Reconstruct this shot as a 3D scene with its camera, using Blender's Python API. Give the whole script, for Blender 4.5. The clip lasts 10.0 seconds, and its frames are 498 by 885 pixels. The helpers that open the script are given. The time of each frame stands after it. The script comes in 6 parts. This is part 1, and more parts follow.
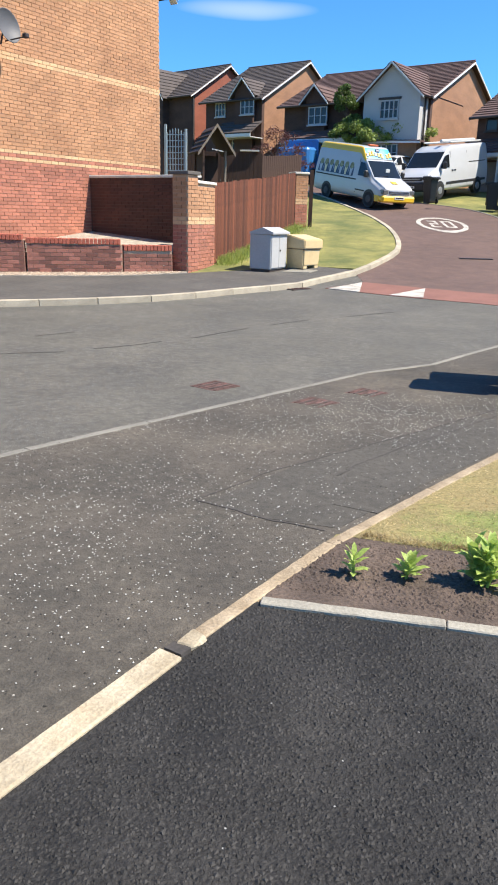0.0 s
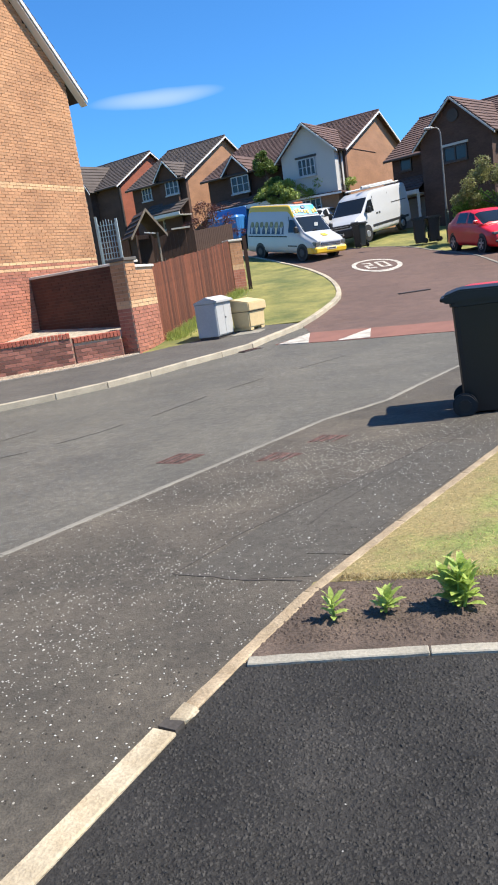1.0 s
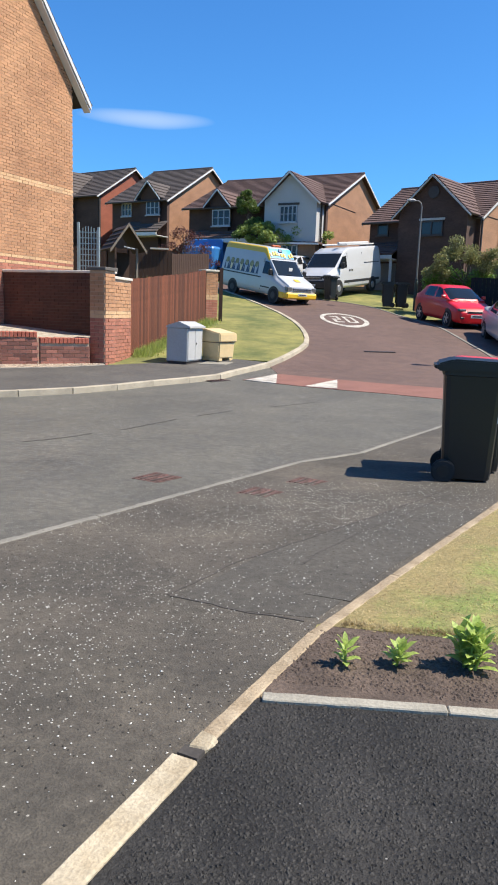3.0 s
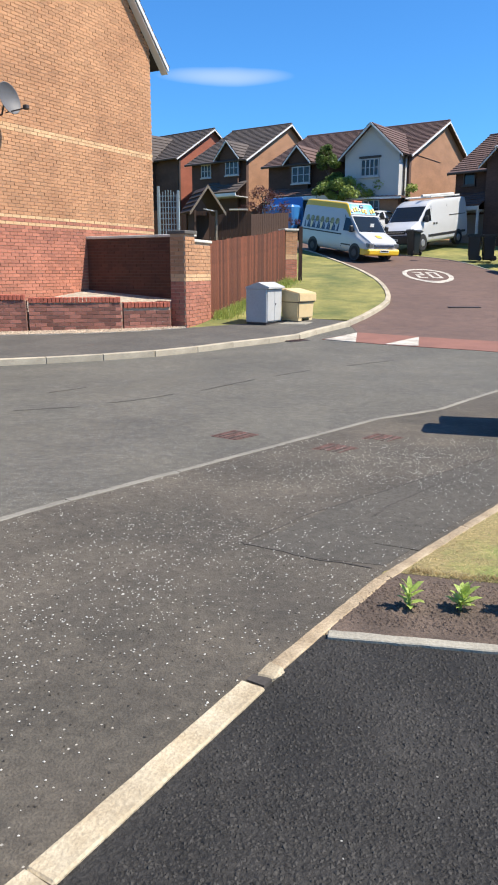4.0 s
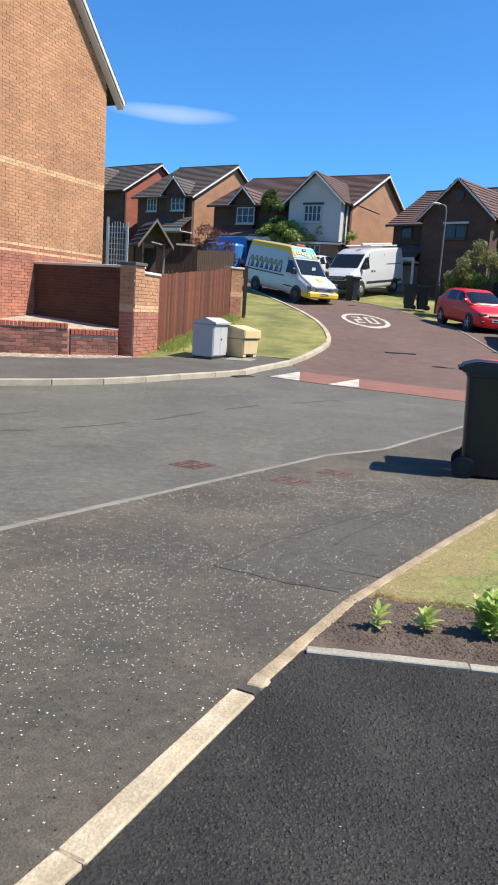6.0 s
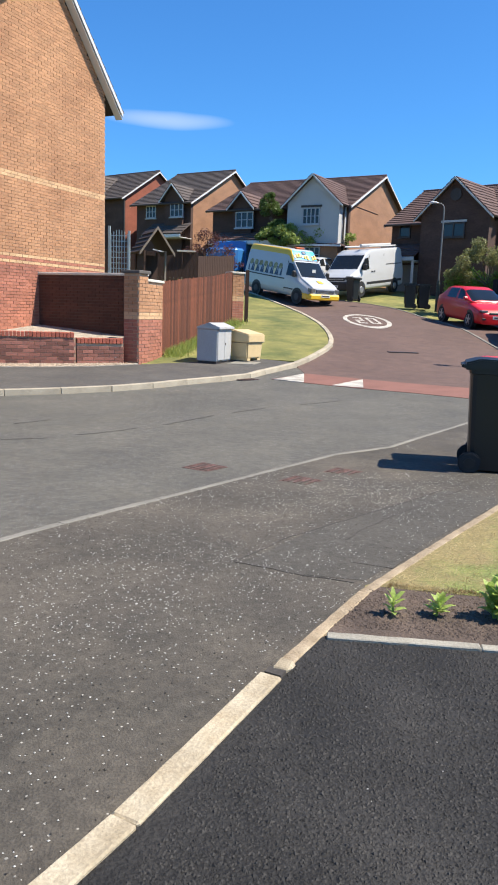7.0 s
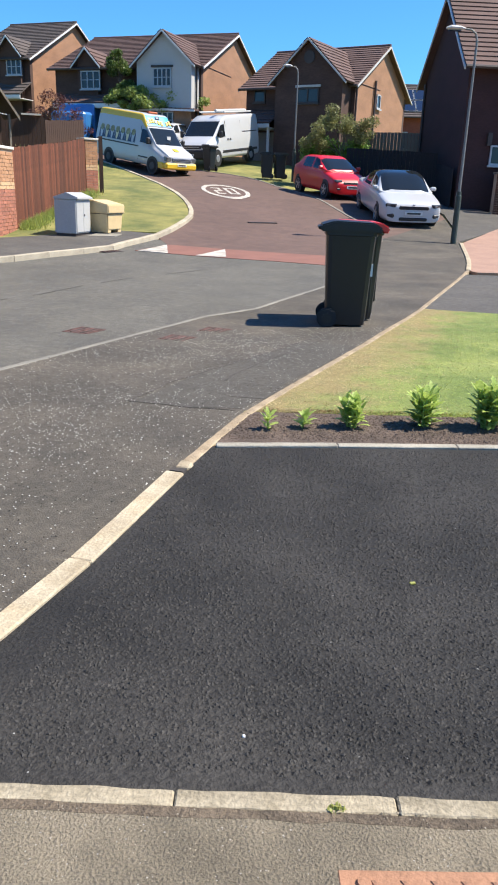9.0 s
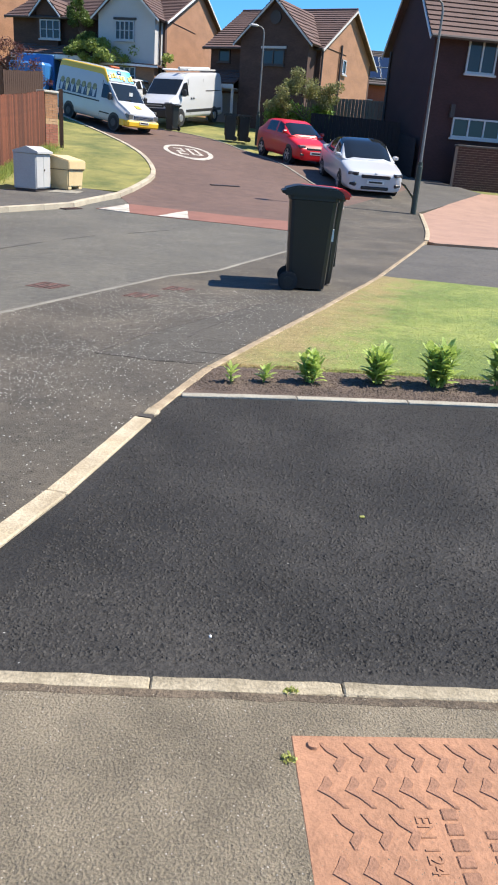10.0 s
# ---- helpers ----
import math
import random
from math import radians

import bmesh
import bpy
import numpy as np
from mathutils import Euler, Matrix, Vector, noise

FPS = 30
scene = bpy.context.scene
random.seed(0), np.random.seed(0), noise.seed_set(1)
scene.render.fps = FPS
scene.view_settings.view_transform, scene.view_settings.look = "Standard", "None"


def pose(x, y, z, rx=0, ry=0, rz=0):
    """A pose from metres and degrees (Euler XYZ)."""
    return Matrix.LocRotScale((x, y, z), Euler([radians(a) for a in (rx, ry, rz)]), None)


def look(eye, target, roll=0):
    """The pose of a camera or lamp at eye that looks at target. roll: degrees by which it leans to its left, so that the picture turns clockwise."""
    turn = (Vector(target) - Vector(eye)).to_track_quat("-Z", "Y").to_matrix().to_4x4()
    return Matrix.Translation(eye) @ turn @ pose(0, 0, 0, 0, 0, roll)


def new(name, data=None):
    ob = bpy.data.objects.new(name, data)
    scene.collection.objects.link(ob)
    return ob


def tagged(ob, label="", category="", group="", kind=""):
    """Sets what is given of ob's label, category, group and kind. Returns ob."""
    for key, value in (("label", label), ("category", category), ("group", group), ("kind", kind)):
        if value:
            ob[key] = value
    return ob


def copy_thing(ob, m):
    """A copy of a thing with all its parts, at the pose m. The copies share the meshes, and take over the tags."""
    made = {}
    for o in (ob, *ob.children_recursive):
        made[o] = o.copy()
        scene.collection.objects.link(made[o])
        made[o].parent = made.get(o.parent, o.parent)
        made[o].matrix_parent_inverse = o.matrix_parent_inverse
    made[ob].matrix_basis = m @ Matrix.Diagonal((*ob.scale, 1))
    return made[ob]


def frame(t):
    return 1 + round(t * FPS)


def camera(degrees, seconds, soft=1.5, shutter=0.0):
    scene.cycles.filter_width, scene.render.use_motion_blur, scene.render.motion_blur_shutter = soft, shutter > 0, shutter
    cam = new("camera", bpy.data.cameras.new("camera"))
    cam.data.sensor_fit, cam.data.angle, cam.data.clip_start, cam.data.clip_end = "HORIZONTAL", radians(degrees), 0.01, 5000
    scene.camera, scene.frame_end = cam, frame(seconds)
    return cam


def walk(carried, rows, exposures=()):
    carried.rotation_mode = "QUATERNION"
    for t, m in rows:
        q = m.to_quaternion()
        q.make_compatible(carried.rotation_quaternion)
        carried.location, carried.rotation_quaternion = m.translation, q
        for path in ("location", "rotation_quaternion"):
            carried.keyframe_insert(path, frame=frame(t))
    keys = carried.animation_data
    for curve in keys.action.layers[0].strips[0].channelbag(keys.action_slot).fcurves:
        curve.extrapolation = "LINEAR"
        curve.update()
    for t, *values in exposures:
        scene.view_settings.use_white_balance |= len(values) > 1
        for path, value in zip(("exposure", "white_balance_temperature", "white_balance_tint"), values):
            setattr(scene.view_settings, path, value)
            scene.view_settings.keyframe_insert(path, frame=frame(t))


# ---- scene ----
cam = camera(37.3, 10.0, soft=1.9)
PATH = [
    (0, (0.016, 0.052, 1.172), (-0.013, 1.963, 0.582), 1.5),
    (0.5, (0.042, 0.01, 1.186), (0.029, 1.915, 0.577), -1.6),
    (1, (0.103, -0.022, 1.187), (0.142, 1.931, 0.758), -8.4),
    (1.5, (0.033, -0.038, 1.227), (-0.031, 1.946, 0.979), -3.6),
    (2, (-0.101, -0.003, 1.229), (-0.201, 1.978, 0.972), 1.3),
    (2.5, (-0.276, 0.067, 1.201), (-0.116, 2.034, 0.876), 2.1),
    (2.7, (-0.305, 0.058, 1.191), (-0.072, 2.015, 0.852), 2.2),
    (3.8, (-0.22, -0.092, 1.186), (-0.16, 1.862, 0.762), 0.3),
    (4, (-0.237, -0.108, 1.18), (-0.238, 1.84, 0.725), 0.1),
    (4.5, (-0.354, -0.098, 1.187), (-0.394, 1.857, 0.767), 1.1),
    (5, (-0.532, -0.115, 1.172), (-0.396, 1.842, 0.782), 3.2),
    (5.2, (-0.575, -0.131, 1.179), (-0.385, 1.825, 0.809), 4.1),
    (6.3, (-0.447, -0.373, 1.205), (-0.274, 1.587, 0.846), 3.4),
    (6.5, (-0.455, -0.402, 1.216), (-0.309, 1.56, 0.855), 3.2),
    (7, (-0.543, -0.476, 1.205), (-0.369, 1.485, 0.855), 2.1),
    (7.5, (-0.714, -0.616, 1.151), (-0.331, 1.292, 0.69), 3.3),
    (8, (-0.691, -0.787, 1.135), (-0.206, 1.065, 0.557), 2.8),
    (8.5, (-0.665, -0.963, 1.137), (-0.178, 0.866, 0.491), 2.1),
    (9, (-0.755, -1.053, 1.129), (-0.227, 0.763, 0.479), 2.0),
    (9.5, (-0.862, -1.153, 1.111), (-0.288, 0.637, 0.43), 3.1),
    (10, (-0.846, -1.252, 1.114), (-0.21, 0.5, 0.387), 4.5),
]
walk(cam, [(t, look(eye, target, roll)) for t, eye, target, roll in PATH], [(0.0, 0.95), (0.5, 0.98), (1.5, 0.78), (2.5, 0.74), (4.0, 0.83), (5.0, 0.80), (6.5, 0.79), (7.5, 0.85), (8.0, 1.04), (8.5, 0.95), (9.0, 0.92), (10.0, 0.95)])
# ---- world, sun ----
CLOUD = (-0.03, 0.232, 0.085, 0.011)
SUN_TO = Vector((0.56, -0.14, 0.816)).normalized()      # towards the sun
world = bpy.data.worlds.new("sky")
scene.world = world
world.use_nodes = True
wn = world.node_tree.nodes
sky = wn.new("ShaderNodeTexSky")
sky.sky_type, sky.sun_disc = "NISHITA", False
sky.sun_elevation = math.asin(SUN_TO.z)
sky.sun_rotation = math.atan2(SUN_TO.x, SUN_TO.y)
sky.air_density, sky.dust_density, sky.ozone_density = 1.0, 0.4, 2.5
deep = wn.new("ShaderNodeMix")
deep.data_type, deep.blend_type = "RGBA", "MULTIPLY"
deep.inputs[0].default_value = 1.0
deep.inputs[7].default_value = (0.42, 0.97, 1.5, 1)
world.node_tree.links.new(sky.outputs[0], deep.inputs[6])
# one thin wisp of cloud, low over the roofs
geo = wn.new("ShaderNodeTexCoord")
sep = wn.new("ShaderNodeSeparateXYZ")
world.node_tree.links.new(geo.outputs["Generated"], sep.inputs[0])


def wm(op, a, b):
    n = wn.new("ShaderNodeMath")
    n.operation = op
    for i, v in enumerate((a, b)):
        if hasattr(v, "is_linked"):
            world.node_tree.links.new(v, n.inputs[i])
        else:
            n.inputs[i].default_value = v
    return n.outputs[0]


ripple = wn.new("ShaderNodeTexNoise")
ripple.inputs["Scale"].default_value = 14.0
world.node_tree.links.new(geo.outputs["Generated"], ripple.inputs[0])
az = wm("DIVIDE", wm("SUBTRACT", sep.outputs[0], CLOUD[0]), CLOUD[2])
el = wm("DIVIDE", wm("SUBTRACT", wm("ADD", sep.outputs[2], wm("MULTIPLY", ripple.outputs[0], 0.006)), CLOUD[1]), CLOUD[3])
wisp = wm("MAXIMUM", wm("SUBTRACT", 1.0, wm("ADD", wm("MULTIPLY", az, az), wm("MULTIPLY", el, el))), 0.0)
cl = wn.new("ShaderNodeMix")
cl.data_type = "RGBA"
cl.inputs[7].default_value = (6.5, 7.4, 8.4, 1)
world.node_tree.links.new(wm("MULTIPLY", wisp, 0.42), cl.inputs[0])
world.node_tree.links.new(deep.outputs[2], cl.inputs[6])
world.node_tree.links.new(cl.outputs[2], wn["Background"].inputs[0])
wn["Background"].inputs[1].default_value = 0.076
sun = new("sun", bpy.data.lights.new("sun", "SUN"))
sun.data.energy, sun.data.angle, sun.data.color = 5.0, radians(0.53), (1.0, 0.91, 0.78)
sun.matrix_world = look((0, 0, 30) , Vector((0, 0, 30)) - SUN_TO)


# ---- materials ----
def ramp_between(nt, fac, a, b, lo=0.36, hi=0.64):
    r = nt.nodes.new("ShaderNodeValToRGB")
    r.color_ramp.elements[0].position, r.color_ramp.elements[1].position = lo, hi
    r.color_ramp.elements[0].color, r.color_ramp.elements[1].color = (*a, 1), (*b, 1)
    nt.links.new(fac, r.inputs[0])
    return r.outputs[0]


def mix(nt, fac, a, b, mode="MIX"):
    m = nt.nodes.new("ShaderNodeMix")
    m.data_type, m.blend_type = "RGBA", mode
    for sock, v in ((m.inputs[0], fac), (m.inputs[6], a), (m.inputs[7], b)):
        if hasattr(v, "is_linked"):
            nt.links.new(v, sock)
        else:
            sock.default_value = v if isinstance(v, float) else (*v, 1)
    return m.outputs[2]


def surface(name, base, rough=0.8, var=0.25, big=1.2, fine=60.0, bump=0.2, metal=0.0, tint=None, stretch=(1, 1, 1), coat=0.0, vary=0.0, island=False, spec=0.5):
    """A base colour with variation at two scales, fine relief and, where asked, a tint for each piece."""
    m = bpy.data.materials.new(name)
    m.use_nodes = True
    nt = m.node_tree
    p = nt.nodes["Principled BSDF"]
    co = nt.nodes.new("ShaderNodeTexCoord")
    mp = nt.nodes.new("ShaderNodeMapping")
    mp.inputs["Scale"].default_value = stretch
    nt.links.new(co.outputs["Object"], mp.inputs[0])

    def nz(scale, detail=4.0, r=0.6):
        n = nt.nodes.new("ShaderNodeTexNoise")
        n.inputs["Scale"].default_value, n.inputs["Detail"].default_value, n.inputs["Roughness"].default_value = scale, detail, r
        nt.links.new(mp.outputs[0], n.inputs["Vector"])
        return n.outputs["Fac"]
    soft_var = var * 0.6
    dark = tuple(c * (1 - soft_var) for c in base)
    light = tuple(min(1, c * (1 + soft_var)) for c in (tint or base))
    col = ramp_between(nt, nz(big), dark, light)
    f = nz(fine, 3.0)
    col = mix(nt, 0.6, col, ramp_between(nt, f, (1 - var,) * 3, (1 + var * 0.8,) * 3, 0.36, 0.64), "MULTIPLY")
    if vary:
        src = nt.nodes.new("ShaderNodeNewGeometry").outputs["Random Per Island"] if island else nt.nodes.new("ShaderNodeObjectInfo").outputs["Random"]
        col = mix(nt, 1.0, col, ramp_between(nt, src, (1 - vary,) * 3, (1 + vary, 1 + vary * 0.9, 1 + vary * 0.8), 0, 1), "MULTIPLY")
    nt.links.new(col, p.inputs["Base Color"])
    p.inputs["Roughness"].default_value, p.inputs["Metallic"].default_value = rough, metal
    p.inputs["Coat Weight"].default_value = coat
    p.inputs["Specular IOR Level"].default_value = spec
    if bump:
        b = nt.nodes.new("ShaderNodeBump")
        b.inputs["Strength"].default_value, b.inputs["Distance"].default_value = bump, 0.01
        nt.links.new(f, b.inputs["Height"])
        nt.links.new(b.outputs[0], p.inputs["Normal"])
    return m


def add_speckle(m, colour, scale, size, amount_scale=0.8, lo=0.5, hi=0.6):
    """Chips of another stone: small round marks, thick in some stretches and thin in others."""
    nt = m.node_tree
    p = nt.nodes["Principled BSDF"]
    co = nt.nodes.new("ShaderNodeTexCoord")
    v = nt.nodes.new("ShaderNodeTexVoronoi")
    v.inputs["Scale"].default_value = scale
    nt.links.new(co.outputs["Object"], v.inputs["Vector"])
    lt = nt.nodes.new("ShaderNodeMath")
    lt.operation = "LESS_THAN"
    lt.inputs[1].default_value = size
    nt.links.new(v.outputs["Distance"], lt.inputs[0])
    n = nt.nodes.new("ShaderNodeTexNoise")
    n.inputs["Scale"].default_value, n.inputs["Detail"].default_value = amount_scale, 3.0
    nt.links.new(co.outputs["Object"], n.inputs["Vector"])
    pick = nt.nodes.new("ShaderNodeSeparateColor")
    nt.links.new(v.outputs["Color"], pick.inputs[0])
    dens = nt.nodes.new("ShaderNodeMapRange")
    dens.inputs["From Min"].default_value, dens.inputs["From Max"].default_value = lo, hi
    nt.links.new(n.outputs["Fac"], dens.inputs["Value"])
    keep = nt.nodes.new("ShaderNodeMath")
    keep.operation = "LESS_THAN"
    nt.links.new(pick.outputs[0], keep.inputs[0])
    nt.links.new(dens.outputs[0], keep.inputs[1])
    both = nt.nodes.new("ShaderNodeMath")
    both.operation = "MULTIPLY"
    nt.links.new(lt.outputs[0], both.inputs[0])
    nt.links.new(keep.outputs[0], both.inputs[1])
    old = p.inputs["Base Color"].links[0].from_socket
    nt.links.new(mix(nt, both.outputs[0], old, colour), p.inputs["Base Color"])
    return m


def add_mottle(m, scale, low, high, detail=5.0, lo=0.35, hi=0.65):
    """Patches of dust and wear: a multiplying noise of its own scale over the base colour."""
    nt = m.node_tree
    p = nt.nodes["Principled BSDF"]
    co = nt.nodes.new("ShaderNodeTexCoord")
    n = nt.nodes.new("ShaderNodeTexNoise")
    n.inputs["Scale"].default_value, n.inputs["Detail"].default_value, n.inputs["Roughness"].default_value = scale, detail, 0.65
    nt.links.new(co.outputs["Object"], n.inputs["Vector"])
    old = p.inputs["Base Color"].links[0].from_socket
    nt.links.new(mix(nt, 1.0, old, ramp_between(nt, n.outputs["Fac"], low, high, lo, hi), "MULTIPLY"), p.inputs["Base Color"])
    return m


def glassy(name, base, rough=0.05):
    m = bpy.data.materials.new(name)
    m.use_nodes = True
    p = m.node_tree.nodes["Principled BSDF"]
    p.inputs["Base Color"].default_value = (*base, 1)
    p.inputs["Roughness"].default_value = rough
    p.inputs["Specular IOR Level"].default_value = 0.4
    return m


ROAD = add_speckle(surface("road_asphalt", (0.094, 0.089, 0.075), 0.85, 0.16, 0.5, 120, 0.5), (0.22, 0.22, 0.21), 90, 0.28, 1.5, 0.2, 0.9)
PATH_ASPHALT = add_speckle(surface("path_asphalt", (0.069, 0.0625, 0.051), 0.9, 0.3, 0.9, 120, 0.7, tint=(0.083, 0.0725, 0.058)), (0.30, 0.29, 0.26), 60, 0.24, 0.55, 0.42, 1.1)
FAR_PATH = surface("far_path_asphalt", (0.078, 0.073, 0.066), 0.9, 0.2, 1.0, 90, 0.4)
DRIVE = add_speckle(surface("new_tarmac", (0.0225, 0.0212, 0.0195), 0.75, 0.55, 1.6, 85, 1.0, spec=0.35), (0.25, 0.25, 0.24), 30, 0.08, 1.0, 0.3, 2.5)
RED_ROAD = surface("red_asphalt", (0.110, 0.068, 0.053), 0.85, 0.15, 0.4, 90, 0.4)
RED_BAND = surface("red_setts", (0.195, 0.088, 0.064), 0.85, 0.18, 2.0, 60, 0.3)
ROAD_PAINT = surface("road_paint", (0.42, 0.39, 0.335), 0.8, 0.5, 3.0, 30, 0.3)
CONCRETE = surface("edging_concrete", (0.385, 0.335, 0.245), 0.9, 0.24, 4.0, 90, 0.5, vary=0.08)
for m_ in (ROAD, FAR_PATH):
    add_mottle(m_, 1.1, (0.86, 0.86, 0.86), (1.12, 1.10, 1.06))
    add_mottle(m_, 14, (0.80, 0.80, 0.80), (1.20, 1.19, 1.17), 6.0)
add_mottle(PATH_ASPHALT, 2.2, (0.84, 0.83, 0.82), (1.16, 1.14, 1.10))
add_mottle(PATH_ASPHALT, 26, (0.78, 0.77, 0.76), (1.24, 1.23, 1.21), 6.0)
add_mottle(DRIVE, 1.8, (0.80, 0.80, 0.80), (1.55, 1.52, 1.46), 6.0, 0.40, 0.72)
add_mottle(RED_ROAD, 3.0, (0.85, 0.85, 0.85), (1.15, 1.14, 1.13), 6.0)
add_mottle(CONCRETE, 7, (0.84, 0.78, 0.69), (1.10, 1.09, 1.07), 6.0)
KERB = surface("kerb_concrete", (0.20, 0.188, 0.158), 0.9, 0.22, 3.0, 60, 0.4, vary=0.12)
ROUGH_PATH = add_speckle(surface("gritty_concrete", (0.178, 0.149, 0.104), 0.95, 0.42, 3.0, 170, 1.0), (0.34, 0.31, 0.26), 110, 0.2, 6, 0.3, 1.6)
GRASS = add_mottle(surface("grass", (0.135, 0.195, 0.042), 0.9, 0.3, 1.2, 80, 0.6, tint=(0.185, 0.215, 0.058)), 7, (0.8, 0.84, 0.8), (1.2, 1.16, 1.15), 6.0)
# the lawn is scorched in a strip along the footway
nt_ = GRASS.node_tree
co_, dist_ = nt_.nodes.new("ShaderNodeTexCoord"), nt_.nodes.new("ShaderNodeVectorMath")
dist_.operation = "DOT_PRODUCT"
dist_.inputs[1].default_value = (0.78, -0.625, 0)
nt_.links.new(co_.outputs["Object"], dist_.inputs[0])
nz_ = nt_.nodes.new("ShaderNodeTexNoise")
nz_.inputs["Scale"].default_value, nz_.inputs["Detail"].default_value = 4.0, 6.0
nt_.links.new(co_.outputs["Object"], nz_.inputs["Vector"])
add_ = nt_.nodes.new("ShaderNodeMath")
add_.operation = "MULTIPLY_ADD"
add_.inputs[1].default_value, add_.inputs[2].default_value = 1.3, 0.9
nt_.links.new(nz_.outputs["Fac"], add_.inputs[0])
sum_ = nt_.nodes.new("ShaderNodeMath")
nt_.links.new(add_.outputs[0], sum_.inputs[0])
nt_.links.new(dist_.outputs["Value"], sum_.inputs[1])
dry_ = nt_.nodes.new("ShaderNodeMapRange")
dry_.inputs["From Min"].default_value, dry_.inputs["From Max"].default_value = 0.2, 0.66
dry_.inputs["To Min"].default_value, dry_.inputs["To Max"].default_value = 0.74, 0.0
nt_.links.new(sum_.outputs[0], dry_.inputs["Value"])
p_ = nt_.nodes["Principled BSDF"]
nt_.links.new(mix(nt_, dry_.outputs[0], p_.inputs["Base Color"].links[0].from_socket, (0.27, 0.19, 0.095)), p_.inputs["Base Color"])
add_mottle(GRASS, 45, (0.66, 0.70, 0.64), (1.26, 1.22, 1.2), 8.0)
GRASS_FAR = add_mottle(surface("grass_far", (0.125, 0.145, 0.038), 0.9, 0.35, 0.7, 40, 0.6, tint=(0.20, 0.182, 0.055)), 2.2, (0.78, 0.82, 0.78), (1.22, 1.18, 1.12), 7.0)
SOIL = surface("soil", (0.092, 0.066, 0.050), 0.95, 0.4, 6, 70, 1.0)
GRAVEL = surface("gravel", (0.35, 0.31, 0.25), 0.95, 0.4, 6, 50, 1.0)
MORTAR = surface("mortar", (0.46, 0.32, 0.215), 0.95, 0.15, 3, 60, 0.3)
BUFF = surface("buff_brick", (0.41, 0.212, 0.112), 0.9, 0.2, 0.6, 70, 0.4, tint=(0.43, 0.235, 0.125), vary=0.13, island=True)
BUFF_PALE = surface("pale_brick", (0.56, 0.36, 0.20), 0.9, 0.15, 2, 70, 0.4, vary=0.10, island=True)
RED_BRICK = surface("red_brick", (0.37, 0.150, 0.098), 0.9, 0.2, 0.8, 70, 0.4, vary=0.18, island=True)
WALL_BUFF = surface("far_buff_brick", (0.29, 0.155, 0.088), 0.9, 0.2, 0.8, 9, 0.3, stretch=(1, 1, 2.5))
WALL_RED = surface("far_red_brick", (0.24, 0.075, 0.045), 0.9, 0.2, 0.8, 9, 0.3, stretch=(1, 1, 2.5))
# Brick of the house fronts, their shade put into the base colour.
WALL_FRONT_SHADED = surface("shaded_front_brick", (0.075, 0.042, 0.032), 0.9, 0.25, 0.8, 9, 0.3, stretch=(1, 1, 2.5))
RENDER_WHITE = surface("white_render", (0.45, 0.45, 0.44), 0.9, 0.06, 1.0, 30, 0.1)
TILE_BROWN = surface("brown_roof_tile", (0.105, 0.062, 0.052), 0.85, 0.25, 0.8, 14, 0.3)
TILE_GREY = surface("grey_roof_tile", (0.075, 0.06, 0.054), 0.85, 0.25, 0.8, 14, 0.3)
UPVC = surface("white_upvc", (0.62, 0.62, 0.61), 0.4, 0.04, 2, 20, 0.0)
# White frames greyed in the base colour to stand for the fronts' shade.
UPVC_DULL = surface("dimmed_upvc", (0.40, 0.41, 0.42), 0.5, 0.06, 2, 20, 0.0)
DARK_TRIM = surface("dark_trim", (0.045, 0.035, 0.032), 0.6, 0.15, 2, 20, 0.1)
GLASS = glassy("window_glass", (0.03, 0.035, 0.04))
FENCE = surface("stained_fence_wood", (0.122, 0.038, 0.018), 0.85, 0.5, 1.2, 24, 0.4, stretch=(6, 6, 0.5), vary=0.45)
WOOD_DARK = surface("dark_wood", (0.050, 0.025, 0.016), 0.85, 0.3, 2, 24, 0.4, stretch=(4, 4, 0.8))
WOOD_GREY = surface("weathered_wood", (0.20, 0.165, 0.125), 0.9, 0.3, 2, 24, 0.4, stretch=(4, 4, 0.8))
COPING = surface("coping_stone", (0.55, 0.52, 0.46), 0.9, 0.15, 3, 40, 0.2)
COPING_DARK = surface("dark_coping", (0.10, 0.09, 0.08), 0.9, 0.2, 3, 40, 0.2)
CABINET = surface("grey_cabinet_paint", (0.40, 0.40, 0.39), 0.55, 0.08, 2, 30, 0.05)
YELLOW_GRP = surface("cream_yellow_plastic", (0.58, 0.44, 0.235), 0.5, 0.08, 2, 30, 0.05)
BIN_BLACK = surface("black_bin_plastic", (0.0065, 0.007, 0.008), 0.42, 0.2, 3, 60, 0.05)
BIN_RED = surface("red_bin_lid", (0.55, 0.035, 0.03), 0.4, 0.1, 3, 60, 0.05)


# ---- helpers for shapes ----
KNOTS = ((-60, -.03), (-3, -.04), (0, -.05), (2.3, -.07), (4, -.12), (7, -.2), (10, -.2), (12.5, -.16), (14.5, -.1), (16.2, -.03), (17.5, .1), (18.5, .22),
         (20.5, .44), (23.5, .85), (26, 1.08), (28, 1.25), (30, 1.5), (33, 1.95), (36, 2.4), (40, 2.75), (46, 3.05), (60, 3.3), (150, 3.5), (900, 3.5))
KY = [k[0] for k in KNOTS]
KZ = [k[1] for k in KNOTS]


def H(y):
    """The height of the ground, which falls to the road and climbs the side street."""
    return float(np.interp(y, KY, KZ))


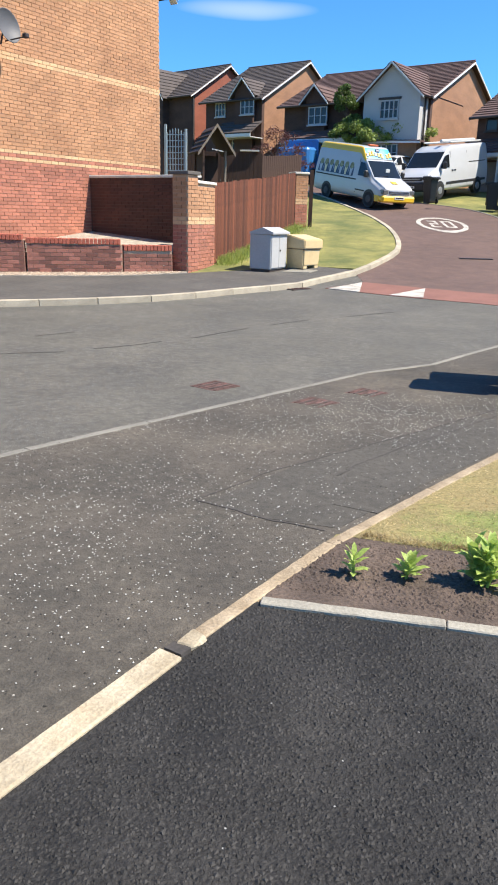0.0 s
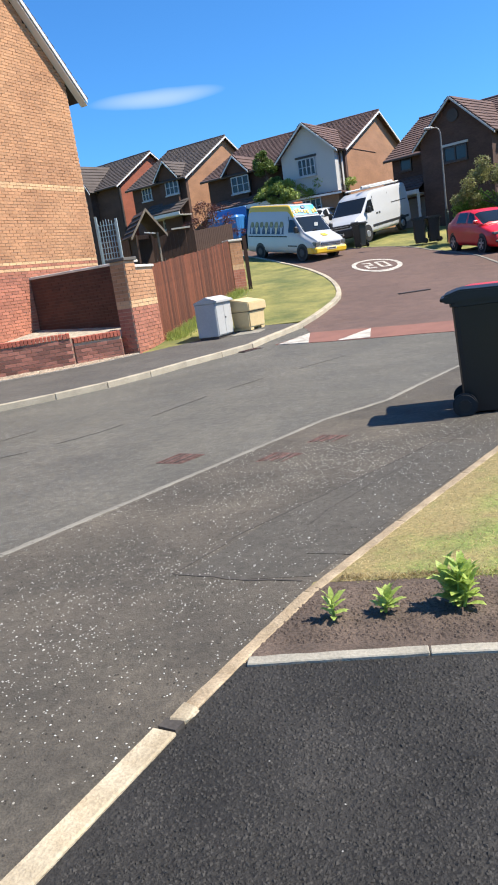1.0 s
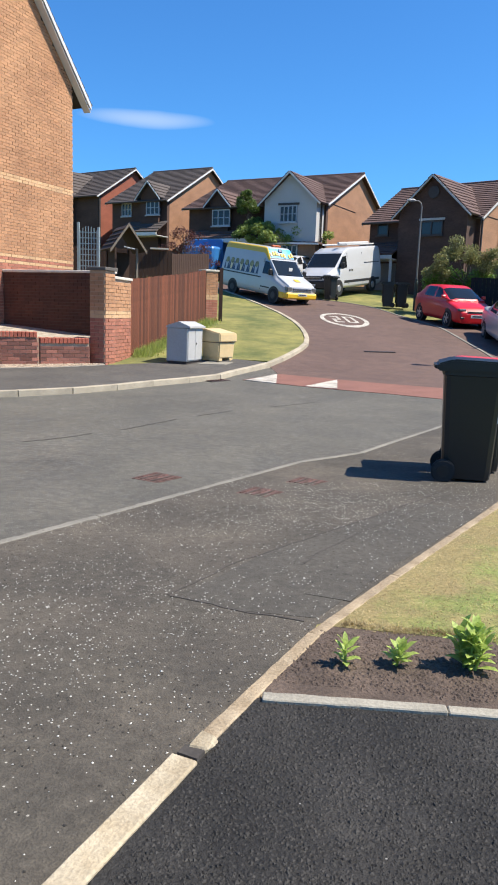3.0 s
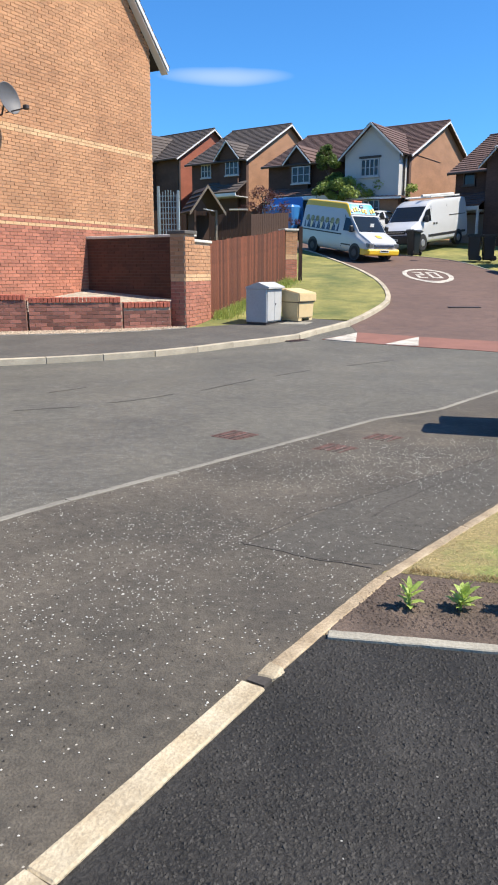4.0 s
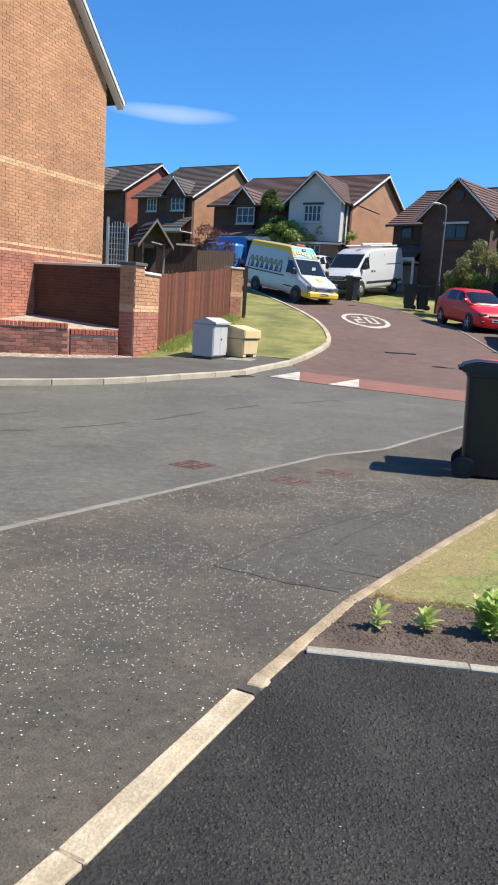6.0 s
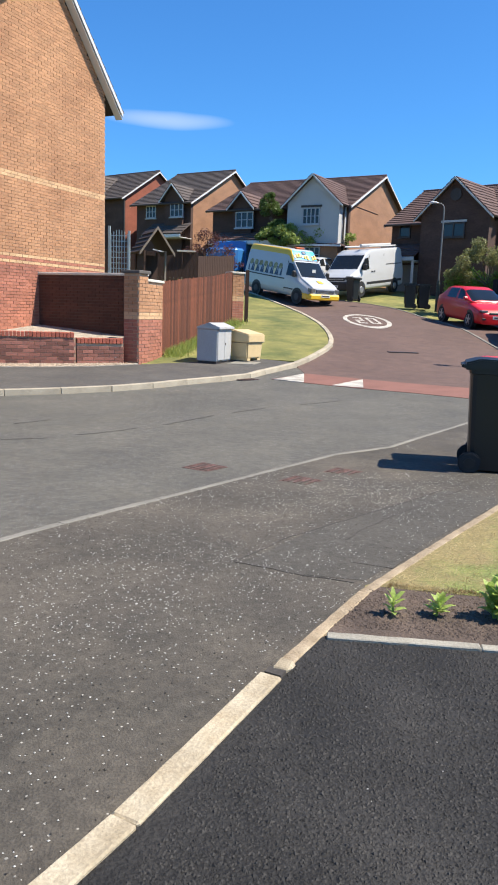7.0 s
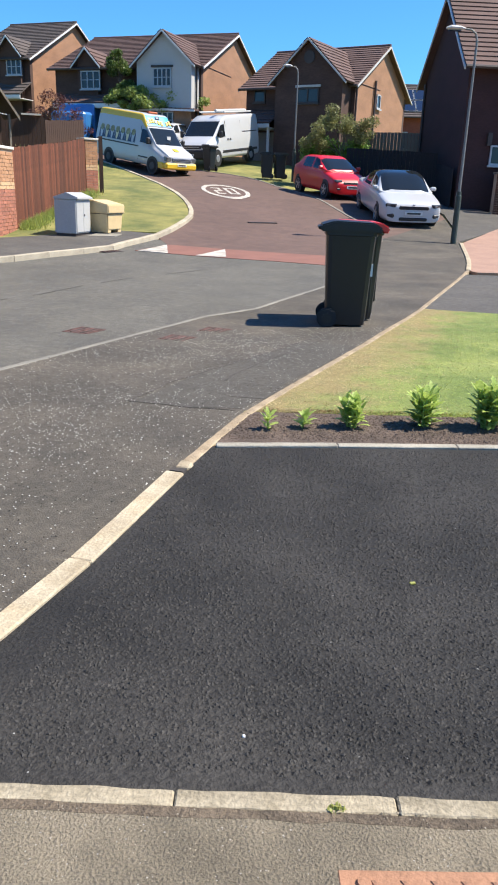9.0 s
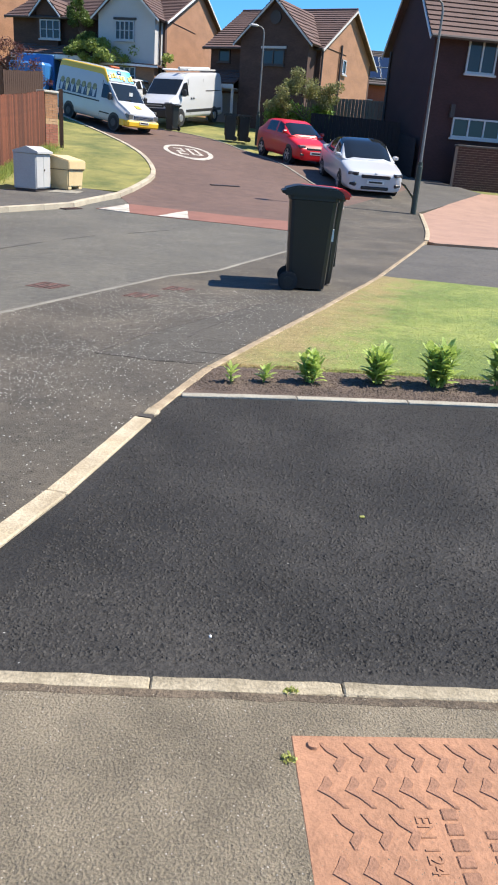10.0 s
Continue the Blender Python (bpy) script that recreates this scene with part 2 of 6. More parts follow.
def finish(name, bm, material, parent=None, smooth=False):
    me = bpy.data.meshes.new(name)
    bm.to_mesh(me)
    bm.free()
    for mm in (material if isinstance(material, (list, tuple)) else [material]):
        me.materials.append(mm)
    if smooth:
        me.polygons.foreach_set("use_smooth", [True] * len(me.polygons))
    ob = new(name, me)
    ob.parent = parent
    return ob


def part(name, bm, material, parent, label="", smooth=False):
    ob = finish(name, bm, material, parent, smooth)
    return tagged(ob, label) if label else ob


def thing(name, m, label, category, group="", kind=""):
    ob = new(name)
    ob.empty_display_size = 0.1
    ob.matrix_basis = m
    return tagged(ob, label, category, group, kind)


def box(bm, x0, x1, y0, y1, z0, z1, m=None, bevel=0.0, mat=0):
    mm = Matrix.Translation(((x0 + x1) / 2, (y0 + y1) / 2, (z0 + z1) / 2)) @ Matrix.Diagonal((x1 - x0, y1 - y0, z1 - z0, 1))
    r = bmesh.ops.create_cube(bm, size=1, matrix=(m or Matrix()) @ mm)
    if bevel:
        es = {e for v in r["verts"] for e in v.link_edges}
        bmesh.ops.bevel(bm, geom=list(es), offset=bevel, segments=1, affect="EDGES")
    if mat:
        for f in {f for v in r["verts"] if v.is_valid for f in v.link_faces}:
            f.material_index = mat
    return bm


def boxed(*a, **k):
    return box(bmesh.new(), *a, **k)


def prism(bm, pts, depth, m=None):
    """A polygon in x, z, drawn out along y by depth."""
    m = m or Matrix()
    front = [bm.verts.new(m @ Vector((x, 0, z))) for x, z in pts]
    back = [bm.verts.new(m @ Vector((x, depth, z))) for x, z in pts]
    bm.faces.new(front)
    bm.faces.new(back[::-1])
    for i in range(len(pts)):
        j = (i + 1) % len(pts)
        bm.faces.new((front[j], front[i], back[i], back[j]))
    bmesh.ops.recalc_face_normals(bm, faces=bm.faces)
    return bm


def tube(bm, pts, r, n=8):
    """A round bar along points; r may be one radius or one for each point."""
    rings = []
    pts = [Vector(p) for p in pts]
    for i, p in enumerate(pts):
        d = (pts[min(i + 1, len(pts) - 1)] - pts[max(i - 1, 0)]).normalized()
        a = d.orthogonal().normalized() if i == 0 else (rings[-1][1] - d * rings[-1][1].dot(d)).normalized()
        b = d.cross(a)
        rr = r[i] if isinstance(r, (list, tuple)) else r
        rings.append(([bm.verts.new(p + (a * math.cos(t) + b * math.sin(t)) * rr) for t in np.linspace(0, 2 * math.pi, n, endpoint=False)], a))
    for (u, _), (v, _) in zip(rings, rings[1:]):
        for i in range(n):
            bm.faces.new((u[i], u[(i + 1) % n], v[(i + 1) % n], v[i]))
    bm.faces.new(rings[0][0][::-1])
    bm.faces.new(rings[-1][0])
    return bm


def sheet(name, pts, dz, material, label="", thick=0.05):
    """A piece of the ground's covering: an outline in x, y laid on the ground, with its edge turned down."""
    bm = bmesh.new()
    vs = [bm.verts.new((x, y, 0)) for x, y in pts]
    f = bm.faces.new(vs)
    f.normal_update()
    if f.normal.z < 0:
        f.normal_flip()
    bmesh.ops.triangulate(bm, faces=bm.faces[:])
    for y in KY:
        bmesh.ops.bisect_plane(bm, geom=bm.verts[:] + bm.edges[:] + bm.faces[:], plane_co=(0, y, 0), plane_no=(0, 1, 0), dist=1e-5)
    rim = [e for e in bm.edges if e.is_boundary]
    for v in bm.verts:
        v.co.z = H(v.co.y) + dz
    r = bmesh.ops.extrude_edge_only(bm, edges=rim)
    for v in r["geom"]:
        if isinstance(v, bmesh.types.BMVert):
            v.co.z -= thick
    bmesh.ops.recalc_face_normals(bm, faces=bm.faces)
    ob = finish(name, bm, material)
    return tagged(ob, label, name.split("_")[0], kind="structure")


def along(pts, step):
    """Points at even steps on a line of points."""
    pts = [Vector((*p, 0)) for p in pts]
    out, carry = [pts[0]], 0.0
    for a, b in zip(pts, pts[1:]):
        ln = (b - a).length
        d = step - carry
        while d <= ln:
            out.append(a + (b - a) * d / ln)
            d += step
        carry = ln - (d - step)
    return [(p.x, p.y) for p in out]


def smooth_line(pts, n=6):
    """A curve through points."""
    p = [Vector((*q, 0)) for q in pts]
    p = [p[0] * 2 - p[1]] + p + [p[-1] * 2 - p[-2]]
    out = []
    for i in range(1, len(p) - 2):
        for k in range(n):
            t = k / n
            v = 0.5 * ((2 * p[i]) + (p[i + 1] - p[i - 1]) * t + (2 * p[i - 1] - 5 * p[i] + 4 * p[i + 1] - p[i + 2]) * t * t + (3 * p[i] - p[i - 1] - 3 * p[i + 1] + p[i + 2]) * t ** 3)
            out.append((v.x, v.y))
    out.append(tuple(pts[-1]))
    return out


def offset(pts, d):
    """A line moved sideways by d, to its left."""
    out = []
    for i, p in enumerate(pts):
        a, b = Vector(pts[max(i - 1, 0)]), Vector(pts[min(i + 1, len(pts) - 1)])
        t = (b - a).normalized()
        out.append((p[0] - t.y * d, p[1] + t.x * d))
    return out


def kerb(name, pts, width, top, material, label, piece=0.9, deep=0.12, gap=0.003, wear=0.0):
    """Kerb stones end to end along a line, each a piece of its own."""
    base = thing(name, Matrix(), label, "kerb", kind="structure")
    ps = along(pts, piece)
    if (Vector(ps[-1]) - Vector(pts[-1])).length > 0.2:
        ps.append(tuple(pts[-1]))
    for a, b in zip(ps, ps[1:]):
        t = Vector((b[0] - a[0], b[1] - a[1]))
        ln = t.length
        bm = bmesh.new()
        box(bm, gap / 2, ln - gap / 2, -width / 2, width / 2, -deep, random.uniform(-.0015, .0015), bevel=min(0.006, width * 0.08))
        if wear:
            bmesh.ops.subdivide_edges(bm, edges=[e for e in bm.edges if abs(e.verts[0].co.x - e.verts[1].co.x) > .1], cuts=14)
            for v in bm.verts:
                q = Vector((v.co.x * 16, v.co.y * 30, a[0] * 7 + a[1]))
                v.co.y += noise.noise(q) * wear * 1.6
                v.co.z += noise.noise(q + Vector((9, 4, 2))) * wear * .5 - (abs(noise.noise(q * .35)) * wear * .6 if abs(v.co.y) > width * .3 else 0)
        ob = part("kerb_stone", bm, material, base)
        za, zb = H(a[1]) + top, H(b[1]) + top
        ob.matrix_basis = Matrix.Translation((a[0], a[1], za)) @ Matrix.Rotation(math.atan2(t.y, t.x), 4, "Z") @ Matrix.Rotation(-math.atan2(zb - za, ln), 4, "Y")
    return base


# ---- ground, roads and paths ----
bm = bmesh.new()
xs = [-700, -150, -60, -30, -15, 0, 15, 30, 60, 150, 700]
rows = [[bm.verts.new((x, y, H(y) - 0.06)) for x in xs] for y in [-700] + KY]
for a, b in zip(rows, rows[1:]):
    for i in range(len(xs) - 1):
        bm.faces.new((a[i], a[i + 1], b[i + 1], b[i]))
tagged(finish("ground", bm, GRASS_FAR), "grassed ground that climbs behind the road", "ground", kind="structure")

NEAR_KERB = smooth_line([(-9, -6.0), (-5.2, -1.2), (-2.72, 2.0), (-1.55, 3.60), (-1.13, 4.16), (-0.62, 4.77), (-0.155, 5.35), (0.51, 6.17), (1.125, 6.91), (1.60, 7.18), (2.1, 7.79), (2.64, 8.44), (3.43, 9.40), (4.7, 11.2), (6.2, 13.9), (7.75, 16.75)])
FAR_KERB = smooth_line([(-22, 7.0), (-9.5, 9.35), (-5.5, 10.35), (-4.22, 10.6), (-3.03, 11.05), (-2.0, 11.6), (-1.31, 12.16), (-0.57, 12.95), (0.2, 13.65), (0.75, 14.25), (1.15, 15.1), (2.0, 16.5), (2.7, 17.9), (3.34, 19.45), (3.66, 21.35), (3.70, 23.7), (3.5, 28.0), (2.75, 31.4), (1.8, 34.2), (0.5, 37.5), (-1.6, 41.0), (-7, 46.5)])
EDGE = smooth_line([(-3.2, -2.4), (-0.89, 0.85), (-0.49, 1.50), (-0.178, 1.985), (0.024, 2.28), (0.28, 2.70), (0.545, 3.06), (0.825, 3.40), (1.27, 3.96), (1.78, 4.57), (2.43, 5.41), (3.29, 6.49), (4.63, 8.25), (6.22, 10.33), (6.95, 11.3)])
EDGE_TURN = smooth_line([(6.95, 11.3), (7.75, 12.6), (8.45, 13.85), (9.12, 15.1), (9.85, 16.5), (10.75, 18.5), (11.9, 21.3), (12.3, 24)])
BAY = smooth_line([(7.75, 16.75), (8.2, 19.0), (8.42, 21), (8.6, 24), (8.5, 27), (8.2, 29.7), (7.5, 31.0), (6.1, 32.2), (4.6, 33.9), (3.0, 36.2), (0, 40.5), (-5, 46.5)])

far_main = [p for p in FAR_KERB if p[1] < 14.4]
sheet("road_main", NEAR_KERB + [(7.75, 16.75), (4.8, 16.6), (1.9, 16.2)] + far_main[::-1] + [(-22, -6)], 0.0, ROAD, "worn grey asphalt carriageway")
side_left = [p for p in FAR_KERB if p[1] > 14.0]
sheet("road_side", [(2.0, 15.2)] + [p for p in side_left if p[1] > 16.3] + BAY[::-1] + [(6.25, 14.05), (5.7, 13.15), (5.1, 13.5), (3.67, 14.2)], 0.004, RED_ROAD, "red-brown asphalt side street climbing a hill")
sheet("pavement_near", NEAR_KERB + EDGE_TURN[:-8][::-1] + EDGE[::-1] + [(-9, -9)], 0.004, PATH_ASPHALT, "dark asphalt footway strewn with white chips")
sheet("parking_bay", BAY[:25] + [(12.3, 24)] + EDGE_TURN[::-1][:20], 0.002, RED_ROAD, "red-brown parking strip beside the side street")
FOOT_BACK = [(1.2, 16.9), (0.03, 16.35), (-0.25, 16.22), (-1.45, 15.42), (-2.48, 14.74), (-3.5, 14.36), (-4.6, 14.12), (-6.5, 13.75), (-10, 13.0), (-22, 10.5)]
sheet("pavement_far", [p for p in FAR_KERB if p[1] < 16.6] + FOOT_BACK, 0.075, FAR_PATH, "dark asphalt footway below the garden wall", thick=0.14)
sheet("verge", [(1.2, 16.9)] + [p for p in FAR_KERB if p[1] > 16.6] + [(-3, 47), (1.1, 26), (-1.55, 16.9), (-1.5, 15.45), (-1.45, 15.42), (-0.25, 16.22), (0.03, 16.35)], 0.07, GRASS_FAR, "mown grass verge in a curve of the side street", thick=0.13)
KERB_PALE = surface("pale_kerb_concrete", (0.37, 0.325, 0.245), 0.9, 0.22, 3.0, 60, 0.4, vary=0.12)
kerb("kerb_far", FAR_KERB[8:], 0.13, 0.095, KERB_PALE, "worn pale concrete kerb stones", 0.86, wear=.003)
kerb("kerb_near", NEAR_KERB, 0.058, 0.008, KERB, "dropped concrete kerb stones flush with the footway", 0.9, gap=.002, wear=.006)
kerb("kerb_bay", BAY, 0.09, 0.02, KERB, "pale flush kerb along parked cars", 0.86)
WORN_EDGE = add_mottle(surface("worn_edging", (0.315, 0.258, 0.180), 0.95, 0.3, 4.0, 90, 0.6, vary=0.08), 9, (0.72, 0.66, 0.58), (1.15, 1.13, 1.1), 6.0)
kerb("edging_footway", EDGE[18:], 0.054, 0.018, WORN_EDGE, "worn buff concrete edging between footway and lawn", 0.9, 0.1, wear=.0025)
kerb("edging_turn", EDGE_TURN[:24], 0.09, 0.03, CONCRETE, "pale concrete edging round a pink driveway", 0.6, 0.1)

# driveway in new tarmac, its edgings, the bed and the lawn
DR_C, DR_R = (0.012, 2.25), (6.0, 0.865)
B_L, B_R = (-1.9, 0.56), (6.0, -1.72)
drive_side = [p for p in EDGE if 0.55 < p[1] < 2.25]
sheet("driveway", [(-1.06, 0.262)] + drive_side + [DR_C, DR_R, (6.0, -1.868)], 0.010, DRIVE, "fresh black coarse tarmac driveway")
kerb("edging_drive", [p for p in EDGE if -1.5 < p[1] < 1.955][::-1] + [(-2.59, -1.6)], 0.084, 0.022, CONCRETE, "buff concrete edging of a driveway", 0.87, 0.1, gap=.002, wear=.0012)
NEW_CONCRETE = surface("new_grey_concrete", (0.30, 0.278, 0.225), 0.9, 0.25, 4.0, 80, 0.4, vary=0.06)
kerb("edging_bed", [(0.035, 2.24), (0.56, 2.143), (1.43, 1.955), (6.0, 0.855)], 0.05, 0.022, NEW_CONCRETE, "pale concrete edging between tarmac and flower bed", 0.6, 0.1, wear=.002)
FRONT_EDGE = add_mottle(surface("weathered_edging", (0.30, 0.265, 0.195), 0.95, 0.3, 4.0, 100, 0.6, vary=0.06), 12, (0.75, 0.72, 0.66), (1.15, 1.13, 1.1), 6.0)
kerb("edging_front", [(-0.98, 0.236), (-0.454, 0.080), (-0.022, -0.048), (6.0, -1.872)], 0.050, 0.0165, FRONT_EDGE, "worn concrete edging at the foot of a driveway", 0.45, 0.1, wear=.003)
sheet("path_front", [(-1.4, 0.335), (6.0, -1.872), (6, -8), (-5, -8), (-3.1, -2.3)], 0.0150, ROUGH_PATH, "gritty weathered concrete path")
lawn_left = [p for p in EDGE if p[1] > 2.7]
LAWN_TOP = [(3.75, 7.12), (9.5, 3.1)]
sheet("bed_soil", [(0.045, 2.25)] + [p for p in EDGE if 2.30 < p[1] < 2.95] + [(0.45, 2.92), (6, 1.3), (6, 0.86), (1.43, 1.96), (0.56, 2.148)], 0.012, SOIL, "strip of bare dark soil with young plants")
sheet("lawn", [(0.34, 2.84)] + [p for p in lawn_left if p[1] < 7.1] + LAWN_TOP + [(9.5, -1), (6, 0.8), (6, 1.2)], 0.0135, GRASS, "short mown lawn with dry patches")
sheet("drive_next", [(3.75, 7.12), (4.63, 8.28), (6.22, 10.33), (6.6, 10.75), (12, 9.2), (12, 2.2), (9.5, 3.1)], 0.006, FAR_PATH, "grey asphalt driveway beyond the lawn")
PINK = surface("pink_setts", (0.30, 0.185, 0.135), 0.9, 0.15, 2, 30, 0.3)
sheet("drive_pink", [(6.95, 11.0)] + [p for p in EDGE_TURN if 11.2 < p[1] < 16.3] + [(11.65, 18.05), (14.45, 20.5), (24, 18), (24, 7)], 0.012, PINK, "pink block-paved driveway")

sheet("yard", [(9.75, 16.5), (10.9, 18.6), (12.05, 21.3), (12.4, 24.0), (10.6, 26.7), (13.4, 24.6), (14.5, 20.6), (11.7, 18.1)], 0.001, FAR_PATH, "dark asphalt yard in the shade of a house")
# crossing
sheet("crossing", [(1.15, 14.1), (2.0, 15.2), (3.67, 14.2), (5.1, 13.5), (5.72, 13.12), (5.02, 11.78), (4.4, 12.05), (3.66, 12.58), (2.9, 12.96), (2.2, 13.35)], 0.008, RED_BAND, "band of red setts across the side street")
sheet("marking_triangle", [(1.2, 14.05), (1.97, 15.15), (1.74, 13.68)], 0.014, ROAD_PAINT, "worn white painted ramp triangle")
sheet("marking_triangle", [(2.23, 13.36), (3.09, 14.48), (2.78, 13.12)], 0.014, ROAD_PAINT, "worn white painted ramp triangle")


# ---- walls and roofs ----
# Garden wall brick with deep shade mixed into its colour.
SHADED_BRICK = surface("shaded_garden_brick", (0.085, 0.034, 0.022), 0.9, 0.2, 1.2, 70, 0.4, vary=0.18, island=True)
LOW_BRICK = add_speckle(surface("stained_red_brick", (0.27, 0.115, 0.085), 0.9, 0.35, 0.8, 60, 0.4, vary=0.45), (0.5, 0.46, 0.42), 5.0, 0.16, 1.5, 0.42, 1.4)
# Mortar of the screen wall, darkened for shade like its bricks.
SHADED_MORTAR = surface("shaded_mortar", (0.10, 0.07, 0.05), 0.95, 0.2, 3, 60, 0.3)
def bricks(name, u0, z0, length, top, m, zones, parent, keep=0, inside=None, bl=0.225, bh=0.075, proud=0.012):
    """Brickwork in stretcher bond on a plane: s along, z up, its face to -y of m. zones(z, s) gives each brick's material slot.
    The first `keep` bricks are objects of their own, the rest one joined part."""
    mats = [BUFF, BUFF_PALE, RED_BRICK, SHADED_BRICK, LOW_BRICK]
    whole = None
    verts, faces, idx = [], [], []
    g = 0.010
    n = int((top - z0) / bh)
    for r in range(n):
        z = z0 + r * bh
        s = u0 - (bl / 2 if r % 2 else 0)
        while s < u0 + length - 0.02:
            a, b = max(s, u0) + g / 2, min(s + bl, u0 + length) - g / 2
            s += bl
            if b - a < 0.03 or (inside and not inside((a + b) / 2, z + bh / 2)):
                continue
            d = proud + random.uniform(-.003, .003)
            if keep > 0 and b - a > bl - g - .001:
                keep -= 1
                if not whole:
                    whole = boxed(0, bl - g, -proud, 0, g / 2, bh - g / 2, bevel=.002)
                    ob = part("brick", whole, LOW_BRICK, parent)
                    whole = ob.data
                else:
                    ob = new("brick", whole)
                    ob.parent = parent
                ob.matrix_basis = m @ Matrix.Translation((a, random.uniform(-.003, .001), z))
                continue
            k = len(verts)
            verts += [(a, 0, z + g / 2), (b, 0, z + g / 2), (b, 0, z + bh - g / 2), (a, 0, z + bh - g / 2), (a, -d, z + g / 2), (b, -d, z + g / 2), (b, -d, z + bh - g / 2), (a, -d, z + bh - g / 2)]
            faces += [(k + 4, k + 5, k + 6, k + 7), (k, k + 1, k + 5, k + 4), (k + 1, k + 2, k + 6, k + 5), (k + 2, k + 3, k + 7, k + 6), (k + 3, k, k + 4, k + 7)]
            idx += [zones(z, (a + b) / 2)] * 5
    me = bpy.data.meshes.new(name)
    me.from_pydata(verts, [], faces)
    for mm in mats:
        me.materials.append(mm)
    me.polygons.foreach_set("material_index", idx)
    ob = new(name, me)
    ob.parent = parent
    ob.matrix_basis = m
    return tagged(ob, kind="stuff")


def saw_slope(run, rise, thick=0.05, course=0.32):
    """Outline of a roof slope from its eave (0, 0) to (run, rise), with stepped tile courses."""
    ln = math.hypot(run, rise)
    n = max(2, int(ln / course))
    tx, tz = run / ln, rise / ln
    nx, nz = -tz, tx
    top = []
    for i in range(n):
        a, b = ln * i / n, ln * (i + 1) / n
        top += [(tx * a + nx * (thick + .035), tz * a + nz * (thick + .035)), (tx * b + nx * thick, tz * b + nz * thick)]
    return [(0, 0)] + top + [(run, rise)]


def slope(bm, eave, along_v, up_v, length, run, rise, thick=0.06, course=0.25):
    """Adds a roof slope: eave corner, the direction of the eave, the level direction towards the ridge."""
    a, u = Vector(along_v).normalized(), Vector(up_v).normalized()
    m = Matrix((( u.x, a.x, 0, eave[0]), (u.y, a.y, 0, eave[1]), (u.z, a.z, 1, eave[2]), (0, 0, 0, 1)))
    return prism(bm, saw_slope(run, rise, thick, course), length, m)


def window(parent, m, w, h, panes=2, bars=0, frame_mat=None, name="window"):
    """A casement: frame, sill and panes, facing -y of m, its lower left corner at the origin."""
    fm = frame_mat or UPVC_DULL
    bm = bmesh.new()
    t = 0.055
    rails = []
    box(bm, 0, w, -.03, .05, 0, t)
    box(bm, 0, w, -.03, .05, h - t, h)
    for i in range(panes + 1):
        x = (w - t) * i / panes
        box(bm, x, x + t, -.032, .05, 0, h)
    for i in range(panes):
        for k in range(1, bars + 1):
            rails.append(boxed(w * i / panes + .05, w * (i + 1) / panes, -.015, .03, h * k / (bars + 1) - .015, h * k / (bars + 1) + .015))
    fr = part(name, bm, fm, parent)
    fr.matrix_basis = m
    for r in rails:
        part("glazing_bar", r, fm, fr)
    part("sill", boxed(-.05, w + .05, -.09, .0, -.07, -.005), fm, fr)
    for i in range(panes):
        part("pane", boxed(w * i / panes + .03, w * (i + 1) / panes - .0, .005, .02, .03, h - .03), GLASS, fr)
    return fr


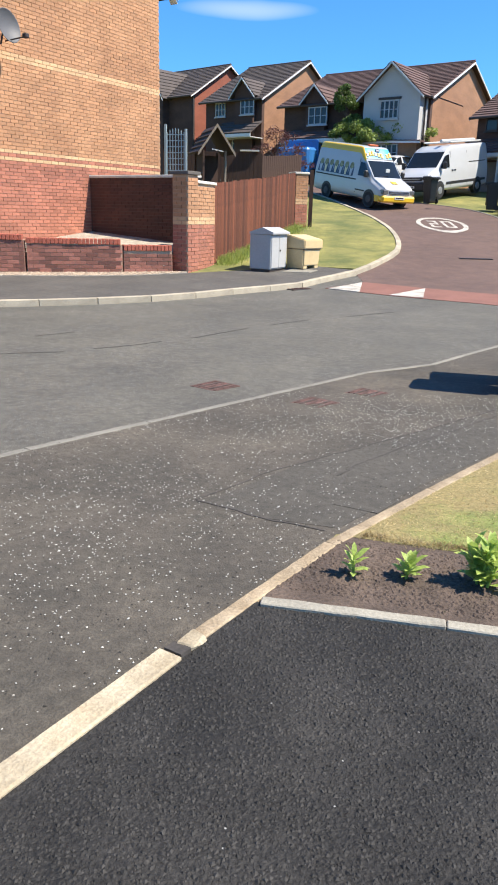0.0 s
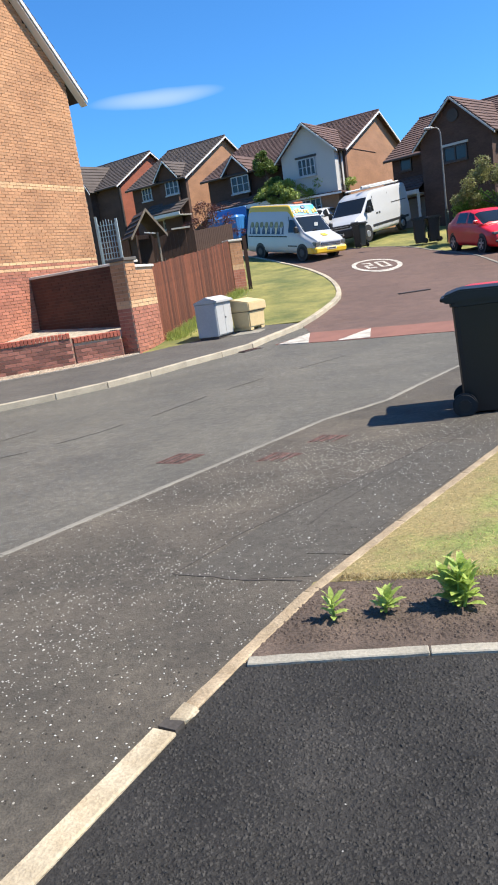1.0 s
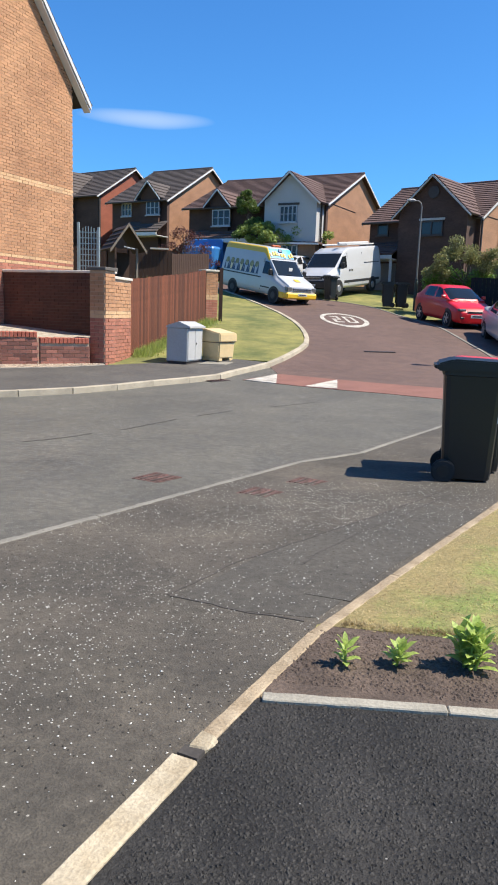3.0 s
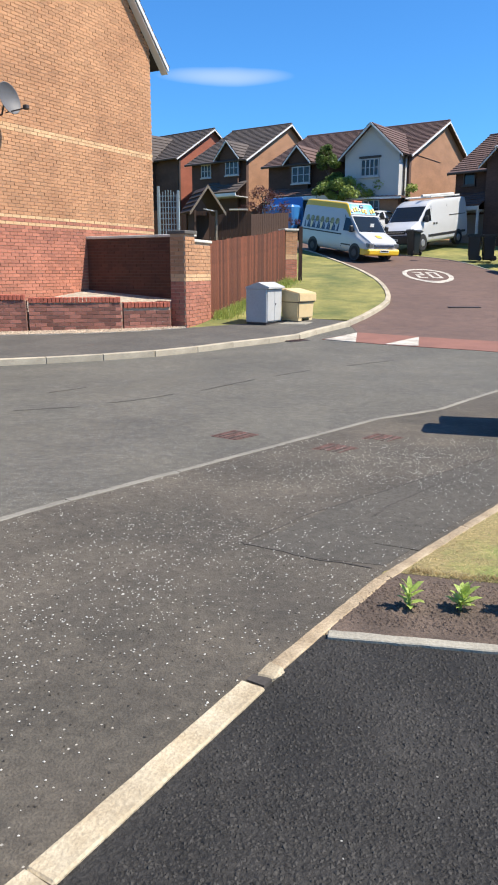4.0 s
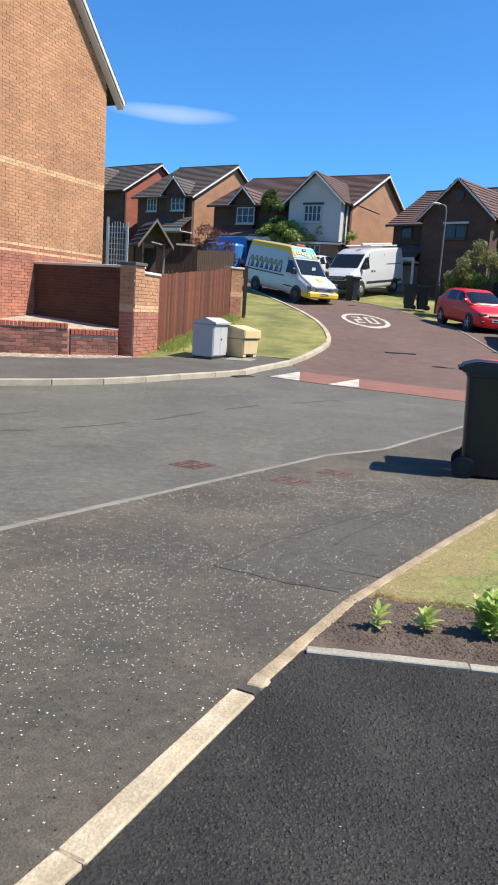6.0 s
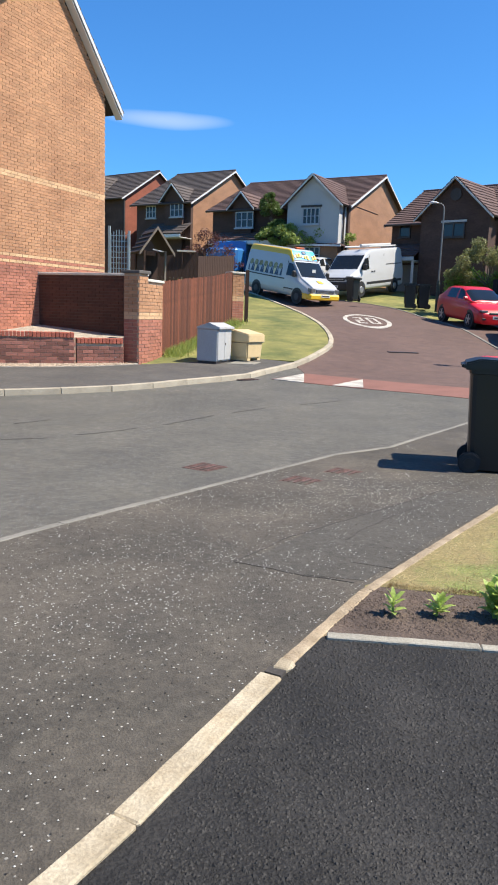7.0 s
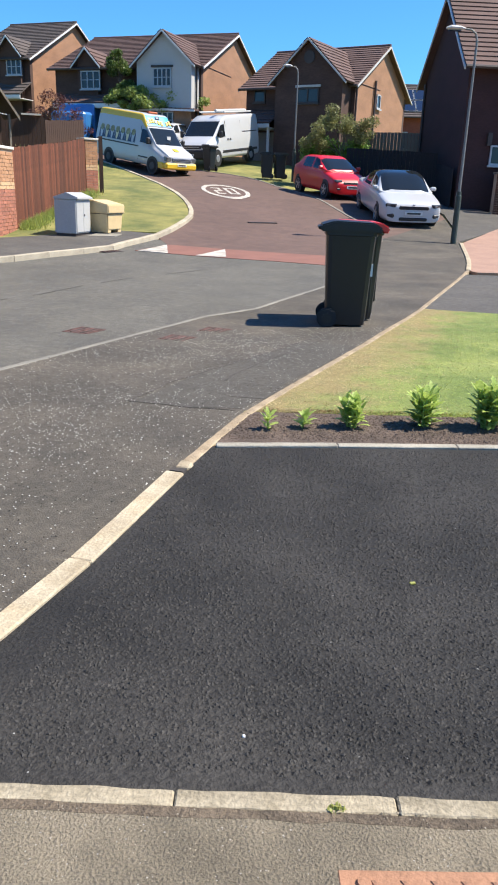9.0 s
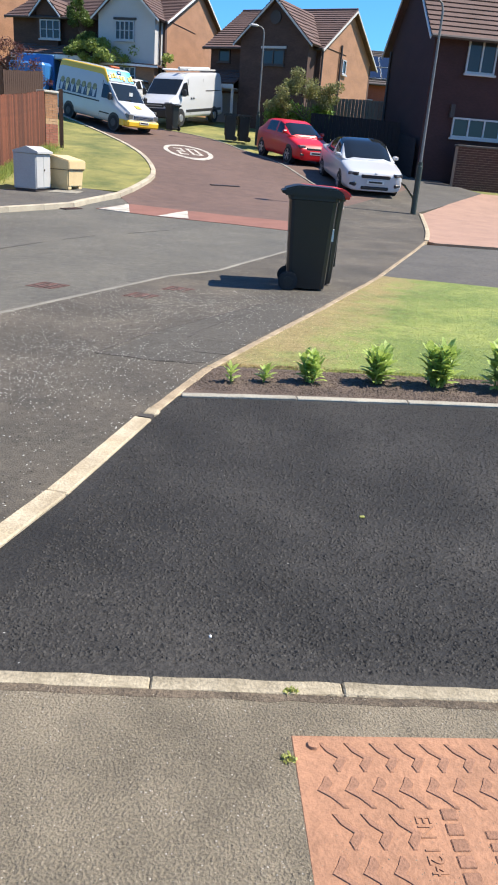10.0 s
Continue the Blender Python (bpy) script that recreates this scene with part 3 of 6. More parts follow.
def gable_house(name, origin, yaw, length, half, base, eave, ridge, wall, side_wall, tile, label, front_gable=None, windows=(), right_run=None, trim=None, frames=None):
    """A two-storey house, its ridge along x from -length to 0, its front to -y, its right gable end at x = 0. Heights are above the datum."""
    hs = thing(name, pose(origin[0], origin[1], -.16 if origin[1] > 30 else 0, 0, 0, yaw), label, "house")
    trim = trim or UPVC
    t = 0.25
    rise = ridge - eave
    back = right_run or half
    bm = bmesh.new()
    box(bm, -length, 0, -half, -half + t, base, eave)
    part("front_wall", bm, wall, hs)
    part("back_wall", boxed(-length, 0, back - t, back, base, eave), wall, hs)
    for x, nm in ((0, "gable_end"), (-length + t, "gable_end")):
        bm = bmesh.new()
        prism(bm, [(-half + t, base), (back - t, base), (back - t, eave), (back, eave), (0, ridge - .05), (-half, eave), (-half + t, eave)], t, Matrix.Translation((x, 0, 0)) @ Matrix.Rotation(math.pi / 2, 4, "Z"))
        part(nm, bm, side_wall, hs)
    oh, ov = 0.35, 0.25
    k1, k2 = rise / half, rise / back
    bm = bmesh.new()
    slope(bm, (-length - ov, -half - oh, eave - k1 * oh), (1, 0, 0), (0, 1, 0), length + 2 * ov, half + oh, rise + k1 * oh)
    slope(bm, (-length - ov, back + oh, eave - k2 * oh), (1, 0, 0), (0, -1, 0), length + 2 * ov, back + oh, rise + k2 * oh)
    rf = part("roof", bm, tile, hs)
    bm = bmesh.new()
    tube(bm, [(-length - ov, 0, ridge + .05), (ov, 0, ridge + .05)], 0.09, 8)
    part("ridge_tiles", bm, tile, rf)
    for x in (ov, -length - ov - .04):
        for sy, dep, k in ((-1, half, k1), (1, back, k2)):
            bm = bmesh.new()
            prism(bm, [(0, rise + eave + .02), (sy * (dep + oh), eave - k * oh + .02), (sy * (dep + oh), eave - k * oh - .07), (0, rise + eave - .07)], 0.04, Matrix.Translation((x + .04, 0, 0)) @ Matrix.Rotation(math.pi / 2, 4, "Z"))
            part("bargeboard", bm, trim, rf)
    bm = bmesh.new()
    tube(bm, [(-length - ov, -half - oh - .05, eave - k1 * oh + .02), (ov, -half - oh - .05, eave - k1 * oh + .02)], 0.06, 8)
    part("gutter", bm, DARK_TRIM, rf)
    if front_gable:
        for gx, gw, gout, gtop, gmat, gbase, geave in front_gable:
            # a gabled bay: centre, half width, how far it stands out, apex height, wall, base, eave
            bm = bmesh.new()
            prism(bm, [(gx - gw, gbase), (gx + gw, gbase), (gx + gw, geave), (gx, gtop - .05), (gx - gw, geave)], gout + 0.02 + .2, Matrix.Translation((0, -half - gout, 0)))
            part("gabled_bay", bm, gmat, hs)
            k = (gtop - geave) / gw
            bm = bmesh.new()
            into = half * 0.9 if gtop > ridge - 1.0 else half * 0.5
            slope(bm, (gx - gw - .25, -half - gout - .25, geave - k * .25), (0, 1, 0), (1, 0, 0), gout + .25 + into, gw + .25, gtop - geave + k * .25)
            past = gx + gw + .25 > 0
            slope(bm, (gx + gw + .25, -half - gout - .25, geave - k * .25), (0, 1, 0), (-1, 0, 0), gout + .25 + (.1 if past else into), gw + .25, gtop - geave + k * .25)
            if past:
                slope(bm, (-.03, -half + .1, gtop - k * (-.03 - gx)), (0, 1, 0), (-1, 0, 0), into - .1, -.03 - gx, k * (-.03 - gx))
            gr = part("bay_roof", bm, tile, hs)
            for sx in (-1, 1):
                bm = bmesh.new()
                prism(bm, [(gx, gtop + .03), (gx + sx * (gw + .28), geave - k * .28 + .03), (gx + sx * (gw + .28), geave - k * .28 - .06), (gx, gtop - .07)], 0.04, Matrix.Translation((0, -half - gout - .29, 0)))
                part("bargeboard", bm, trim, gr)
    for wx, wy, wz, ww, wh, pn, br in windows:
        window(hs, Matrix.Translation((wx, wy, wz)), ww, wh, pn, br, frames)
    return hs


def on_side(x, y, z):
    """A frame on a right gable end: its -y looks to +x."""
    return Matrix.Translation((x, y, z)) @ Matrix.Rotation(math.pi / 2, 4, "Z")


# Fronts take the shade-darkened brick, gable ends the sunlit buff or red.
house_c = gable_house("house_rendered", (10.5, 43.3), -34.5, 8.5, 4.7, 2.0, 7.1, 9.25, WALL_FRONT_SHADED, WALL_BUFF, TILE_BROWN,
    "detached house with a pale rendered gabled bay and brown roof", [(-1.62, 1.5, 1.0, 8.5, RENDER_WHITE, 4.9, 7.13), (-1.62, 1.5, 0.98, 4.95, WALL_BUFF, 2.0, 4.9), (-6.35, 0.6, 0.3, 7.94, WALL_FRONT_SHADED, 2.0, 7.3)],
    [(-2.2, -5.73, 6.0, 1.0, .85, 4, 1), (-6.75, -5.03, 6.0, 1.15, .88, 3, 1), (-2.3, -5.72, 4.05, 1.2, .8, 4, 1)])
house_d = gable_house("house_brown", (16.6, 36.7), -46, 5.9, 3.5, 1.4, 6.15, 8.15, WALL_FRONT_SHADED, WALL_BUFF, TILE_BROWN,
    "detached brick house with a shaded gabled front", [(-1.95, 1.75, 1.0, 7.9, WALL_FRONT_SHADED, 1.4, 6.26)],
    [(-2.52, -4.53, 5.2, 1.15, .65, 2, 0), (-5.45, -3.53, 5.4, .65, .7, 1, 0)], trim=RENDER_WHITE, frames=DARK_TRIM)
house_b = gable_house("house_buff", (2.25, 50.9), -36, 4.3, 4.6, 2.5, 7.95, 10.45, WALL_FRONT_SHADED, WALL_BUFF, TILE_GREY,
    "detached buff brick house with a small front gable", [(-1.12, 0.68, 0.3, 8.95, WALL_FRONT_SHADED, 2.5, 8.19)],
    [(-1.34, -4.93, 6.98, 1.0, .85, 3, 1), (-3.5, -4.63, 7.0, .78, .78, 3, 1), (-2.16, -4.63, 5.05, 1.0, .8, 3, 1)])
house_a = gable_house("house_red", (-2.9, 55.2), -40, 7.0, 3.4, 2.5, 8.8, 10.9, WALL_FRONT_SHADED, WALL_RED, TILE_GREY,
    "detached red brick house with a grey tiled roof", [(-3.2, 1.0, 0.6, 10.5, WALL_FRONT_SHADED, 2.5, 8.9)], [])


def lean_to(hs, x0, x1, y, z_top, z_low, out, tile, fascia=UPVC):
    """A shallow tiled roof over a garage and porch, with a pale fascia and posts of wall below."""
    bm = bmesh.new()
    slope(bm, (x0, y - out, z_low), (1, 0, 0), (0, 1, 0), x1 - x0, out, z_top - z_low, 0.05, 0.3)
    rf = part("porch_roof", bm, tile, hs)
    part("fascia", boxed(x0, x1, y - out - .04, y - out + .02, z_low - .16, z_low), fascia, rf)
    part("porch_soffit", boxed(x0, x1, y - out, y, z_low - .2, z_low - .16), fascia, rf)


lean_to(house_c, -7.9, -3.2, -4.7, 5.75, 5.2, 1.3, TILE_BROWN)
lean_to(house_d, -6.3, -3.75, -3.5, 5.0, 4.3, 1.4, TILE_BROWN)
lean_to(house_b, -2.9, 0.1, -4.6, 6.6, 5.85, 1.2, TILE_GREY)
DOOR_GREY = surface("grey_door_paint", (0.16, 0.16, 0.165), 0.5, 0.08, 2, 20, 0.05)
part("garage_door", boxed(-6.0, -3.85, -3.58, -3.5, 1.5, 4.0), DOOR_GREY, house_d, "grey panelled garage door")
part("porch_post", boxed(-3.9, -3.8, -4.85, -4.75, 1.5, 4.15), UPVC, house_d)
part("garage_door", boxed(-7.4, -5.2, -4.78, -4.7, 2.0, 4.9), DOOR_GREY, house_c, "pale garage door in shade")
bm = bmesh.new()
bmesh.ops.create_circle(bm, cap_ends=True, segments=20, radius=0.28, matrix=Matrix.Translation((-1.95, -4.56, 7.15)) @ Matrix.Rotation(math.pi / 2, 4, "X"))
bmesh.ops.solidify(bm, geom=bm.faces[:], thickness=0.04)
part("round_vent", bm, DARK_TRIM, house_d)
window(house_d, on_side(0.02, -.75, 5.3), .5, .65, 1, 0)
part("downpipe", tube(bmesh.new(), [(.08, -1.15, 1.5), (.08, -1.15, 6.5)], .06), DARK_TRIM, house_d)
part("downpipe", tube(bmesh.new(), [(.08, -3.45, 1.5), (.08, -3.45, 6.0)], .05), DARK_TRIM, house_d)
part("meter_box", boxed(0.0, .06, .4, .75, 3.9, 4.2), DARK_TRIM, house_d)
part("downpipe", tube(bmesh.new(), [(-.05, -5.2, 2.2), (-.05, -5.2, 7.0)], .05), DARK_TRIM, house_c)
window(house_b, on_side(0.02, -1.4, 6.8), .5, .75, 1, 0)
part("downpipe", tube(bmesh.new(), [(.06, -3.35, 2.5), (.06, -3.35, 8.7)], .05), DARK_TRIM, house_a)
# each plain field of wall above the bay windows
for hs, x0, x1, y, z0, z1 in ((house_c, -2.3, -1.1, -5.74, 6.88, 6.98), (house_d, -2.6, -1.3, -4.54, 5.88, 5.98)):
    part("lintel", boxed(x0, x1, y - .02, y + .05, z0, z1), DARK_TRIM if hs is house_c else RENDER_WHITE, hs)

# the dark house by the pink driveway
YAW5 = -13.0
# Red brick taken almost to black, with the house's shade in its colour.
WALL_SHADE = surface("shaded_red_brick", (0.042, 0.017, 0.016), 0.9, 0.2, 0.8, 9, 0.3, stretch=(1, 1, 2.5))
o5 = Vector((13.15, 22.64, 0)) + pose(0, 0, 0, 0, 0, YAW5) @ Vector((9.0, 2.65, 0))
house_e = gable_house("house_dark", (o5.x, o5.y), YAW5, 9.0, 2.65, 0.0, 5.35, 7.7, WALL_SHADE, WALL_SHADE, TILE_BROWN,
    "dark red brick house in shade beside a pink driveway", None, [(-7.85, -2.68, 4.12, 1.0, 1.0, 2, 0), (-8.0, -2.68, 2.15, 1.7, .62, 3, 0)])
part("wall_lamp", boxed(-8.15, -8.0, -2.76, -2.65, 2.75, 3.15), DARK_TRIM, house_e, "black wall lantern")
part("downpipe", tube(bmesh.new(), [(-9.06, 2.5, .2), (-9.06, 2.5, 5.2)], .05), DARK_TRIM, house_e)

# the corner house: a gable wall in buff brick over a red plinth
U1 = Vector((0.485, 0.875, 0)).normalized()
ANG1 = math.degrees(math.atan2(U1.y, U1.x))
h1 = thing("house_corner", pose(-2.91, 21.3, 0, 0, 0, ANG1), "corner house of buff brick on a red brick plinth", "house")
APEX = (-2.3, 9.25)


def in_gable(s, z):
    if s > APEX[0]:
        return z < APEX[1] - (s - APEX[0]) * 1.02
    return z < max(7.05, APEX[1] - (APEX[0] - s) * .74)


bm = bmesh.new()
prism(bm, [(-6.45, 0.3), (0, 0.3), (0, 6.62), (APEX[0], 9.25), (-5.1, 7.15), (-6.45, 7.05)], 0.3)
part("gable_wall", bm, MORTAR, h1)
bricks("brickwork", -6.45, 0.42, 6.45, 9.3, Matrix.Translation((0, -.002, 0)), lambda z, s: 2 if z < 2.08 else 1 if z < 2.15 or 2.23 <= z < 2.31 or 4.05 < z < 4.24 else 2 if z < 2.23 else 0, h1, inside=in_gable)
part("side_wall", boxed(-0.3, 0, 0.3, 8, 0.3, 6.62), BUFF, h1)
part("return_wall", boxed(-6.45, -6.15, 0.3, 2.2, 0.3, 7.05), BUFF, h1)
part("recessed_wall", boxed(-14, -6.45, 2.2, 2.5, 0.3, 7.05), BUFF, h1)

# its roof: the cross gable and the main slope to the left
ROOF_DARK = surface("dark_roof_tile", (0.055, 0.043, 0.040), 0.8, 0.25, 0.8, 14, 0.3)
bm = bmesh.new()
slope(bm, (0.52, -.24, 6.47), (0, 1, 0), (-1, 0, 0), 8, 2.82, 2.88)
slope(bm, (-5.38, -.24, 7.10), (0, 1, 0), (1, 0, 0), 8, 3.08, 2.28)
slope(bm, (-14, -.45, 7.12), (1, 0, 0), (0, 1, 0), 8.9, 5, 3.6)
rf = part("roof", bm, ROOF_DARK, h1)
for sx, w, k in ((1, 2.82, 1.02), (-1, 3.0, .74)):
    bm = bmesh.new()
    prism(bm, [(APEX[0], 9.4), (APEX[0] + sx * w, 9.4 - k * w), (APEX[0] + sx * w, 9.4 - k * w - .12), (APEX[0], 9.28)], 0.03, Matrix.Translation((0, -.25, 0)))
    part("bargeboard", bm, UPVC, rf)
    bm = bmesh.new()
    prism(bm, [(APEX[0], 9.25), (APEX[0] + sx * w, 9.25 - k * w), (APEX[0] + sx * w, 9.22 - k * w), (APEX[0], 9.22)], 0.21, Matrix.Translation((0, -.22, 0)))
    part("soffit", bm, UPVC, rf)
bm = bmesh.new()
box(bm, -14, -5.12, -.5, -.46, 6.93, 7.12)
part("fascia", bm, UPVC, rf)
part("eaves_board", boxed(-14, -5.14, -.46, .0, 6.93, 6.96), UPVC, rf)
part("gutter", tube(bmesh.new(), [(-14, -.55, 7.12), (-5.1, -.55, 7.12)], 0.06), DARK_TRIM, rf)
dish_metal = surface("dish_grey", (0.10, 0.10, 0.105), 0.6, 0.1, 3, 40, 0.05)
sd = thing("satellite_dish", h1.matrix_basis @ Matrix.Translation((-5.57, -.40, 4.58)) @ Matrix.Scale(.82, 4), "dark grey satellite dish on a gable wall", "satellite dish")
bm = bmesh.new()
bmesh.ops.create_uvsphere(bm, u_segments=24, v_segments=24, radius=.62)
bmesh.ops.bisect_plane(bm, geom=bm.verts[:] + bm.edges[:] + bm.faces[:], plane_co=(0, 0, -.48), plane_no=(0, 0, 1), clear_outer=True)
bmesh.ops.translate(bm, verts=bm.verts, vec=(0, 0, .62))
bmesh.ops.transform(bm, matrix=Matrix.Rotation(radians(78), 4, "X") @ Matrix.Rotation(0, 4, "Z"), verts=bm.verts)
bmesh.ops.transform(bm, matrix=Matrix.Rotation(radians(6), 4, "Z"), verts=bm.verts)
bmesh.ops.solidify(bm, geom=bm.faces[:], thickness=.012)
part("reflector", bm, dish_metal, sd, smooth=True)
part("feed_arm", tube(bmesh.new(), [(.0, 0, -.3), (.06, -.62, -.24)], .016, 6), DARK_TRIM, sd)
part("feed_horn", boxed(.0, .12, -.7, -.56, -.28, -.17, bevel=.02), DARK_TRIM, sd)
part("wall_bracket", tube(bmesh.new(), [(-.05, .4, -.35), (-.05, .1, -.35), (-.02, .02, -.05)], .025, 6), DARK_TRIM, sd)
sd2 = thing("security_lamp", h1.matrix_basis @ Matrix.Translation((-5.80, -.1, 4.64)), "small security lamp on a gable wall", "lamp")
part("housing", boxed(-.09, .09, -.1, .1, 0, .09, bevel=.02), UPVC, sd2)
part("bracket", tube(bmesh.new(), [(0, .1, 0), (0, 0, -.02), (0, -.02, -.35)], .012, 6), DARK_TRIM, sd2)
part("gas_pipe_box", boxed(-5.84, -5.74, -.06, 0, 1.57, 1.78), UPVC, h1)
part("downpipe", tube(bmesh.new(), [(-6.02, -.08, 0.6), (-6.02, -.08, 6.75), (-6.02, -.5, 7.05)], 0.05), DARK_TRIM, h1)

RED_EDGE = surface("red_edge_brick", (0.34, 0.095, 0.06), 0.9, 0.2, 1.2, 70, 0.4, vary=0.2)
# garden walls, pier and fence
raised = sheet("garden_gravel", [(-1.95, 15.9), (-1.45, 18.1), (-3.0, 21), (-6.7, 14.6), (-4.6, 14.85), (-2.8, 15.3)], 0.43, GRAVEL, "gravel bed held by a low brick wall", thick=0.5)


def wall_run(name, a, b, z0, z1, thick, label, zones, coping=None, over=0.04, ch=0.06, keep=0):
    a, b = Vector((*a, 0)), Vector((*b, 0))
    d = b - a
    w = thing(name, Matrix.Translation(a) @ Matrix.Rotation(math.atan2(d.y, d.x), 4, "Z"), label, "wall", kind="structure")
    part("core", boxed(0, d.length, 0, thick, z0, z1), SHADED_MORTAR if name == "wall_screen" else MORTAR, w)
    bricks("brickwork", 0, z0, d.length, z1 + .01, Matrix.Translation((0, -.001, 0)), zones, w, keep)
    bricks("brickwork", 0, z0, thick, z1 + .01, Matrix.Translation((d.length + .001, 0, 0)) @ Matrix.Rotation(math.pi / 2, 4, "Z"), zones, w)
    if coping:
        part("coping", boxed(-over, d.length + over, -over, thick + over, z1, z1 + ch, bevel=.01), coping, w)
    return w


plinth = lambda z, s: 2 if z < .95 else 1 if z < 1.06 else 0
wall_run("wall_screen", (-4.27, 18.84), (-1.62, 17.2), 0.2, 1.92, 0.22, "brick screen wall in deep shade with a pale coping", lambda z, s: 3, COPING)
wall_run("wall_low", (-7.6, 14.02), (-4.64, 14.64), -.15, .60, 0.25, "low red brick retaining wall, stained", lambda z, s: 4, keep=100)
wall_run("wall_low", (-4.6, 14.66), (-2.82, 15.06), -.15, .54, 0.25, "low red brick retaining wall with pale stains", lambda z, s: 4, keep=100)
wall_run("wall_low", (-2.8, 15.09), (-1.88, 15.42), -.15, .43, 0.25, "low red brick retaining wall, its top stepped down", lambda z, s: 4, keep=100)
wall_run("wall_pier", (-1.885, 15.69), (-1.57, 15.50), -.1, 1.90, 0.34, "square brick pier with a dark cap", plinth, COPING_DARK, .05, .07)
wall_run("wall_stub", (-1.415, 15.83), (-1.12, 16.80), -.1, 1.75, 0.3, "short brick wall with a pale coping beside a pier", plinth, COPING)
wall_run("wall_pier", (.84, 22.92), (1.20, 23.06), .6, 2.34, 0.45, "square brick pier at the fence's end", lambda z, s: 2 if z < 1.5 else 1 if z < 1.6 else 0, COPING)
part("post", boxed(1.26, 1.37, 23.12, 23.26, .7, 2.47), WOOD_DARK, None)
tagged(bpy.data.objects["post"], "dark timber gate post beside a brick pier", "post")
sheet("gravel_strip", [(-7.4, 13.55), (-6.5, 13.72), (-4.6, 14.10), (-3.5, 14.34), (-2.48, 14.72), (-1.55, 15.34), (-1.6, 15.52), (-1.9, 15.44), (-2.8, 15.11), (-4.6, 14.68), (-7.6, 14.05)], .088, GRAVEL, "strip of buff gravel at the foot of a low wall", thick=.05)

# brick-on-edge copings of the low walls, every brick by itself
for (ax, ay), (bx, by), z in (((-7.6, 14.02), (-4.64, 14.64), .60), ((-4.6, 14.66), (-2.82, 15.06), .54), ((-2.8, 15.09), (-1.88, 15.42), .43)):
    a, b = Vector((ax, ay, 0)), Vector((bx, by, 0))
    d = b - a
    top = thing("wall_coping", Matrix.Translation(a + Vector((0, 0, z))) @ Matrix.Rotation(math.atan2(d.y, d.x), 4, "Z"), "red bricks laid on edge along a low wall", "coping", kind="structure")
    bm = boxed(0.004, .071, -.03, .28, 0, .105, bevel=.006)
    shared = part("brick", bm, RED_EDGE, top)
    n = int(d.length / .075)
    for i in range(1, n):
        ob = new("brick", shared.data)
        ob.parent = top
        ob.matrix_basis = Matrix.Translation((i * .075, random.uniform(-.006, .006), random.uniform(-.004, .004)))

fence = thing("board_fence", Matrix(), "red-brown stained vertical board fence between brick piers", "fence")
fa, fb = Vector((-1.13, 16.84)), Vector((.84, 22.98))
d = fb - fa
n = 56
plank = [boxed(-.058, .058, -.011, .011, 0, 1.72, bevel=.004) for _ in range(1)][0]
first = part("board", plank, FENCE, fence)
for i in range(n):
    p = fa.lerp(fb, (i + .5) / n)
    ob = first if i == 0 else new("board", first.data)
    ob.parent = fence
    ob.matrix_basis = Matrix.Translation((p.x, p.y, H(p.y) + .08 + random.uniform(-.012, .012))) @ Matrix.Rotation(math.atan2(d.y, d.x) + random.uniform(-.05, .05), 4, "Z") @ Matrix.Rotation(random.uniform(-.008, .008), 4, "Y") @ Matrix.Diagonal((1, 1, .985 - .10 * i / n, 1))
for zz in (.35, 1.35):
    bm = bmesh.new()
    ps = [(fa.lerp(fb, k / 12).x - .05, fa.lerp(fb, k / 12).y, H(fa.lerp(fb, k / 12).y) + .1 + zz) for k in range(13)]
    tube(bm, ps, .03, 4)
    part("rail", bm, FENCE, fence)

# ---- garden behind the fence ----
shed = thing("garden_shelter", pose(-1.72, 24.0, -.12, 0, 0, 20) @ Matrix.Diagonal((.72, 1, 1, 1)), "dark timber garden shelter with a gabled roof", "shelter")
for x, y in ((-.5, -.4), (.45, -.4), (-.5, .5), (.45, .5)):
    part("post", boxed(x - .04, x + .04, y - .04, y + .04, .6, 3.1), WOOD_GREY if x > 0 and y < 0 else WOOD_DARK, shed)
bm = bmesh.new()
slope(bm, (-.75, -.6, 3.0), (0, 1, 0), (1, 0, 0), 1.3, .75, .75, .03, .18)
slope(bm, (.75, -.6, 3.0), (0, 1, 0), (-1, 0, 0), 1.3, .75, .75, .03, .18)
sr = part("roof", bm, WOOD_DARK, shed)
for sx in (-1, 1):
    bm = bmesh.new()
    prism(bm, [(0, 3.83), (sx * .8, 3.02), (sx * .8, 2.92), (0, 3.73)], .03, Matrix.Translation((0, -.64, 0)))
    part("bargeboard", bm, WOOD_GREY, sr)
part("panel", boxed(-.46, .42, .45, .5, .7, 3.0), WOOD_DARK, shed)
part("panel", boxed(-.5, -.45, -.4, .5, .7, 3.0), WOOD_DARK, shed)
lights = part("string_lights", boxed(-.2, -.17, -.62, -.59, 3.1, 3.13), UPVC, shed, "row of small white bulbs")
for i in range(1, 9):
    ob = new("bulb", lights.data)
    ob.parent = shed
    ob.matrix_basis = Matrix.Translation((i * .055, 0, -.006 * i))

TRELLIS = surface("blue_grey_paint", (0.34, 0.42, 0.44), 0.7, 0.1, 3, 30, 0.1)
tr = thing("trellis", pose(-2.85, 22.0, 2.0, 0, 0, -8), "pale blue-grey arched garden trellis", "trellis")
for x in (0, .58):
    part("post", boxed(x - .03, x + .03, -.03, .03, -1.6, 1.5 - (0.12 if x else 0)), TRELLIS, tr)
for i in range(7):
    x = .08 * (i + .6)
    part("slat", boxed(x - .01, x + .01, -.008, .008, -1.2, 1.25 + .15 * math.sin(math.pi * x / .58)), TRELLIS, tr)
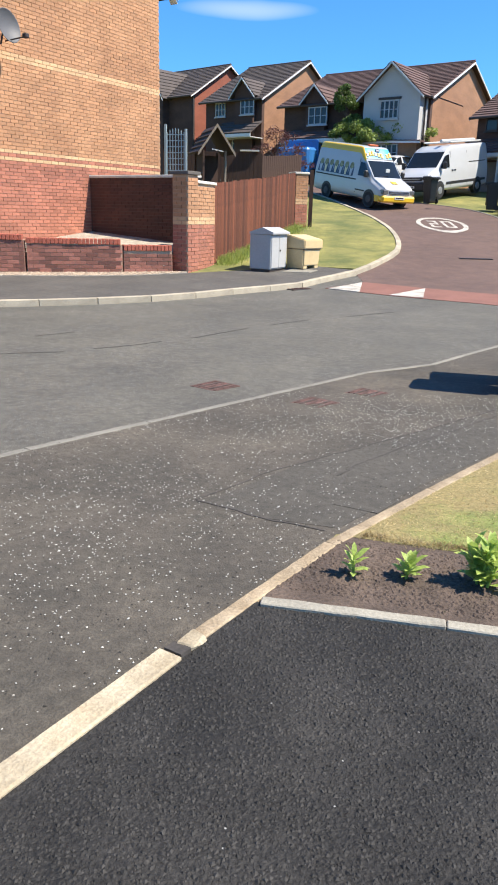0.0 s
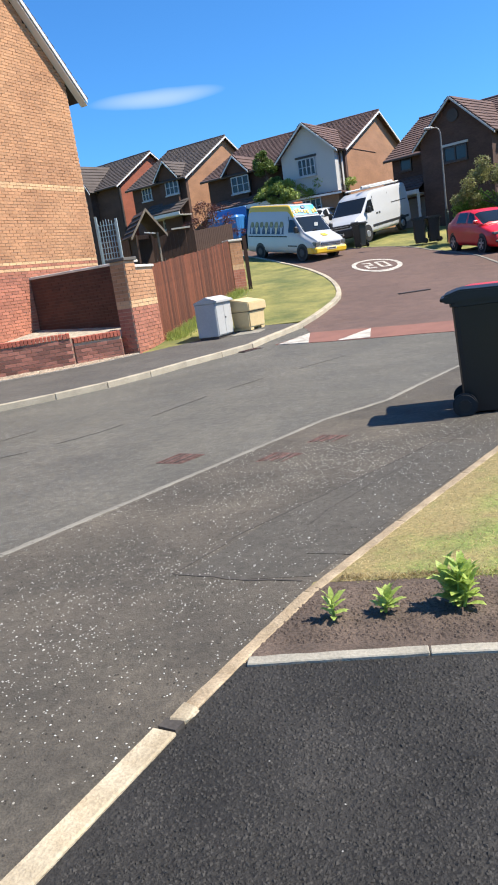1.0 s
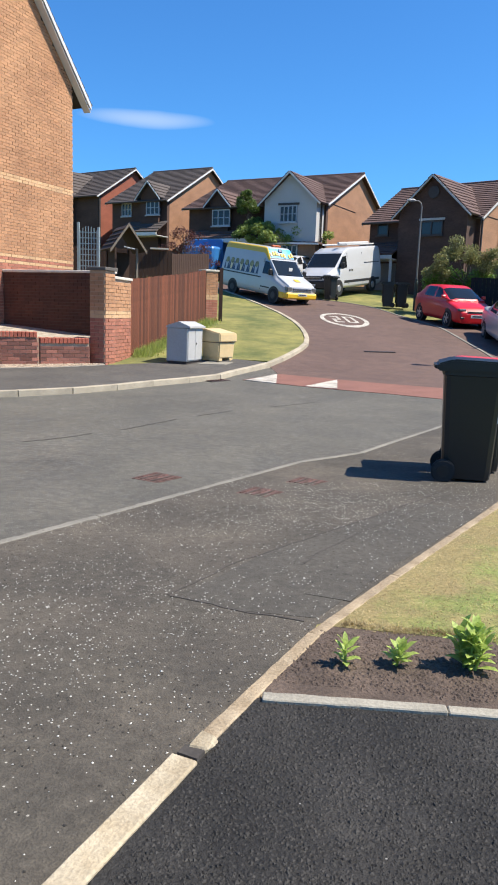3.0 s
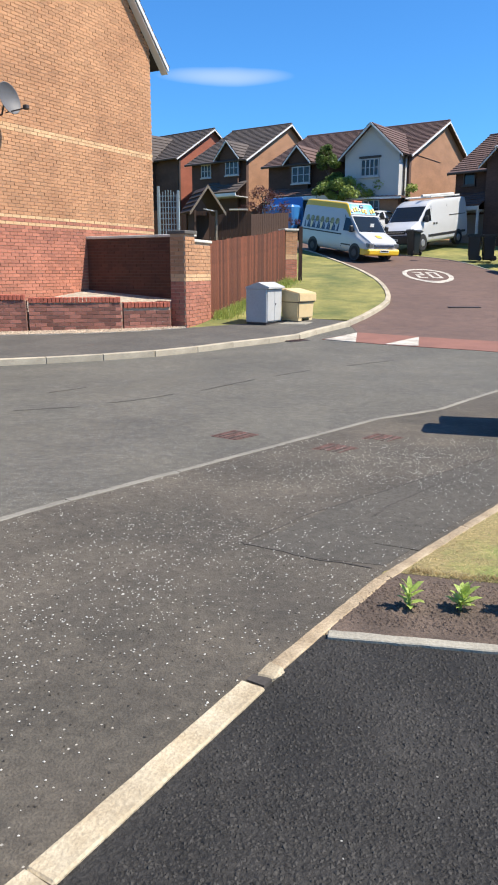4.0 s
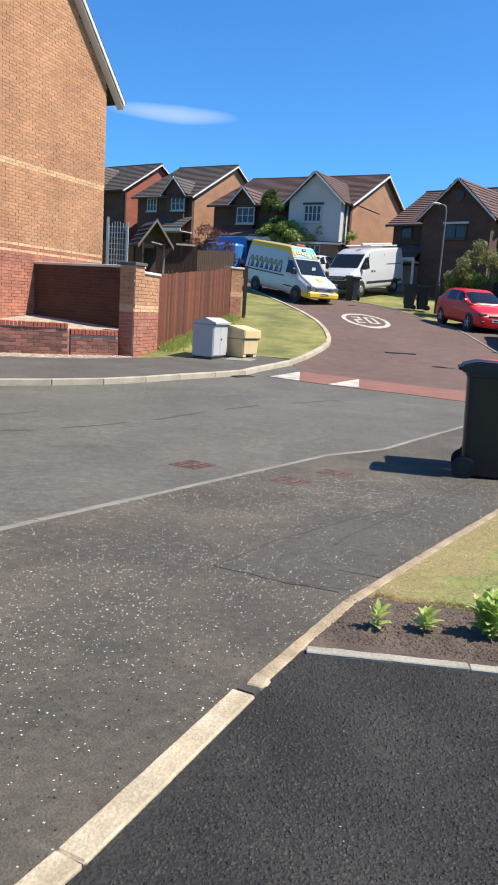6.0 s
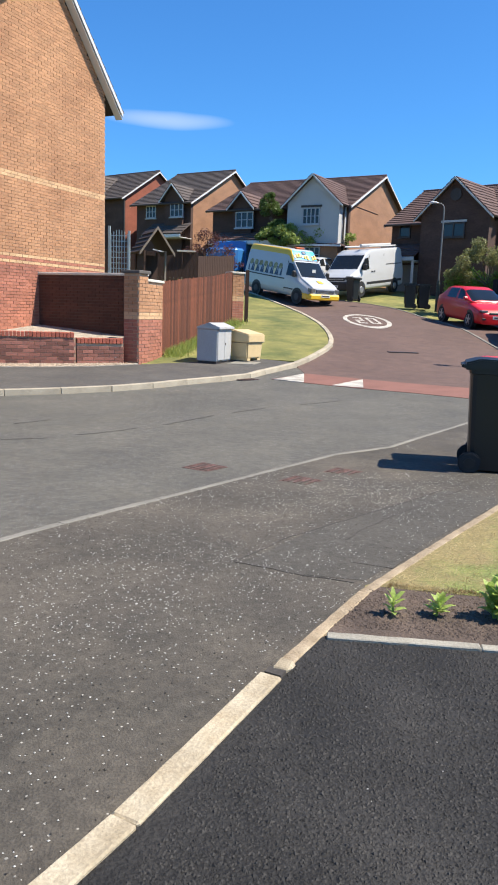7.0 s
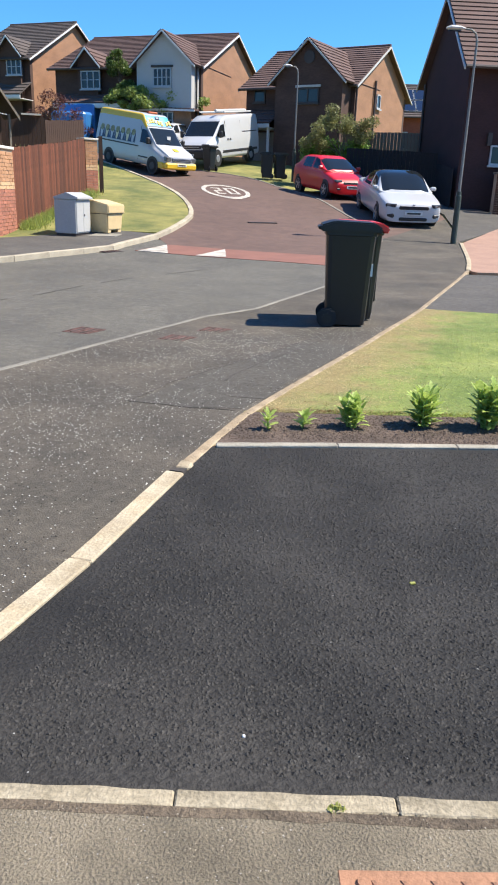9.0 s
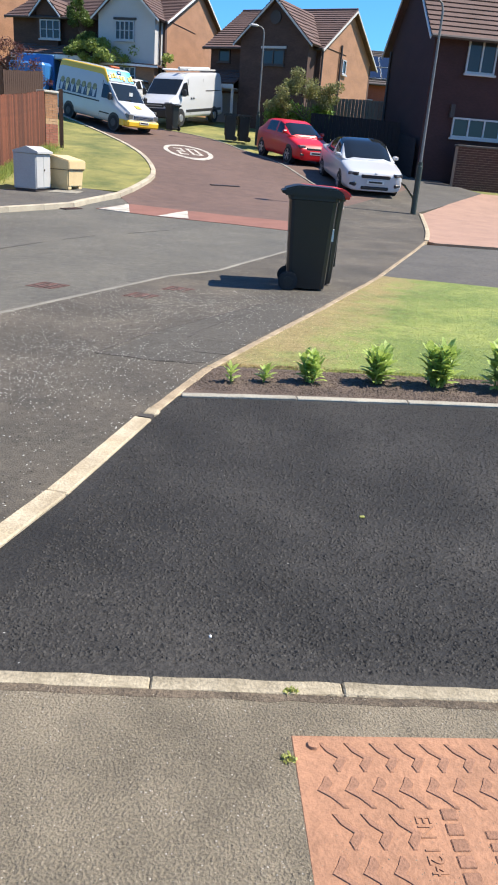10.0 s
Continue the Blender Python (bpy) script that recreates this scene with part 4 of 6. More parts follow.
for i in range(16):
    part("slat", boxed(0, .58, .009, .02, -1.1 + .155 * i, -1.08 + .155 * i), TRELLIS, tr)


def board_run(name, a, b, za, zb, h, material, label, step=.14):
    f = thing(name, Matrix(), label, "fence")
    a, b = Vector(a), Vector(b)
    n = int((b - a).length / step)
    d = b - a
    first = None
    for i in range(n):
        p = a.lerp(b, (i + .5) / n)
        if not first:
            first = part("board", boxed(-step / 2 + .004, step / 2 - .004, -.012, .012, 0, h), material, f)
        ob = first if i == 0 else new("board", first.data)
        ob.parent = f
        ob.matrix_basis = Matrix.Translation((p.x, p.y, za + (zb - za) * i / n + random.uniform(-.01, .01))) @ Matrix.Rotation(math.atan2(d.y, d.x), 4, "Z")
    return f


# Fence wood set near black, the neighbouring house's shade included in the colour.
FENCE_SHADED = surface("shaded_fence_wood", (0.018, 0.014, 0.014), 0.9, 0.3, 2, 24, 0.3, stretch=(4, 4, .8))
board_run("garden_fence", (-3.6, 27.0), (-.2, 26.9), 1.0, 1.0, 2.2, WOOD_DARK, "dark brown garden fence in shade")
board_run("garden_fence", (-.2, 26.9), (1.25, 29.6), 1.0, 1.25, 2.1, WOOD_DARK, "dark brown garden fence in shade")
tagged(finish("fence_cap", boxed(-.95, -.3, 26.8, 26.95, 3.22, 3.27), COPING), "pale coping on a garden fence", "coping")
board_run("yard_fence", (10.7, 26.6), (13.3, 24.4), .45, .3, 2.25, FENCE_SHADED, "dark fence in shade beside a parked car")
board_run("yard_fence", (11.8, 29.8), (14.7, 28.4), 1.0, 1.0, 2.5, WOOD_GREY, "weathered grey fence behind parked cars")
board_run("yard_fence", (13.3, 24.4), (13.0, 22.7), .3, .1, 1.9, FENCE_SHADED, "dark fence in shade beside a dark house")
# Darkened bricks stand in for shade that doesn't fall on this wall.
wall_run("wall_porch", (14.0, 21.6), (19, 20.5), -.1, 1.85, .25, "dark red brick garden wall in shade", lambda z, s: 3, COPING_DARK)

# small house far off with solar panels
far = gable_house("house_far", (29.3, 46.5), -20, 9, 4, 2.0, 6.0, 8.1, WALL_RED, WALL_RED, TILE_GREY, "low brick house with solar panels on its roof", None, [(-7.6, -4.03, 4.0, 1.6, 1.0, 3, 0)])
PV = glassy("solar_panel_glass", (0.012, 0.015, 0.03), 0.15)
for i in range(4):
    for k in range(2):
        ob = part("solar_panel", boxed(-.48, .48, -.75, .75, 0, .04), PV, far)
        fr = part("panel_frame", boxed(-.5, .5, -.77, .77, -.02, .02), UPVC, ob)
        ob.matrix_basis = Matrix.Translation((-8.2 + i * 1.05, -3.2 + k * 1.55, 6.58 + k * .81)) @ Matrix.Rotation(math.atan2(2.1, 4), 4, "X")


# ---- street furniture ----
RUBBER = surface("rubber", (0.016, 0.016, 0.017), 0.8, 0.2, 6, 60, 0.1)
def cabinet():
    c = thing("telecom_cabinet", pose(0.02, 16.55, H(16.5) + .075, 0, 0, 14), "grey steel telecom cabinet with a sloped top", "cabinet")
    part("body", boxed(-.3, .42, 0, .42, .05, .78, bevel=.012), CABINET, c)
    bm = bmesh.new()
    prism(bm, [(-.02, .78), (.45, .78), (.45, .82), (.2, .92), (-.02, .82)], .77, Matrix.Translation((.45, -.03, 0)) @ Matrix.Rotation(math.pi / 2, 4, "Z"))
    part("top", bm, CABINET, c)
    part("plinth", boxed(-.28, .40, .02, .40, 0, .05), DARK_TRIM, c)
    part("door", boxed(0.06, .40, -.012, 0, .08, .76, bevel=.004), CABINET, c)
    part("door", boxed(-.28, .05, -.012, 0, .08, .76, bevel=.004), CABINET, c)
    part("lock", boxed(.08, .11, -.022, -.012, .42, .46), DARK_TRIM, c)
    return c


cab = cabinet()
cab.matrix_basis = pose(.265, 16.06, H(16.06) + .075, 0, 0, 61) @ Matrix.Diagonal((.97, 1.2, .97, 1))
gb = thing("grit_bin", pose(.835, 16.67, H(16.67) + .075, 0, 0, 50), "cream yellow plastic grit bin beside a cabinet", "grit bin")
bm = bmesh.new()
bmesh.ops.create_cube(bm, size=1, matrix=Matrix.Translation((0, 0, .235)) @ Matrix.Diagonal((.60, .50, .37, 1)))
for v in bm.verts:
    if v.co.z < .2:
        v.co.x *= .93
        v.co.y *= .93
bmesh.ops.bevel(bm, geom=bm.edges[:], offset=.025, segments=2, affect="EDGES")
part("body", bm, YELLOW_GRP, gb)
bm = bmesh.new()
prism(bm, [(-.29, .41), (.28, .41), (.28, .68), (.20, .70), (-.29, .60)], .66, Matrix.Translation((.33, 0, 0)) @ Matrix.Rotation(math.pi / 2, 4, "Z"))
bmesh.ops.bevel(bm, geom=bm.edges[:], offset=.02, segments=2, affect="EDGES")
part("lid", bm, YELLOW_GRP, gb)
part("lid_seam", boxed(-.305, .305, -.262, .252, .398, .412), DARK_TRIM, gb)
for x in (-.2, .2):
    part("foot", boxed(x - .06, x + .06, -.22, .22, 0, .06), YELLOW_GRP, gb)
sheet("slab_flagstone", [(.35, 15.95), (.95, 15.95), (1.15, 16.35), (.62, 16.5)], .085, KERB, "pale concrete slab in the footway")


def wheelie_bin(m, lid_material, label, h=1.0):
    """A two-wheeled bin: its front to +x, wheels and handle to -x."""
    b = thing("wheelie_bin", m, label, "wheelie bin", group="wheelie bins")
    w, dp = .205, .25
    bm = bmesh.new()
    levels = ((0.03, .78, -.175, .195), (.10, .80, -.2, .205), (.55, .9, -.22, .225), (h - .10, 1, -.235, .245), (h - .095, 1.05, -.25, .26), (h - .05, 1.05, -.255, .265))
    rings = []
    for z, kw, x0, x1 in levels:
        pts = []
        for cx, cy, a0 in ((x1, w * kw, 0), (x0, w * kw, 90), (x0, -w * kw, 180), (x1, -w * kw, 270)):
            for a in (a0, a0 + 45, a0 + 90):
                sx, sy = (1 if cx > 0 else -1), (1 if cy > 0 else -1)
                pts.append((cx - sx * .05 + .05 * math.cos(radians(a)), cy - sy * .05 + .05 * math.sin(radians(a)), z))
        rings.append([bm.verts.new(p) for p in pts])
    for u, v in zip(rings, rings[1:]):
        for i in range(12):
            bm.faces.new((u[i], u[(i + 1) % 12], v[(i + 1) % 12], v[i]))
    bm.faces.new(rings[0][::-1])
    bm.faces.new(rings[-1])
    part("body", bm, BIN_BLACK, b)
    part("rib", boxed(.2, .25, -.02, .02, .2, h - .12, bevel=.006), BIN_BLACK, b)
    bm = bmesh.new()
    prism(bm, [(-.3, h - .06), (.3, h - .06), (.3, h - .02), (.22, h + .03), (-.17, h + .04), (-.3, h)], .50, Matrix.Translation((0, -.25, 0)))
    bmesh.ops.bevel(bm, geom=bm.edges[:], offset=.014, segments=2, affect="EDGES")
    lid = part("lid", bm, lid_material, b)
    part("lid_rim", boxed(.24, .295, -.22, .22, h - .075, h - .045, bevel=.01), lid_material, lid)
    part("handle", tube(bmesh.new(), [(-.22, -.18, h - .06), (-.31, -.18, h - .03), (-.31, .18, h - .03), (-.22, .18, h - .06)], .016, 8), BIN_BLACK, b)
    part("axle", tube(bmesh.new(), [(-.19, -.22, .1), (-.19, .22, .1)], .012, 8), DARK_TRIM, b)
    for y in (-.23, .195):
        bm = bmesh.new()
        bmesh.ops.create_cone(bm, cap_ends=True, segments=24, radius1=.1, radius2=.1, depth=.05, matrix=Matrix.Translation((-.19, y + .018, .1)) @ Matrix.Rotation(math.pi / 2, 4, "X"))
        bmesh.ops.bevel(bm, geom=[e for e in bm.edges if len(e.link_faces) == 2 and e.calc_face_angle(0) > 1], offset=.012, segments=2, affect="EDGES")
        wh = part("wheel", bm, RUBBER, b)
        bm = bmesh.new()
        bmesh.ops.create_cone(bm, cap_ends=True, segments=16, radius1=.05, radius2=.05, depth=.06, matrix=Matrix.Translation((-.19, y + .018, .1)) @ Matrix.Rotation(math.pi / 2, 4, "X"))
        part("hub", bm, BIN_BLACK, wh)
    return b



bin1 = wheelie_bin(pose(2.28, 6.03, H(6.05), 0, 0, -19), BIN_BLACK, "black wheelie bin standing on the footway")
part("sticker", boxed(.21, .237, -.16, -.11, .52, .64), UPVC, bin1, "torn white sticker")
bin2 = wheelie_bin(pose(2.53, 6.44, H(6.44), 0, 0, -14), BIN_RED, "black wheelie bin with a bright red lid")
for x, y, yw in ((8.77, 30.45, 160), (9.33, 30.45, 175), (6.64, 31.95, 120)):
    copy_thing(bin1, pose(x, y, H(y) - .01, 0, 0, yw))


def lamp_post(x, y, h, arm, yaw, label, lean=0.0):
    lp = thing("street_lamp", pose(x, y, H(y), 0, lean, yaw), label, "street lamp", group="street lamps")
    part("base", tube(bmesh.new(), [(0, 0, 0), (0, 0, 1.15), (0, 0, 1.2)], [.072, .072, .052], 12), LAMP_GREEN, lp)
    part("collar", tube(bmesh.new(), [(0, 0, 1.18), (0, 0, 1.26)], .06, 12), LAMP_GREEN, lp)
    pts = [(0, 0, 1.2), (0, 0, h - .25), (arm * .06, 0, h - .1), (arm * .2, 0, h - .02), (arm * .45, 0, h)]
    part("column", tube(bmesh.new(), pts, [.038, .028, .025, .024, .022], 10), LAMP_GREY, lp)
    bm = bmesh.new()
    tube(bm, [(arm * .4, 0, h), (arm * .55, 0, h + .02), (arm * .85, 0, h + .02), (arm, 0, h)], [.03, .085, .1, .04], 10)
    bmesh.ops.scale(bm, vec=(1, 1, .55), space=Matrix.Translation((0, 0, -h)), verts=bm.verts)
    hd = part("head", bm, LAMP_HEAD, lp)
    part("lens", boxed(arm * .55, arm * .92, -.06, .06, h - .055, h - .04), GLASS, hd)
    return lp


LAMP_GREEN = surface("dark_green_paint", (0.03, 0.045, 0.035), 0.5, 0.15, 3, 30, 0.1)
LAMP_GREY = surface("galvanised_steel", (0.20, 0.20, 0.19), 0.55, 0.12, 3, 30, 0.1, metal=0.4)
LAMP_HEAD = surface("lamp_head_grey", (0.50, 0.50, 0.49), 0.5, 0.05, 3, 30, 0.05)
lamp_post(9.5, 16.25, 4.85, .75, 165, "slim street lamp with a dark green base")
lamp_post(9.65, 29.6, 4.3, .6, 170, "slim street lamp beside a hedge")
lamp_post(-7.0, 56.0, 6.5, .8, 200, "street lamp behind houses")

# iron covers in the footway
RUST_DARK = surface("dark_rust", (0.060, 0.042, 0.036), 0.9, 0.5, 14, 70, 0.8)
RUST = surface("rusty_iron", (0.105, 0.057, 0.047), 0.9, 0.75, 14, 70, 1.0)
for x, y, w, d, yw in ((-.36, 5.93, .30, .28, 50), (.42, 5.40, .27, .27, 51), (.86, 5.82, .26, .26, 51)):
    c = thing("iron_cover", pose(x, y, H(y) + .001, 0, 0, yw), "rusty red-brown iron service cover in the asphalt", "cover", group="service covers")
    part("plate", boxed(-w / 2, w / 2, -d / 2, d / 2, -.02, .004), RUST, c)
    for k in range(5):
        u = -d / 2 + .03 + k * (d - .06) / 4
        part("rib", boxed(-w / 2 + .02, w / 2 - .02, u - .009, u + .009, .003, .009), RUST_DARK if k % 2 else RUST, c)
gul = thing("road_gully", pose(.62, 13.95, H(13.9) + .004, 0, 0, 40), "dark iron gully grate beside the kerb", "gully")
part("frame", boxed(-.25, .25, -.17, .17, -.02, .004), DARK_TRIM, gul)
for k in range(6):
    part("bar", boxed(-.22 + k * .08, -.19 + k * .08, -.15, .15, .004, .012), RUST, gul)
mh = thing("iron_cover", pose(5.2, 19.0, H(19) + .006, 0, 0, 0), "dark iron cover in the side street", "cover", group="service covers")
part("plate", boxed(-.4, .4, -.2, .2, -.02, .004), DARK_TRIM, mh)

# ---- vehicles ----
CAR_WHITE = surface("white_car_paint", (0.47, 0.48, 0.49), 0.3, 0.03, 2, 20, 0.0, coat=0.5)
CAR_RED = surface("red_car_paint", (0.56, 0.010, 0.014), 0.35, 0.05, 2, 20, 0.0, coat=0.25)
CAR_BLUE = surface("blue_truck_paint", (0.03, 0.16, 0.42), 0.45, 0.1, 2, 20, 0.0, coat=0.2)
CAR_YELLOW = surface("yellow_paint", (0.78, 0.50, 0.03), 0.4, 0.05, 2, 20, 0.0, coat=0.3)
SIGN_BLUE = surface("sign_blue", (0.05, 0.36, 0.62), 0.5, 0.1, 4, 30, 0.0)
PICTURE = surface("faded_picture", (0.26, 0.25, 0.12), 0.5, 0.6, 6, 14, 0.0)
SIGN_DARK = surface("dark_blue_panel", (0.03, 0.06, 0.12), 0.4, 0.2, 5, 30, 0.0)
CAR_GLASS = glassy("car_glass", (0.012, 0.015, 0.018), 0.04)
HEADLIGHT = glassy("headlight_glass", (0.12, 0.125, 0.13), 0.08)
HEADLIGHT_DARK = glassy("smoked_headlight", (0.035, 0.037, 0.04), 0.08)
TRIM_BLACK = surface("black_plastic_trim", (0.02, 0.02, 0.022), 0.5, 0.15, 5, 40, 0.05)
ALLOY = surface("alloy_rim", (0.42, 0.42, 0.43), 0.35, 0.05, 5, 30, 0.0, metal=0.7)
PLATE = surface("number_plate", (0.65, 0.65, 0.62), 0.5, 0.03, 5, 30, 0.0)


def loft(bm, rings):
    """Bridges rings of points of equal count, with closed ends."""
    vs = [[bm.verts.new(p) for p in r] for r in rings]
    n = len(vs[0])
    for a, b in zip(vs, vs[1:]):
        for i in range(n):
            bm.faces.new((a[i], a[(i + 1) % n], b[(i + 1) % n], b[i]))
    bm.faces.new(vs[0][::-1])
    bm.faces.new(vs[-1])
    bmesh.ops.recalc_face_normals(bm, faces=bm.faces)
    return bm


def rounded(ob, levels=2, crease=0.45):
    bm = bmesh.new()
    bm.from_mesh(ob.data)
    layer = bm.edges.layers.float.get("crease_edge") or bm.edges.layers.float.new("crease_edge")
    for e in bm.edges:
        e[layer] = crease
    bm.to_mesh(ob.data)
    bm.free()
    ob.modifiers.new("rounding", "SUBSURF").levels = levels
    ob.modifiers["rounding"].render_levels = levels
    ob.data.polygons.foreach_set("use_smooth", [True] * len(ob.data.polygons))
    return ob


def vehicle(name, m, label, category, line, zb, cabin, wheels, paint, sill=.2, wheel_r=.31, van=False):
    """A vehicle with its front to +x. line: stations (x, half width, top) of the lower body; cabin: stations (x at the waist, x at the roof,
    roof height, half width at the waist, at the roof, side glazed, top glazed), the glazing running from a station to the next."""
    v = thing(name, m, label, category)
    rings = []
    for x, w, top in line:
        rings.append([(x, -w * .9, sill), (x, -w, sill + .12), (x, -w * 1.0, sill + (top - sill) * .66), (x, -w * .96, top - .05), (x, -w * .86, top), (x, 0, top + .02), (x, w * .86, top), (x, w * .96, top - .05), (x, w * 1.0, sill + (top - sill) * .66), (x, w, sill + .12), (x, w * .9, sill)])
    rounded(part("body", loft(bmesh.new(), rings), paint, v))
    rings = [[(xb, -wb, zb - .12), (xb * .9 + xr * .1, -wb, zb + .02), (xr, -wr, zr - .05), (xr, -wr * .72, zr + .01), (xr, wr * .72, zr + .01), (xr, wr, zr - .05), (xb * .9 + xr * .1, wb, zb + .02), (xb, wb, zb - .12)] for xb, xr, zr, wb, wr, sg, tg in cabin]
    bm = bmesh.new()
    vs = [[bm.verts.new(p) for p in r] for r in rings]
    for k, (r0, r1) in enumerate(zip(vs, vs[1:])):
        for i in range(8):
            f = bm.faces.new((r0[i], r0[(i + 1) % 8], r1[(i + 1) % 8], r1[i]))
            f.material_index = 1 if (i in (1, 5) and cabin[k][5]) or (i in (2, 3, 4) and cabin[k][6]) else 0
    bm.faces.new(vs[0][::-1])
    bm.faces.new(vs[-1])
    bmesh.ops.recalc_face_normals(bm, faces=bm.faces)
    rounded(part("cabin", bm, [paint, CAR_GLASS], v))
    xf, wm = cabin[0][0], cabin[1][3]
    for s in (1, -1):
        y0 = s * (wm + .05)
        part("wing_mirror", boxed(xf - .42, xf - .28, min(y0 - .08, y0 + .08), max(y0 - .08, y0 + .08), zb + .03, zb + (.3 if van else .15), bevel=.03), TRIM_BLACK if van else paint, v)
    wmax = max(st[1] for st in line)
    for x in wheels:
        for s in (1, -1):
            arch = bmesh.new()
            bmesh.ops.create_cone(arch, cap_ends=True, segments=28, radius1=wheel_r + .05, radius2=wheel_r + .05, depth=.2, matrix=Matrix.Translation((x, s * (wmax - .108), wheel_r + .01)) @ Matrix.Rotation(math.pi / 2, 4, "X"))
            part("wheel_arch", arch, TRIM_BLACK, v)
            bm = bmesh.new()
            bmesh.ops.create_cone(bm, cap_ends=True, segments=28, radius1=wheel_r, radius2=wheel_r, depth=.2, matrix=Matrix.Translation((x, s * (wmax - .1), wheel_r)) @ Matrix.Rotation(math.pi / 2, 4, "X"))
            bmesh.ops.bevel(bm, geom=[e for e in bm.edges if e.calc_face_angle(0) > 1], offset=.03, segments=2, affect="EDGES")
            wh = part("tyre", bm, RUBBER, v)
            bm = bmesh.new()
            for k in range(5):
                box(bm, -.03, .03, -.012, .012, .02, wheel_r * .62, Matrix.Translation((x, s * (wmax + .0), wheel_r)) @ Matrix.Rotation(k * math.tau / 5, 4, "Y"))
            bmesh.ops.create_cone(bm, cap_ends=False, segments=24, radius1=wheel_r * .66, radius2=wheel_r * .62, depth=.04, matrix=Matrix.Translation((x, s * (wmax - .005), wheel_r)) @ Matrix.Rotation(math.pi / 2 * s, 4, "X"))
            part("rim", bm, ALLOY, wh)
    return v


def front_face(v, x, w, z_light, z_grille, z_plate, paint_bumper=None, tilt=0):
    """Headlights, grille, lower intake and number plate on a nose at x."""
    for s in (1, -1):
        bm = boxed(x - .3, x - .035, s * w * .72 - .16, s * w * .72 + .13, z_light - .075, z_light + .02, bevel=.02)
        part("headlight", bm, HEADLIGHT, v)
        part("fog_light", boxed(x - .05, x + .018, s * w * .72 - .1, s * w * .72 + .1, z_plate - .1, z_plate - .03, bevel=.01), TRIM_BLACK, v)
    part("grille", boxed(x - .1, x + .012, -w * .5, w * .5, z_grille - .06, z_grille + .03, bevel=.015), TRIM_BLACK, v)
    part("intake", boxed(x - .1, x + .016, -w * .55, w * .55, z_plate - .17, z_plate - .08, bevel=.01), TRIM_BLACK, v)
    part("number_plate", boxed(x - .02, x + .03, -.26, .26, z_plate - .05, z_plate + .06), PLATE, v)
    part("plate_bar", boxed(x + .028, x + .033, -.2, .2, z_plate - .02, z_plate + .03), TRIM_BLACK, v)


def on_road(x, y, yaw):
    """A pose on the climbing road, tipped with its slope."""
    d = Vector((math.cos(radians(yaw)), math.sin(radians(yaw)), 0))
    s = (H(y + d.y) - H(y - d.y)) / 2
    return Matrix.Translation((x, y, H(y) + .004)) @ Matrix.Rotation(radians(yaw), 4, "Z") @ Matrix.Rotation(-math.atan(s), 4, "Y")


SALOON = [(2.36, .60, .64), (2.31, .78, .72), (2.12, .85, .79), (1.8, .88, .85), (1.2, .895, .94), (.6, .90, .95), (-.6, .90, .97), (-1.6, .89, 1.0), (-2.1, .84, 1.0), (-2.3, .74, .93), (-2.36, .6, .6)]
SALOON_CABIN = [(1.3, 1.22, .98, .80, .72, 0, 1), (.95, .42, 1.42, .84, .66, 1, 1), (.1, .02, 1.47, .85, .67, 0, 1), (0, -.06, 1.47, .85, .67, 1, 1), (-1.0, -.85, 1.41, .84, .65, 0, 1), (-1.85, -1.8, 1.02, .78, .66, 0, 0)]
HATCH = [(2.06, .48, .50), (2.03, .68, .60), (1.85, .78, .74), (1.5, .83, .84), (1.0, .85, .95), (.5, .855, .98), (-.8, .855, 1.0), (-1.5, .84, 1.02), (-1.9, .78, 1.0), (-2.02, .7, .9), (-2.06, .56, .6)]
HATCH_CABIN = [(1.15, 1.08, 1.0, .76, .68, 0, 1), (.75, .28, 1.38, .80, .64, 1, 0), (0, -.05, 1.45, .81, .65, 0, 0), (-.1, -.14, 1.45, .81, .65, 1, 0), (-1.0, -.95, 1.43, .81, .64, 0, 0), (-1.45, -1.3, 1.40, .80, .62, 0, 1), (-1.95, -1.85, 1.05, .74, .62, 0, 0)]
car1 = vehicle("saloon_car", on_road(9.95, 20.7, -102) @ Matrix.Diagonal((.94, .97, .91, 1)), "white saloon car with a dark glass roof, parked", "car", SALOON, .95, SALOON_CABIN, (1.42, -1.3), CAR_WHITE)
for s in (1, -1):
    swept = Matrix.Translation((2.27, s * .66, .69)) @ Matrix.Rotation(s * radians(30), 4, "Z")
    part("headlight", boxed(-.16, .07, -.15, .16, -.055, .045, swept, bevel=.025), HEADLIGHT_DARK, car1)
    part("headlamp_glass", boxed(.05, .075, -.11, .0, -.03, .025, swept, bevel=.008), HEADLIGHT, car1)
    low = Matrix.Translation((2.30, s * .66, .40)) @ Matrix.Rotation(s * radians(30), 4, "Z")
    part("side_intake", boxed(-.1, .06, -.11, .12, -.07, .05, low, bevel=.03), TRIM_BLACK, car1)
part("grille", boxed(2.2, 2.385, -.44, .44, .57, .68, bevel=.03), TRIM_BLACK, car1)
part("grille_bar", boxed(2.3, 2.392, -.40, .40, .672, .690, bevel=.004), ALLOY, car1)
part("intake", boxed(2.2, 2.385, -.42, .42, .24, .35, bevel=.03), TRIM_BLACK, car1)
part("number_plate", boxed(2.3, 2.392, -.26, .26, .42, .52), PLATE, car1)
part("plate_bar", boxed(2.391, 2.396, -.2, .2, .445, .495), TRIM_BLACK, car1)
part("badge", boxed(2.28, 2.345, -.035, .035, .70, .74, bevel=.01), ALLOY, car1)
